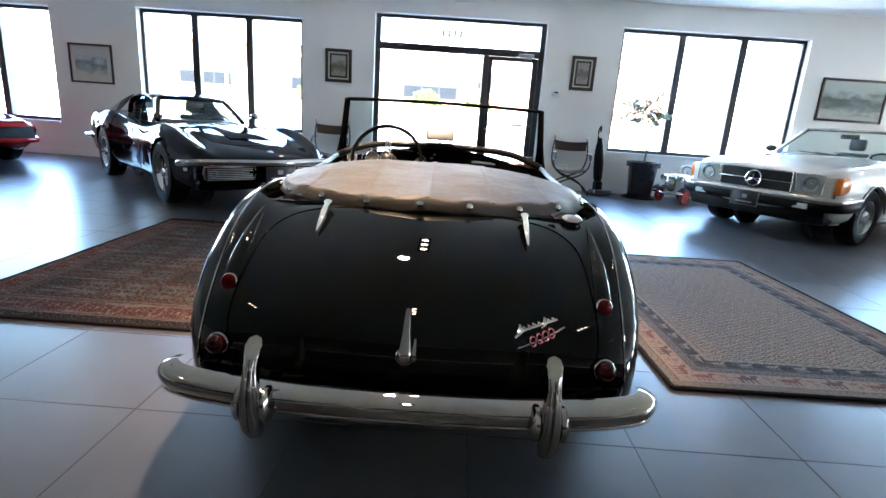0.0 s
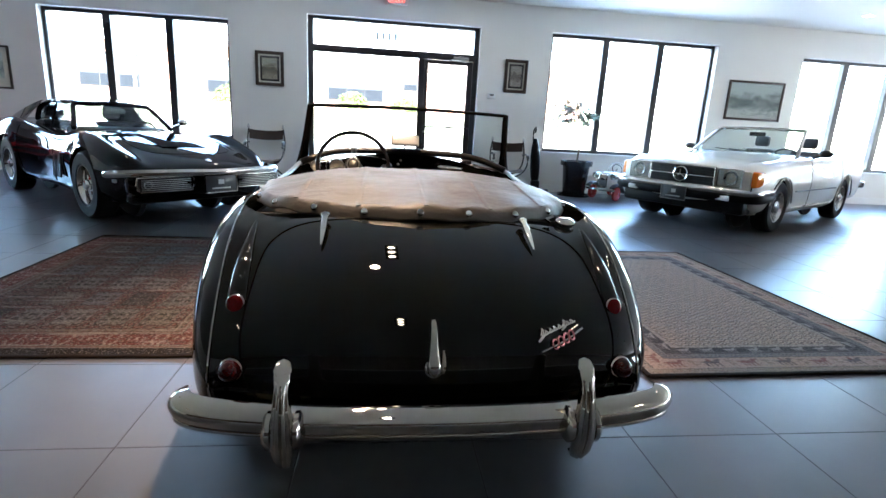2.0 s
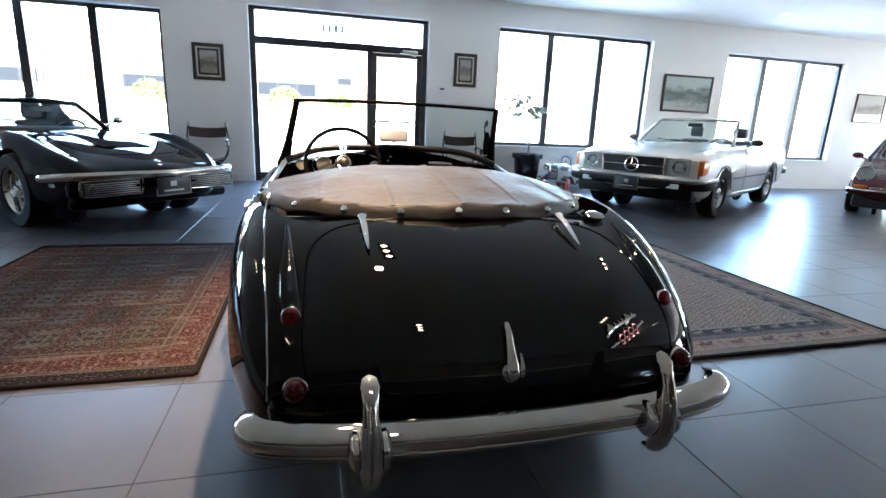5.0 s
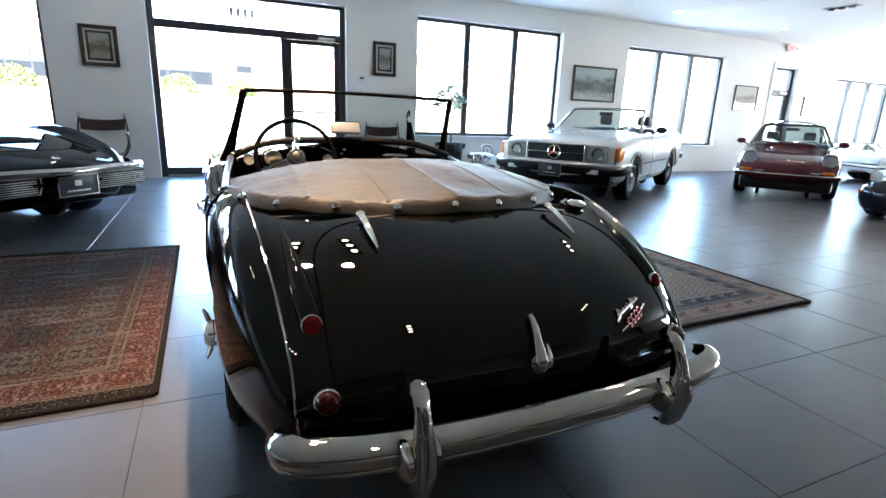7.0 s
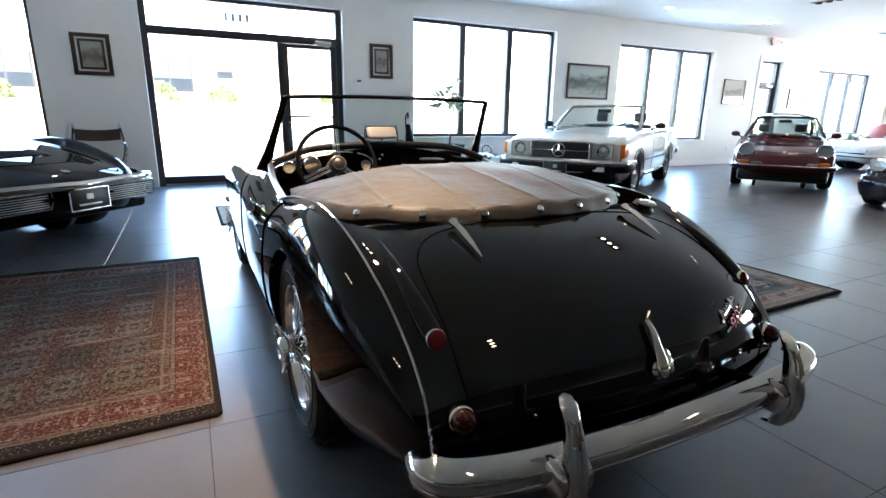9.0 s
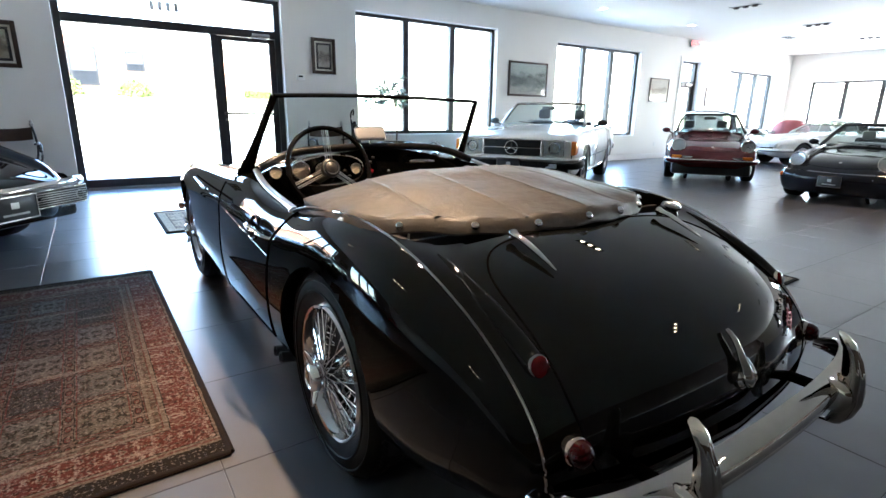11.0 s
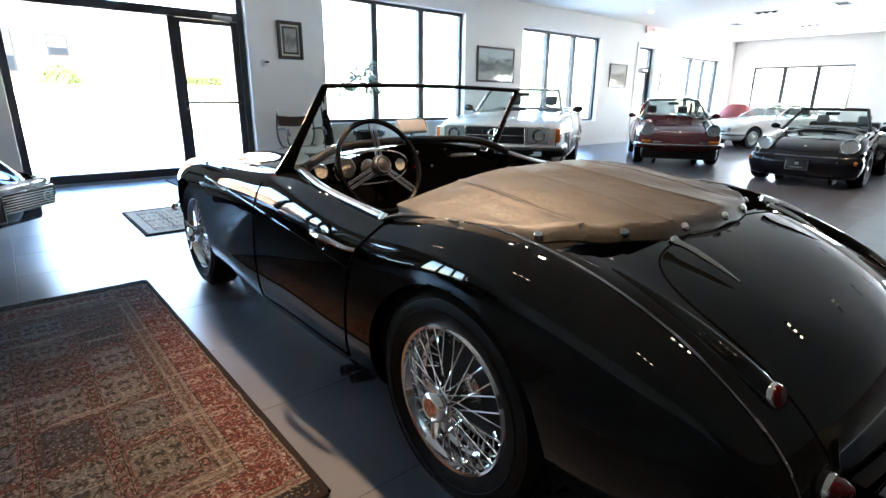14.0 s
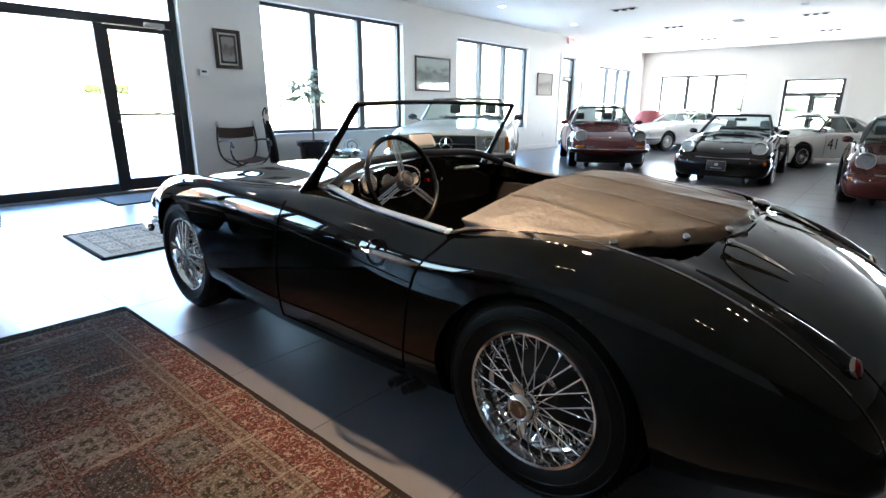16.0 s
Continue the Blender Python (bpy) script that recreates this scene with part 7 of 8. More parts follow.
    odd = M("FRACT", M("MULTIPLY", row, 0.5))
    lozenge = M("ADD", M("ABSOLUTE", v), M("MULTIPLY", M("ABSOLUTE", M("SUBTRACT", a, M("MULTIPLY", odd, 0.066))), 0.62))
    lay(M("MULTIPLY", inside, step(lozenge, 0.0155, 0.0220)), 0.95, (0.036, 0.030, 0.032))
    lay(M("MULTIPLY", inside, step(lozenge, 0.0090, 0.0135)), 0.55, (0.50, 0.44, 0.37))
    lay(M("MULTIPLY", inside, M("LESS_THAN", lozenge, 0.0065)), 0.95, (0.055, 0.045, 0.050))
    lay(M("MULTIPLY", inside, M("GREATER_THAN", M("ABSOLUTE", v), 0.0225)), 0.8, (0.075, 0.052, 0.050))
    lay(M("MULTIPLY", inside, M("GREATER_THAN", noise_tex(nt, 40, 2), 0.60)), 0.5, (0.15, 0.12, 0.11))
    # weave, fading and wear
    wear, pile, knots, streak = noise_tex(nt, 2.6, 5), noise_tex(nt, 240, 3), noise_tex(nt, 85, 2), noise_tex(nt, 30, 3, stretch=(0.25, 3.0, 1.0))
    lay(M("GREATER_THAN", knots, 0.60), 0.30, (0.40, 0.36, 0.31))
    lay(M("LESS_THAN", knots, 0.43), 0.46, (0.06, 0.050, 0.048))
    lay(M("GREATER_THAN", streak, 0.56), 0.20, (0.34, 0.31, 0.28))
    lay(wear, 0.16, (0.22, 0.185, 0.16))
    lay(pile, 0.30, (0.03, 0.025, 0.022))
    nt.links.new(col, b.inputs["Base Color"])
    b.inputs["Roughness"].default_value = 0.85
    b.inputs["Specular IOR Level"].default_value = 0.05
    bump(nt, b, pile, 0.5, 0.004)
    return m


M_RUG2 = pictorial_rug_material("border_rug_weave", 0.8375, 1.22)
M_MAT1 = rug_material("door_mat_weave", 0.425, 0.545, [(0.0, INK, 0), (0.03, (0.55, 0.48, 0.38), 0.4), (0.10, (0.16, 0.14, 0.12), 0), (0.112, (0.58, 0.50, 0.39), 0.3)],
                      (0.30, 0.36, 0.004, 0.15), [(0.12, 0.10, 0.09), (0.40, 0.34, 0.28), (0.05, 0.05, 0.055), (0.20, 0.165, 0.14)], [(0.60, 0.50, 0.38), (0.56, 0.48, 0.36)], (0.42, 0.34, 0.27), age=0.16)
M_MAT2 = surface("dark_grey_coir", (0.05, 0.05, 0.053), 0.95, var=0.3, scale=8, fine=240, bump_s=0.6)
rug("patterned_rug", -3.20, .80, -1.655, 3.165, 0.6, M_RUG1, "panelled red and sage oriental rug lying on tiles", ripple=0.0045)
rug("bordered_rug", .385, .61, 2.06, 3.05, 1.5, M_RUG2, "faded rust and navy bordered oriental rug on tiles")
rug("small_rug", -1.445, 4.365, -.60, 5.48, 0, M_MAT1, "small beige door rug with dark floral pattern")
rug("door_mat", -.60, 6.75, .62, 7.52, 0, M_MAT2, "dark grey coir mat inside the entrance", 0.012, 0.02)


# ---- ceiling fittings ----
M_LAMP = glow("warm_lamp_glow", (1.0, 0.80, 0.55), 4.0)
M_CAN = glow("can_lamp_glow", (1.0, 0.93, 0.82), 3)
M_EXIT = glow("exit_red_glow", (1.0, 0.05, 0.03), 0.25)


def can_light(x, y):
    root = thing("recessed_spotlight", pose(x, y, CEIL), "round white recessed ceiling spotlight, lit", "ceiling light", "recessed spotlights")
    bm = bmesh.new()
    lathe(bm, [(.095, 0), (.095, -.008), (.075, -.010), (.062, -.002), (.062, 0)], None, 32)
    part("trim_ring", bm, M_WHITEP, root)
    bm = bmesh.new()
    lathe(bm, [(.062, -.003), (.04, -.007), (0, -.009)], None, 24)
    part("lamp", bm, M_CAN, root, "glowing lamp face")


def triple_light(x, y):
    root = thing("triple_downlight", pose(x, y, CEIL), "black rectangular recessed ceiling fitting with three lamps", "ceiling light", "triple downlights")
    bm = bmesh.new()
    for lo, hi in (((-.085, -.27, -.010), (-.07, .27, 0)), ((.07, -.27, -.010), (.085, .27, 0)), ((-.07, -.27, -.010), (.07, -.255, 0)), ((-.07, .255, -.010), (.07, .27, 0))):
        box(bm, lo, hi)
    part("trim_frame", bm, M_WHITEP, root, smooth=False)
    bm = bmesh.new()
    box(bm, (-.07, -.255, -.003), (.07, .255, 0))
    part("tray", bm, M_BLACK, root, smooth=False)
    for k in (-1, 0, 1):
        bm = bmesh.new()
        lathe(bm, [(.050, -.003), (.050, -.030), (.047, -.032), (.044, -.030), (.038, -.004)], Matrix.Translation((0, k * .165, 0)), 24)
        g = part("gimbal", bm, M_BLACK, root)
        bm = bmesh.new()
        lathe(bm, [(.036, -.004), (.018, -.005), (0, -.0055)], Matrix.Translation((0, k * .165, 0)), 20)
        part("lamp", bm, M_LAMP, g, "glowing halogen lamp")


for k in range(5):
    can_light(9.73 - 3.06 * k, 6.39)
for x in (14.75, 11.64, 8.5, 5.4, 2.3, -.8, -3.9):
    for y in (4.62, 1.70, -1.25):
        triple_light(x, y)


def ceiling_vent(x, y, w, d):
    root = thing("ceiling_vent", pose(x, y, CEIL), "white slatted ceiling air vent", "vent", "ceiling vents")
    bm = bmesh.new()
    for lo, hi in (((-w, -d, -.012), (w, -d + .03, 0)), ((-w, d - .03, -.012), (w, d, 0)), ((-w, -d + .03, -.012), (-w + .03, d - .03, 0)), ((w - .03, -d + .03, -.012), (w, d - .03, 0))):
        box(bm, lo, hi)
    part("frame", bm, M_WHITEP, root, smooth=False)
    bm = bmesh.new()
    box(bm, (-w + .03, -d + .03, -.003), (w - .03, d - .03, 0))
    part("backing", bm, M_DARK, root, smooth=False)
    n = 6
    for k in range(n):
        bm = bmesh.new()
        yy = -d + .05 + (2 * d - .1) * k / (n - 1)
        box(bm, (-w + .03, -.011, -.002), (w - .03, .011, .0), 0, Matrix.Translation((0, yy, -.006)) @ Matrix.Rotation(radians(25), 4, "X"))
        part("slat", bm, M_WHITEP, root, smooth=False)


for x, y in ((13.3, 5.87), (11.6, 3.17), (10.18, 0.4), (14.4, 0.02), (15.6, 3.1)):
    ceiling_vent(x, y, .28, .16)
bm = bmesh.new()
lathe(bm, [(.07, 0), (.07, -.02), (.055, -.035), (.02, -.04), (0, -.04)], pose(10.18, 1.72, CEIL), 24)
tagged(link_mesh("smoke_detector", bm, M_WHITEP), "round white smoke detector on the ceiling", "smoke detector")


def exit_sign(x, z, y):
    root = thing("exit_sign", pose(x, y, z), "white exit sign box with red glowing letters", "exit sign", "exit signs")
    bm = bmesh.new()
    box(bm, (-.16, -.045, -.075), (.16, 0, .10), .008)
    part("sign_box", bm, M_WHITEP, root)
    cu = bpy.data.curves.new("letters", "FONT")
    cu.body, cu.size, cu.extrude, cu.align_x = "EXIT", .14, .001, "CENTER"
    tmp = new("letters", cu)
    me = bpy.data.meshes.new_from_object(tmp.evaluated_get(bpy.context.evaluated_depsgraph_get()))
    bpy.data.objects.remove(tmp)
    me.materials.append(M_EXIT)
    t = new("letters", me)
    t.parent = root
    t.matrix_basis = pose(0, -.047, -.035, 90, 0, 0)
    for s in (-1, 1):
        bm = bmesh.new()
        lathe(bm, [(.03, 0), (.035, .03), (.02, .045), (0, .046)], Matrix.Translation((s * .20, -.03, .02)) @ Matrix.Rotation(radians(90), 4, "X"), 16)
        cyl(bm, (s * .155, -.02, .02), (s * .2, -.02, .02), .008, seg=8)
        part("emergency_lamp", bm, M_WHITEP, root)


exit_sign(11.85, 2.98, NORTH)
exit_sign(-.66, 2.999, NORTH)


# ---- pictures ----
def print_material(name, sky, land, dark, light, seed, scale=5.0):
    """A faded print: hazy sky over broken shapes."""
    m, nt, b = nodes_of(name)
    tc = nt.nodes.new("ShaderNodeTexCoord")
    sep = nt.nodes.new("ShaderNodeSeparateXYZ")
    nt.links.new(tc.outputs["Generated"], sep.inputs[0])
    n1, n2 = nt.nodes.new("ShaderNodeTexNoise"), nt.nodes.new("ShaderNodeTexVoronoi")
    mp = nt.nodes.new("ShaderNodeMapping")
    mp.inputs["Location"].default_value = (seed, seed * .7, 0)
    nt.links.new(tc.outputs["Generated"], mp.inputs[0])
    n1.inputs["Scale"].default_value, n1.inputs["Detail"].default_value, n1.inputs["Distortion"].default_value = scale * 0.7, 3, 0.6
    n2.inputs["Scale"].default_value = scale * 2.2
    nt.links.new(mp.outputs[0], n1.inputs["Vector"]); nt.links.new(mp.outputs[0], n2.inputs["Vector"])
    h = math_node(nt, "ADD", sep.outputs[2], math_node(nt, "MULTIPLY", math_node(nt, "SUBTRACT", n1.outputs[0], .5), .8))
    c = ramp(nt, h, [(.12, light), (.3, land), (.5, dark), (.62, land), (.75, sky)])
    c = mix_col(nt, math_node(nt, "MULTIPLY", ramp(nt, n2.outputs["Distance"], [(.10, (1, 1, 1)), (.40, (0, 0, 0))]), .15), c, light)
    c = mix_col(nt, 0.22, c, sky)
    nt.links.new(c, b.inputs["Base Color"])
    b.inputs["Roughness"].default_value = 0.8
    return m


M_PICGLASS = glass_mat("picture_glass", (0.97, 0.97, 0.97))


def picture(x0, x1, z0, z1, art, label, frame_mat=None, frame=.035, mat=.0, inner=None, tilt=0.0):
    root = thing("framed_picture", pose((x0 + x1) / 2, NORTH, (z0 + z1) / 2, 0, tilt, 0), label, "picture")
    hx, hz = (x1 - x0) / 2, (z1 - z0) / 2
    bm = bmesh.new()
    for lo, hi in (((-hx, -.028, -hz), (-hx + frame, -.001, hz)), ((hx - frame, -.028, -hz), (hx, -.001, hz)), ((-hx + frame, -.028, -hz), (hx - frame, -.001, -hz + frame)), ((-hx + frame, -.028, hz - frame), (hx - frame, -.001, hz))):
        box(bm, lo, hi, .004)
    part("frame", bm, frame_mat or M_WOODF, root)
    if mat:
        bm = bmesh.new()
        box(bm, (-hx + frame, -.012, -hz + frame), (hx - frame, -.006, hz - frame))
        part("mat_board", bm, M_MATBOARD, root, "ivory mat board", smooth=False)
        if inner:
            k = frame + mat * .45
            bm = bmesh.new()
            box(bm, (-hx + k, -.0135, -hz + k), (hx - k, -.0125, hz - k))
            part("inner_mat", bm, inner, root, smooth=False)
    k = frame + mat
    bm = bmesh.new()
    box(bm, (-hx + k, -.016, -hz + k), (hx - k, -.0145, hz - k))
    part("print", bm, art, root, smooth=False)
    bm = bmesh.new()
    box(bm, (-hx + frame, -.022, -hz + frame), (hx - frame, -.020, hz - frame))
    part("glass", bm, M_PICGLASS, root, smooth=False).visible_shadow = False


A1 = print_material("seaside_print", (.55, .58, .56), (.30, .36, .36), (.07, .13, .15), (.60, .58, .50), 1.3)
A2 = print_material("landscape_print", (.42, .40, .32), (.20, .16, .10), (.07, .06, .05), (.34, .30, .22), 2.7)
A3 = print_material("portrait_sketch", (.36, .34, .30), (.22, .18, .15), (.08, .07, .07), (.40, .36, .32), 4.1)
A4 = print_material("race_track_print", (.40, .46, .44), (.20, .24, .22), (.06, .08, .08), (.50, .50, .46), 5.9, 7)
A5 = print_material("sandy_print", (.60, .58, .53), (.48, .43, .37), (.26, .22, .19), (.62, .58, .52), 7.7)
A6 = print_material("green_print", (.52, .55, .50), (.40, .42, .35), (.16, .19, .14), (.55, .54, .48), 9.2)
picture(-7.32, -6.57, 1.26, 1.90, A1, "wide seaside print in thin dark wooden frame", mat=.07, frame=.03)
picture(-2.92, -2.47, 1.55, 2.085, A2, "small landscape print in broad black frame with ivory mat", M_WOODF, .05, .055, M_BLACK)
picture(1.20, 1.60, 1.68, 2.225, A3, "small figure sketch in broad black frame with ivory mat", M_WOODF, .05, .055, M_BLACK)
picture(5.35, 6.45, 1.46, 2.15, A4, "wide crowded race-track print in dark frame", M_WOODF, .04)
picture(10.13, 10.93, 1.455, 2.04, A5, "pale sandy print in thin dark frame", M_WOODF, .022, .05)
picture(12.77, 13.61, 1.405, 1.90, A6, "pale green print in thin dark frame", M_WOODF, .022, .07)
bm = bmesh.new()
box(bm, (5.80, NORTH - .01, 1.30), (6.06, NORTH - .001, 1.36), .002)
tagged(link_mesh("caption_card", bm, M_WHITEP), "small white caption card under the picture", "card")

# thermostat, switches, outlets
root = thing("thermostat", pose(1.0, NORTH, 1.61), "small white wall thermostat with grey display", "thermostat")
bm = bmesh.new()
box(bm, (-.065, -.028, -.045), (.065, -.001, .045), .008)
part("case", bm, M_WHITEP, root)
bm = bmesh.new()
box(bm, (-.035, -.031, .0), (.035, -.0285, .028))
part("display", bm, M_PLATE, root, smooth=False)
for x in (-6.9, 1.3, 10.6):
    root = thing("wall_outlet", pose(x, NORTH, .38), "white double wall outlet", "outlet", "wall outlets")
    bm = bmesh.new()
    box(bm, (-.036, -.008, -.058), (.036, -.001, .058), .003)
    part("cover_plate", bm, M_WHITEP, root)
    for z in (-.025, .025):
        bm = bmesh.new()
        box(bm, (-.014, -.010, z - .014), (.014, -.0085, z + .014), .002)
        part("socket", bm, M_STEEL, root)


# ---- folding X-frame armchairs ----
def savonarola(m, label):
    chair = thing("folding_armchair", m, label, "chair", "folding armchairs by the entrance")
    for s in (-1, 1):
        bm = bmesh.new()
        tube(bm, smooth_path([(s * .31, -.24, .02), (s * .26, -.24, .10), (s * .0, -.24, .26), (-s * .24, -.24, .40), (-s * .29, -.24, .55), (-s * .27, -.24, .66)], 24), .013, 8)
        part("front_leg", bm, M_IRON, chair)
        bm = bmesh.new()
        tube(bm, smooth_path([(s * .31, .22, .02), (s * .26, .22, .10), (s * .0, .22, .26), (-s * .24, .22, .40), (-s * .29, .22, .55), (-s * .27, .24, .86)], 24), .013, 8)
        part("back_leg", bm, M_IRON, chair)
        bm = bmesh.new()
        tube(bm, smooth_path([(s * .27, .23, .64), (s * .29, .0, .665), (s * .29, -.24, .655), (s * .29, -.30, .63), (s * .28, -.31, .60)], 18), .014, 8)
        ball(bm, (s * .28, -.31, .595), .02)
        part("armrest", bm, M_IRON, chair)
        bm = bmesh.new()
        tube(bm, [(s * .31, -.26, .018), (s * .31, .25, .018)], .014, 8)
        for y in (-.27, .26):
            ball(bm, (s * .31, y, .018), .018)
        part("foot_rail", bm, M_IRON, chair)
        bm = bmesh.new()
        lathe(bm, [(.012, 0), (.022, .012), (.026, .03), (.016, .05), (.020, .06), (.010, .075), (0, .08)], Matrix.Translation((s * .27, .24, .86)), 16)
        part("finial", bm, M_STEEL, chair, "turned steel finial")
        bm = bmesh.new()
        lathe(bm, [(.010, 0), (.02, .012), (.012, .03), (0, .035)], Matrix.Translation((s * .27, -.24, .66)), 14)
        part("arm_knob", bm, M_STEEL, chair)
    bm = patch(lambda u, v: Vector(((2 * u - 1) * .25, -.24 + .46 * v, .405 - .05 * (1 - (2 * u - 1) ** 2))), 14, 6)
    for v in bmesh.ops.extrude_face_region(bm, geom=list(bm.faces))["geom"]:
        if isinstance(v, bmesh.types.BMVert):
            v.co.z -= .008
    part("seat", bm, M_LEATHER, chair, "slung brown leather seat")
    bm = patch(lambda u, v: Vector(((2 * u - 1) * .265, .245 + .035 * (1 - (2 * u - 1) ** 2), .70 + .15 * v - .02 * (1 - (2 * u - 1) ** 2))), 14, 5)
    for v in bmesh.ops.extrude_face_region(bm, geom=list(bm.faces))["geom"]:
        if isinstance(v, bmesh.types.BMVert):
            v.co.y -= .008
    part("back_strap", bm, M_LEATHER, chair, "brown leather back strap")
    return chair


savonarola(pose(-2.72, 7.22, 0, 0, 0, 8), "wrought-iron folding armchair with brown leather seat, between window and door")
savonarola(pose(1.30, 7.20, 0, 0, 0, -6), "wrought-iron folding armchair with brown leather seat, under the sketch")


# ---- potted tree ----
def leafy(bm, p, d, size, rnd):
    d = d.normalized()
    s = d.cross(Vector((rnd.gauss(0, .3), rnd.gauss(0, .3), 1))).normalized()
    n = s.cross(d)
    w, l = size * .36, size
    pts = [p, p + d * l * .35 + s * w - n * .004, p + d * l - n * size * .18, p + d * l * .35 - s * w - n * .004]
    mid = p + d * l * .45 + n * size * .05
    vs = [bm.verts.new(q) for q in pts]
    c = bm.verts.new(mid)
    for a, b in ((0, 1), (1, 2), (2, 3), (3, 0)):
        bm.faces.new((vs[a], vs[b], c))


def potted_tree(m, label, height, crown_r, leaves, pot_h=.34, pot_r=.19, seed=3):
    rnd = random.Random(seed)
    root = thing("potted_tree", m, label, "plant")
    bm = bmesh.new()
    lathe(bm, [(0, 0), (pot_r * .74, 0), (pot_r * .78, .02), (pot_r * .95, pot_h * .86), (pot_r * 1.12, pot_h * .87), (pot_r * 1.14, pot_h), (pot_r * 1.04, pot_h), (pot_r * .96, pot_h * .93), (pot_r * .94, pot_h * .88)], None, 40)
    part("pot", bm, M_POT, root, "black glazed tapered pot")
    bm = bmesh.new()
    lathe(bm, [(0, pot_h * .92), (pot_r * .6, pot_h * .91), (pot_r * .96, pot_h * .89)], None, 24)
    part("soil", bm, M_SOIL, root)
    bm = bmesh.new()
    lathe(bm, [(0, .001), (pot_r * 1.15, .001), (pot_r * 1.2, .03), (pot_r * 1.12, .03), (pot_r * 1.05, .012)], None, 32)
    part("saucer", bm, M_POT, root)
    stem = bmesh.new()
    top = Vector((-.10, .02, height * .66))
    tube(stem, smooth_path([(0, 0, pot_h * .9), (.02, .01, height * .4), (-.015, 0, height * .55), top], 16), [.017 - .0005 * k for k in range(16)], 8)
    leaf = bmesh.new()
    for k in range(15):
        a, e = rnd.uniform(0, 2 * math.pi), rnd.uniform(-.55, .80)
        d = Vector((math.cos(a) * math.cos(e), math.sin(a) * math.cos(e), math.sin(e)))
        L = crown_r * rnd.uniform(.45, .95)
        p0 = top + Vector((0, 0, rnd.uniform(-.14, .06)))
        q = [p0 + d * L * f + Vector((0, 0, .10 * L * math.sin(f * 3) - .12 * f * f * L)) for f in np.linspace(0, 1, 6)]
        tube(stem, q, [.0055, .005, .004, .0035, .003, .002], 5)
        for j in range(leaves):
            f = rnd.uniform(.3, 1.0)
            b = q[0].lerp(q[-1], f) + Vector((rnd.gauss(0, .02), rnd.gauss(0, .02), rnd.gauss(0, .02)))
            leafy(leaf, b, d + Vector((rnd.gauss(0, .8), rnd.gauss(0, .8), rnd.gauss(-.15, .6))), rnd.uniform(.05, .095), rnd)
    part("trunk", stem, M_BARK, root, "thin bare stem")
    part("crown", leaf, M_LEAF, root, "open crown of small green leaves")


potted_tree(pose(2.50, 7.16, 0), "small leafy tree in black pot before the window", 2.16, .66, 36, .60, .24)
potted_tree(pose(15.75, 7.2, 0), "bushy green potted plant in the corner", .95, .42, 22, .28, .17, 8)
potted_tree(pose(17.35, 7.25, 0), "bushy green potted plant beside the armchair", .85, .36, 20, .28, .17, 11)


# ---- upright vacuum cleaner ----
root = thing("vacuum_cleaner", pose(1.80, 7.10, 0, -6, 0, 10), "black upright vacuum cleaner with cloth bag, by the wall", "vacuum cleaner")
bm = bmesh.new()
box(bm, (-.15, -.20, .01), (.15, .10, .10), .03)
part("floor_head", bm, M_BLACK, root)
bm = bmesh.new()
box(bm, (-.07, -.02, .08), (.07, .10, .24), .03)
part("motor_housing", bm, M_RUBBER, root)
bm = bmesh.new()
rings = []
for z, w in ((.20, .05), (.30, .075), (.45, .085), (.65, .085), (.82, .065), (.95, .03)):
    rings.append([bm.verts.new((w * math.cos(a), .05 + w * .75 * math.sin(a) + .05 * (z - .2), z)) for a in [2 * math.pi * k / 18 for k in range(18)]])
for a, b in zip(rings, rings[1:]):
    for k in range(18):
        bm.faces.new((a[k], a[(k + 1) % 18], b[(k + 1) % 18], b[k]))
bm.faces.new(rings[-1])
part("dust_bag", bm, M_RUBBER, root, "black cloth dust bag")
bm = bmesh.new()
tube(bm, smooth_path([(0, .13, .15), (0, .16, .6), (0, .17, .95), (0, .13, 1.12), (0, .08, 1.14), (0, .10, 1.05)], 24), .013, 8)
part("handle", bm, M_RUBBER, root)
for s in (-1, 1):
    bm = bmesh.new()
    cyl(bm, (s * .13, .08, .035), (s * .16, .08, .035), .034, seg=16)
    part("wheel", bm, M_RUBBER, root)

# ---- toy pedal car ----
P_TOY = paint("cream_toy_paint", (0.58, 0.56, 0.50))
M_REDP = surface("red_enamel", (0.40, 0.02, 0.015), 0.25, var=0.15, coat=1.0)
toy = thing("pedal_car", pose(3.31, 7.10, 0, 0, 0, 127), "cream vintage toy pedal car with red wheels", "toy car")
tab = [(y, 0, [(0, zc), (.3 * w, zc), (.6 * w, zc - .02), (.8 * w, zc - .05), (.92 * w, zc - .09), (w, zc - .14), (w, .22), (.97 * w, .18), (.9 * w, .16), (.6 * w, .15), (0, .15)]) for y, w, zc in ((-.32, .05, .30), (-.28, .12, .38), (-.1, .17, .42), (.1, .18, .42), (.25, .16, .46), (.45, .13, .46), (.60, .10, .45), (.62, .09, .43))]
bm = shell(stations_of(tab), 4, 3)
cut_oval(bm, .12, .18, .02, .36, 4.0, .03)
part("body", bm, P_TOY, toy)
bm = bmesh.new()
box(bm, (-.085, .615, .20), (.085, .64, .44), .03)
part("grille", bm, M_CHROME, toy)
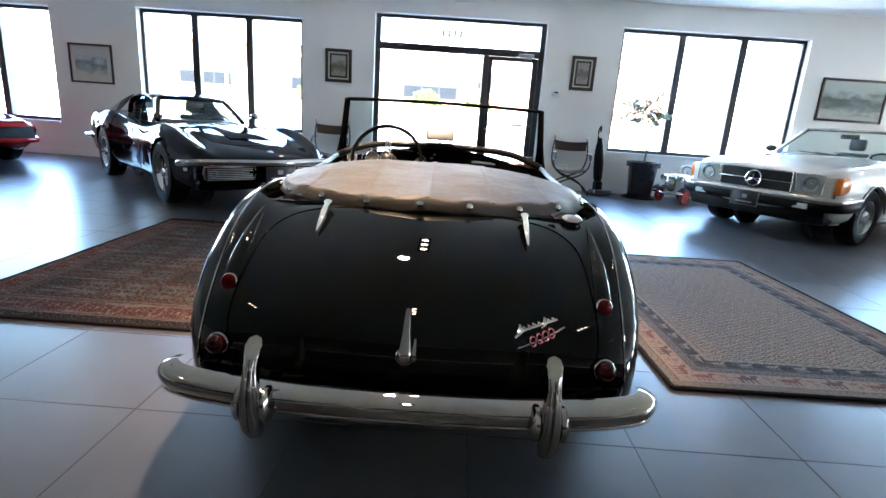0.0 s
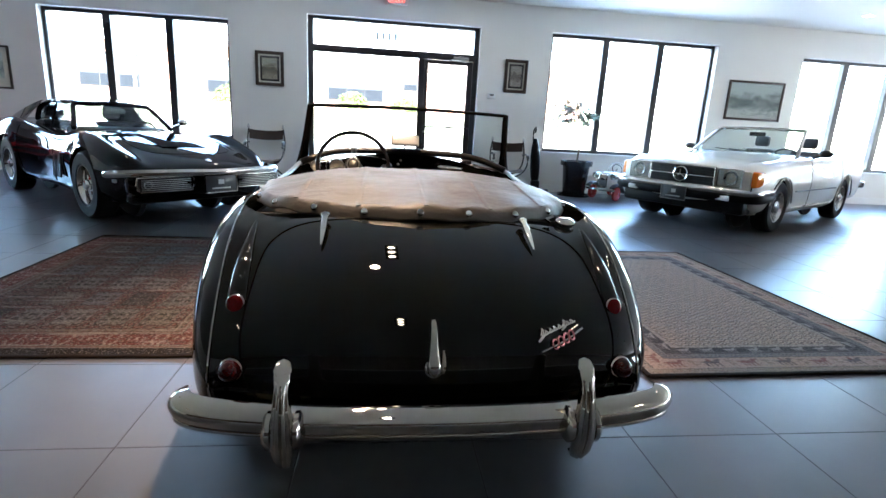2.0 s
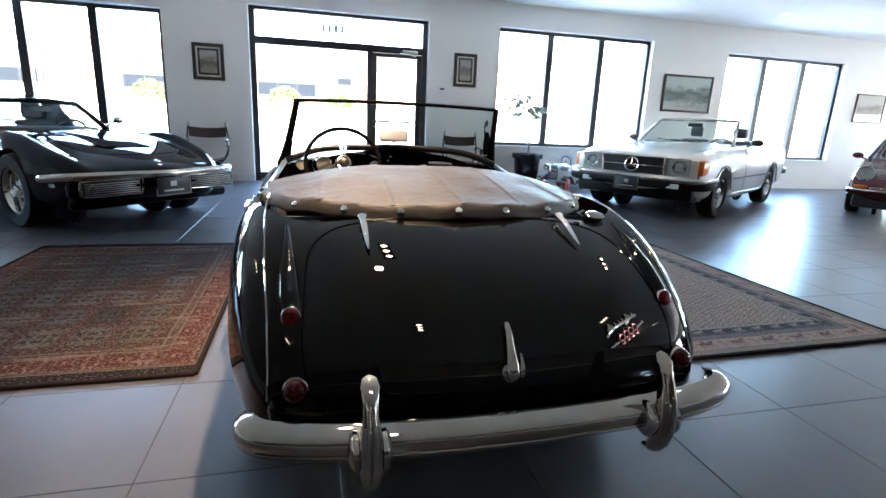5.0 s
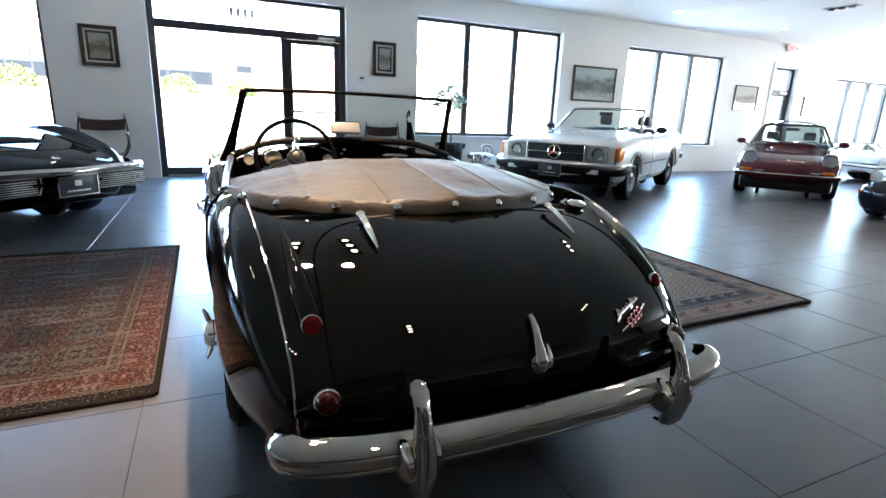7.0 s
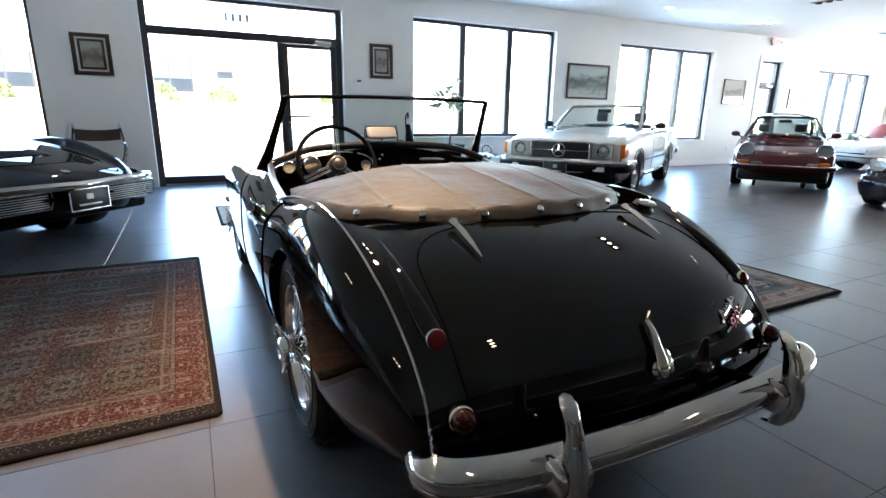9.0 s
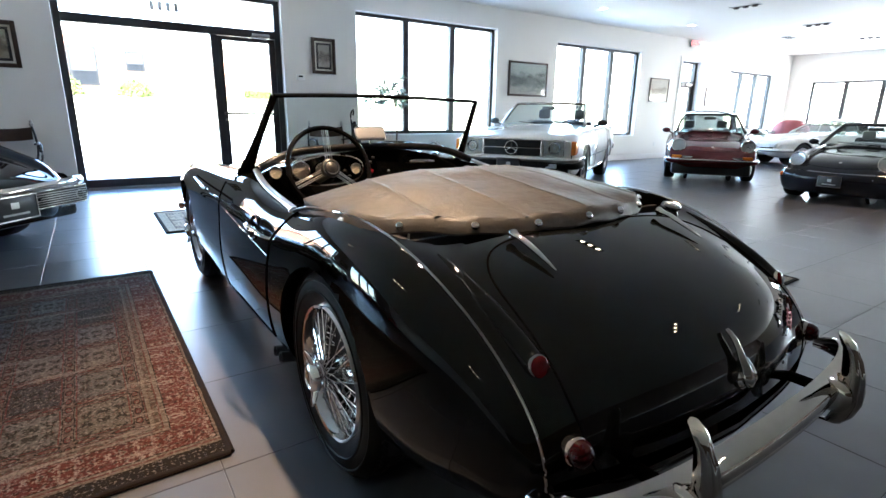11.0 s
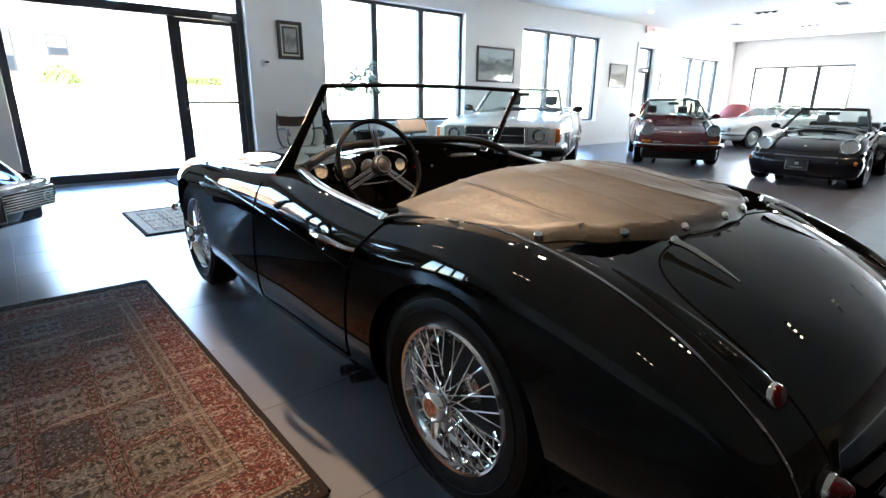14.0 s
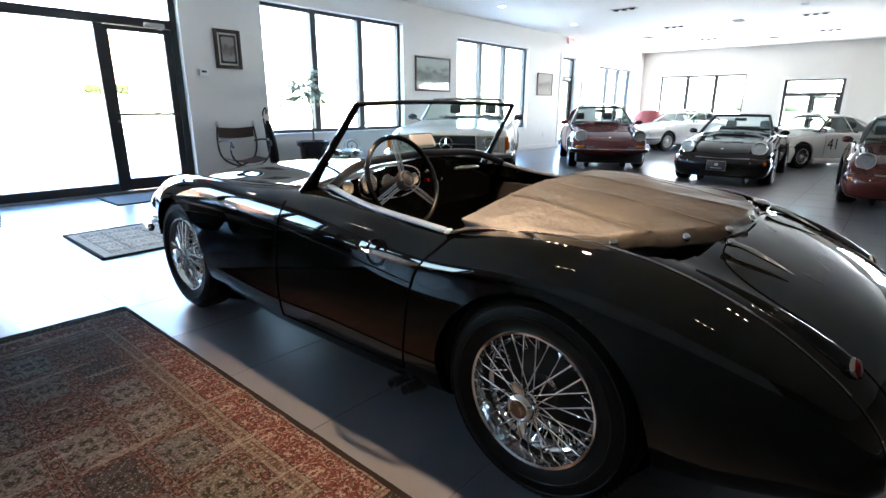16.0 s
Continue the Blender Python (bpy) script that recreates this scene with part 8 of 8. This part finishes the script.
for s in (-1, 1):
    round_lamp(toy, (s * .16, .58, .40), .045, (0, 1, 0))
    for y in (-.12, .52):
        bm = bmesh.new()
        mm = Matrix.Translation((s * .22, y, .12)) @ Matrix.Rotation(s * math.pi / 2, 4, "Y")
        lathe(bm, [(.09, -.02), (.115, -.02), (.12, 0), (.115, .02), (.09, .02)], mm, 28)
        wl = part("wheel", bm, M_REDP, toy)
        bm = bmesh.new()
        lathe(bm, [(.107, -.022), (.107, .022), (.05, .022), (.03, .03), (0, .032)], mm, 28)
        part("wheel_disc", bm, M_REDP, wl, "red enamelled wheel disc")
    bm = bmesh.new()
    tube(bm, smooth_path([(s * .22, .68, .22), (s * .22, .60, .265), (s * .22, .46, .262), (s * .20, .30, .16), (s * .20, .0, .15), (s * .22, -.1, .255), (s * .22, -.24, .20)], 26), .05, 8, flat=.25)
    part("mudguard", bm, M_BLACK, toy)
bm = bmesh.new()
tube(bm, smooth_path([(-.26, .66, .18), (-.1, .72, .18), (.1, .72, .18), (.26, .66, .18)], 16), .016, 8)
part("bumper", bm, M_CHROME, toy)
bm = bmesh.new()
tube(bm, [(.09 * math.cos(2 * math.pi * k / 24), .17 + .03 * math.sin(2 * math.pi * k / 24), .50 + .08 * math.sin(2 * math.pi * k / 24)) for k in range(24)], .008, 6, closed=True)
cyl(bm, (0, .17, .50), (0, .3, .40), .01, seg=8)
part("steering_wheel", bm, M_BLACK, toy)
pipe(toy, "windscreen_frame", [(-.13, .22, .44), (-.12, .19, .56), (.12, .19, .56), (.13, .22, .44)], .007, M_CHROME)

# ---- armchair in the far corner ----
M_ROSE = surface("dusty_red_upholstery", (0.28, 0.06, 0.055), 0.7, var=0.2, scale=10, fine=150, bump_s=0.3)
root = thing("armchair", pose(16.45, 6.72, 0, 0, 0, 110) @ Matrix.Scale(1.3, 4), "dusty red upholstered tub armchair by the window", "armchair")
bm = bmesh.new()
g = []
for v in range(8):
    z, r = .12 + .68 * v / 7, .36 + .05 * math.sin(v / 7 * 3)
    g.append([bm.verts.new(((r - .0) * math.cos(a), r * math.sin(a), z - .18 * (abs(math.cos(a)) ** 3 if math.sin(a) > -.1 else 1.0) * (v / 7))) for a in np.linspace(-.6, math.pi + .6, 28)])
for a, b in zip(g, g[1:]):
    for k in range(27):
        bm.faces.new((a[k], a[k + 1], b[k + 1], b[k]))
for v in bmesh.ops.extrude_face_region(bm, geom=list(bm.faces))["geom"]:
    if isinstance(v, bmesh.types.BMVert):
        v.co.x *= .72; v.co.y *= .72
part("backrest", bm, M_ROSE, root)
bm = bmesh.new()
box(bm, (-.27, -.36, .12), (.27, .25, .44), .06)
part("seat", bm, M_ROSE, root)
for x in (-.24, .24):
    for y in (-.28, .22):
        bm = bmesh.new()
        cyl(bm, (x, y, 0), (x, y, .13), .018, .025, 10)
        part("leg", bm, M_WOODF, root)

# ---- lamps in the ceiling ----
for x, y, watts in ((-1.0, 1.15, 31), (5.4, 1.7, 8), (-3.9, 1.7, 6), (11.64, 1.7, 5), (14.75, 1.7, 5), (14.75, 4.62, 4)):
    lamp = new("downlight", bpy.data.lights.new("downlight", "SPOT"))
    lamp.data.energy, lamp.data.spot_size, lamp.data.spot_blend, lamp.data.shadow_soft_size, lamp.data.color = watts, radians(66), 0.9, 0.05, (1.0, 0.66, 0.39)
    lamp.matrix_basis = look((x, y, CEIL - 0.03), (x, y, 0))

# area lamps added in the far end wall's openings to boost the sky light
for y0, y1, z0, z1, watts in ((*WINDOW_E, 9), (*WINDOW_E_UNSEEN, 9), (*DOOR_E, 0.1, EAST_TOP, 6)):
    lamp = new("window_light", bpy.data.lights.new("window_light", "AREA"))
    lamp.data.shape, lamp.data.size, lamp.data.size_y, lamp.data.energy = "RECTANGLE", y1 - y0 - 0.2, z1 - z0 - 0.2, watts
    lamp.data.color = (0.92, 0.96, 1.0)
    lamp.matrix_basis = look((EAST + 0.07, (y0 + y1) / 2, (z0 + z1) / 2), (EAST - 5, (y0 + y1) / 2, (z0 + z1) / 2 - 0.6))

# ---- floor tiles ----
def tile_mesh(bm, x, y):
    h, c = TILE / 2 - 0.0015, 0.0012
    lo = [bm.verts.new((x + sx * h, y + sy * h, -0.0012)) for sx, sy in ((-1, -1), (1, -1), (1, 1), (-1, 1))]
    hi = [bm.verts.new((x + sx * (h - c), y + sy * (h - c), 0)) for sx, sy in ((-1, -1), (1, -1), (1, 1), (-1, 1))]
    bm.faces.new(hi)
    for k in range(4):
        bm.faces.new((lo[k], lo[(k + 1) % 4], hi[(k + 1) % 4], hi[k]))


bm = bmesh.new()
tile_mesh(bm, 0, 0)
one = bpy.data.meshes.new("tile")
bm.to_mesh(one)
bm.free()
one.materials.append(M_TILE)
verts, faces = [], []
for i in range(-19, 33):
    for j in range(-13, 13):
        x, y = TILE_X + TILE * (i + 0.5), TILE_Y + TILE * (j + 0.5)
        if not (WEST + TILE / 2 < x < EAST - TILE / 2 + 0.3 and SOUTH + TILE / 2 < y < NORTH + TILE / 2):
            continue
        if -4 <= i < 10 and -5 <= j < 12:
            ob = new("tile", one)
            ob.parent = floor
            ob.location = (x, y, 0)
        else:
            h, c, k = TILE / 2 - 0.0015, 0.0012, len(verts)
            verts += [(x + sx * h, y + sy * h, -0.0012) for sx, sy in ((-1, -1), (1, -1), (1, 1), (-1, 1))]
            verts += [(x + sx * (h - c), y + sy * (h - c), 0) for sx, sy in ((-1, -1), (1, -1), (1, 1), (-1, 1))]
            faces += [(k + 4, k + 5, k + 6, k + 7)] + [(k + q, k + (q + 1) % 4, k + 4 + (q + 1) % 4, k + 4 + q) for q in range(4)]
rest = bpy.data.meshes.new("far_tiles")
rest.from_pydata(verts, [], faces)
rest.materials.append(M_TILE)
far = new("far_tiles", rest)
far.parent = floor
tagged(far, kind="stuff")
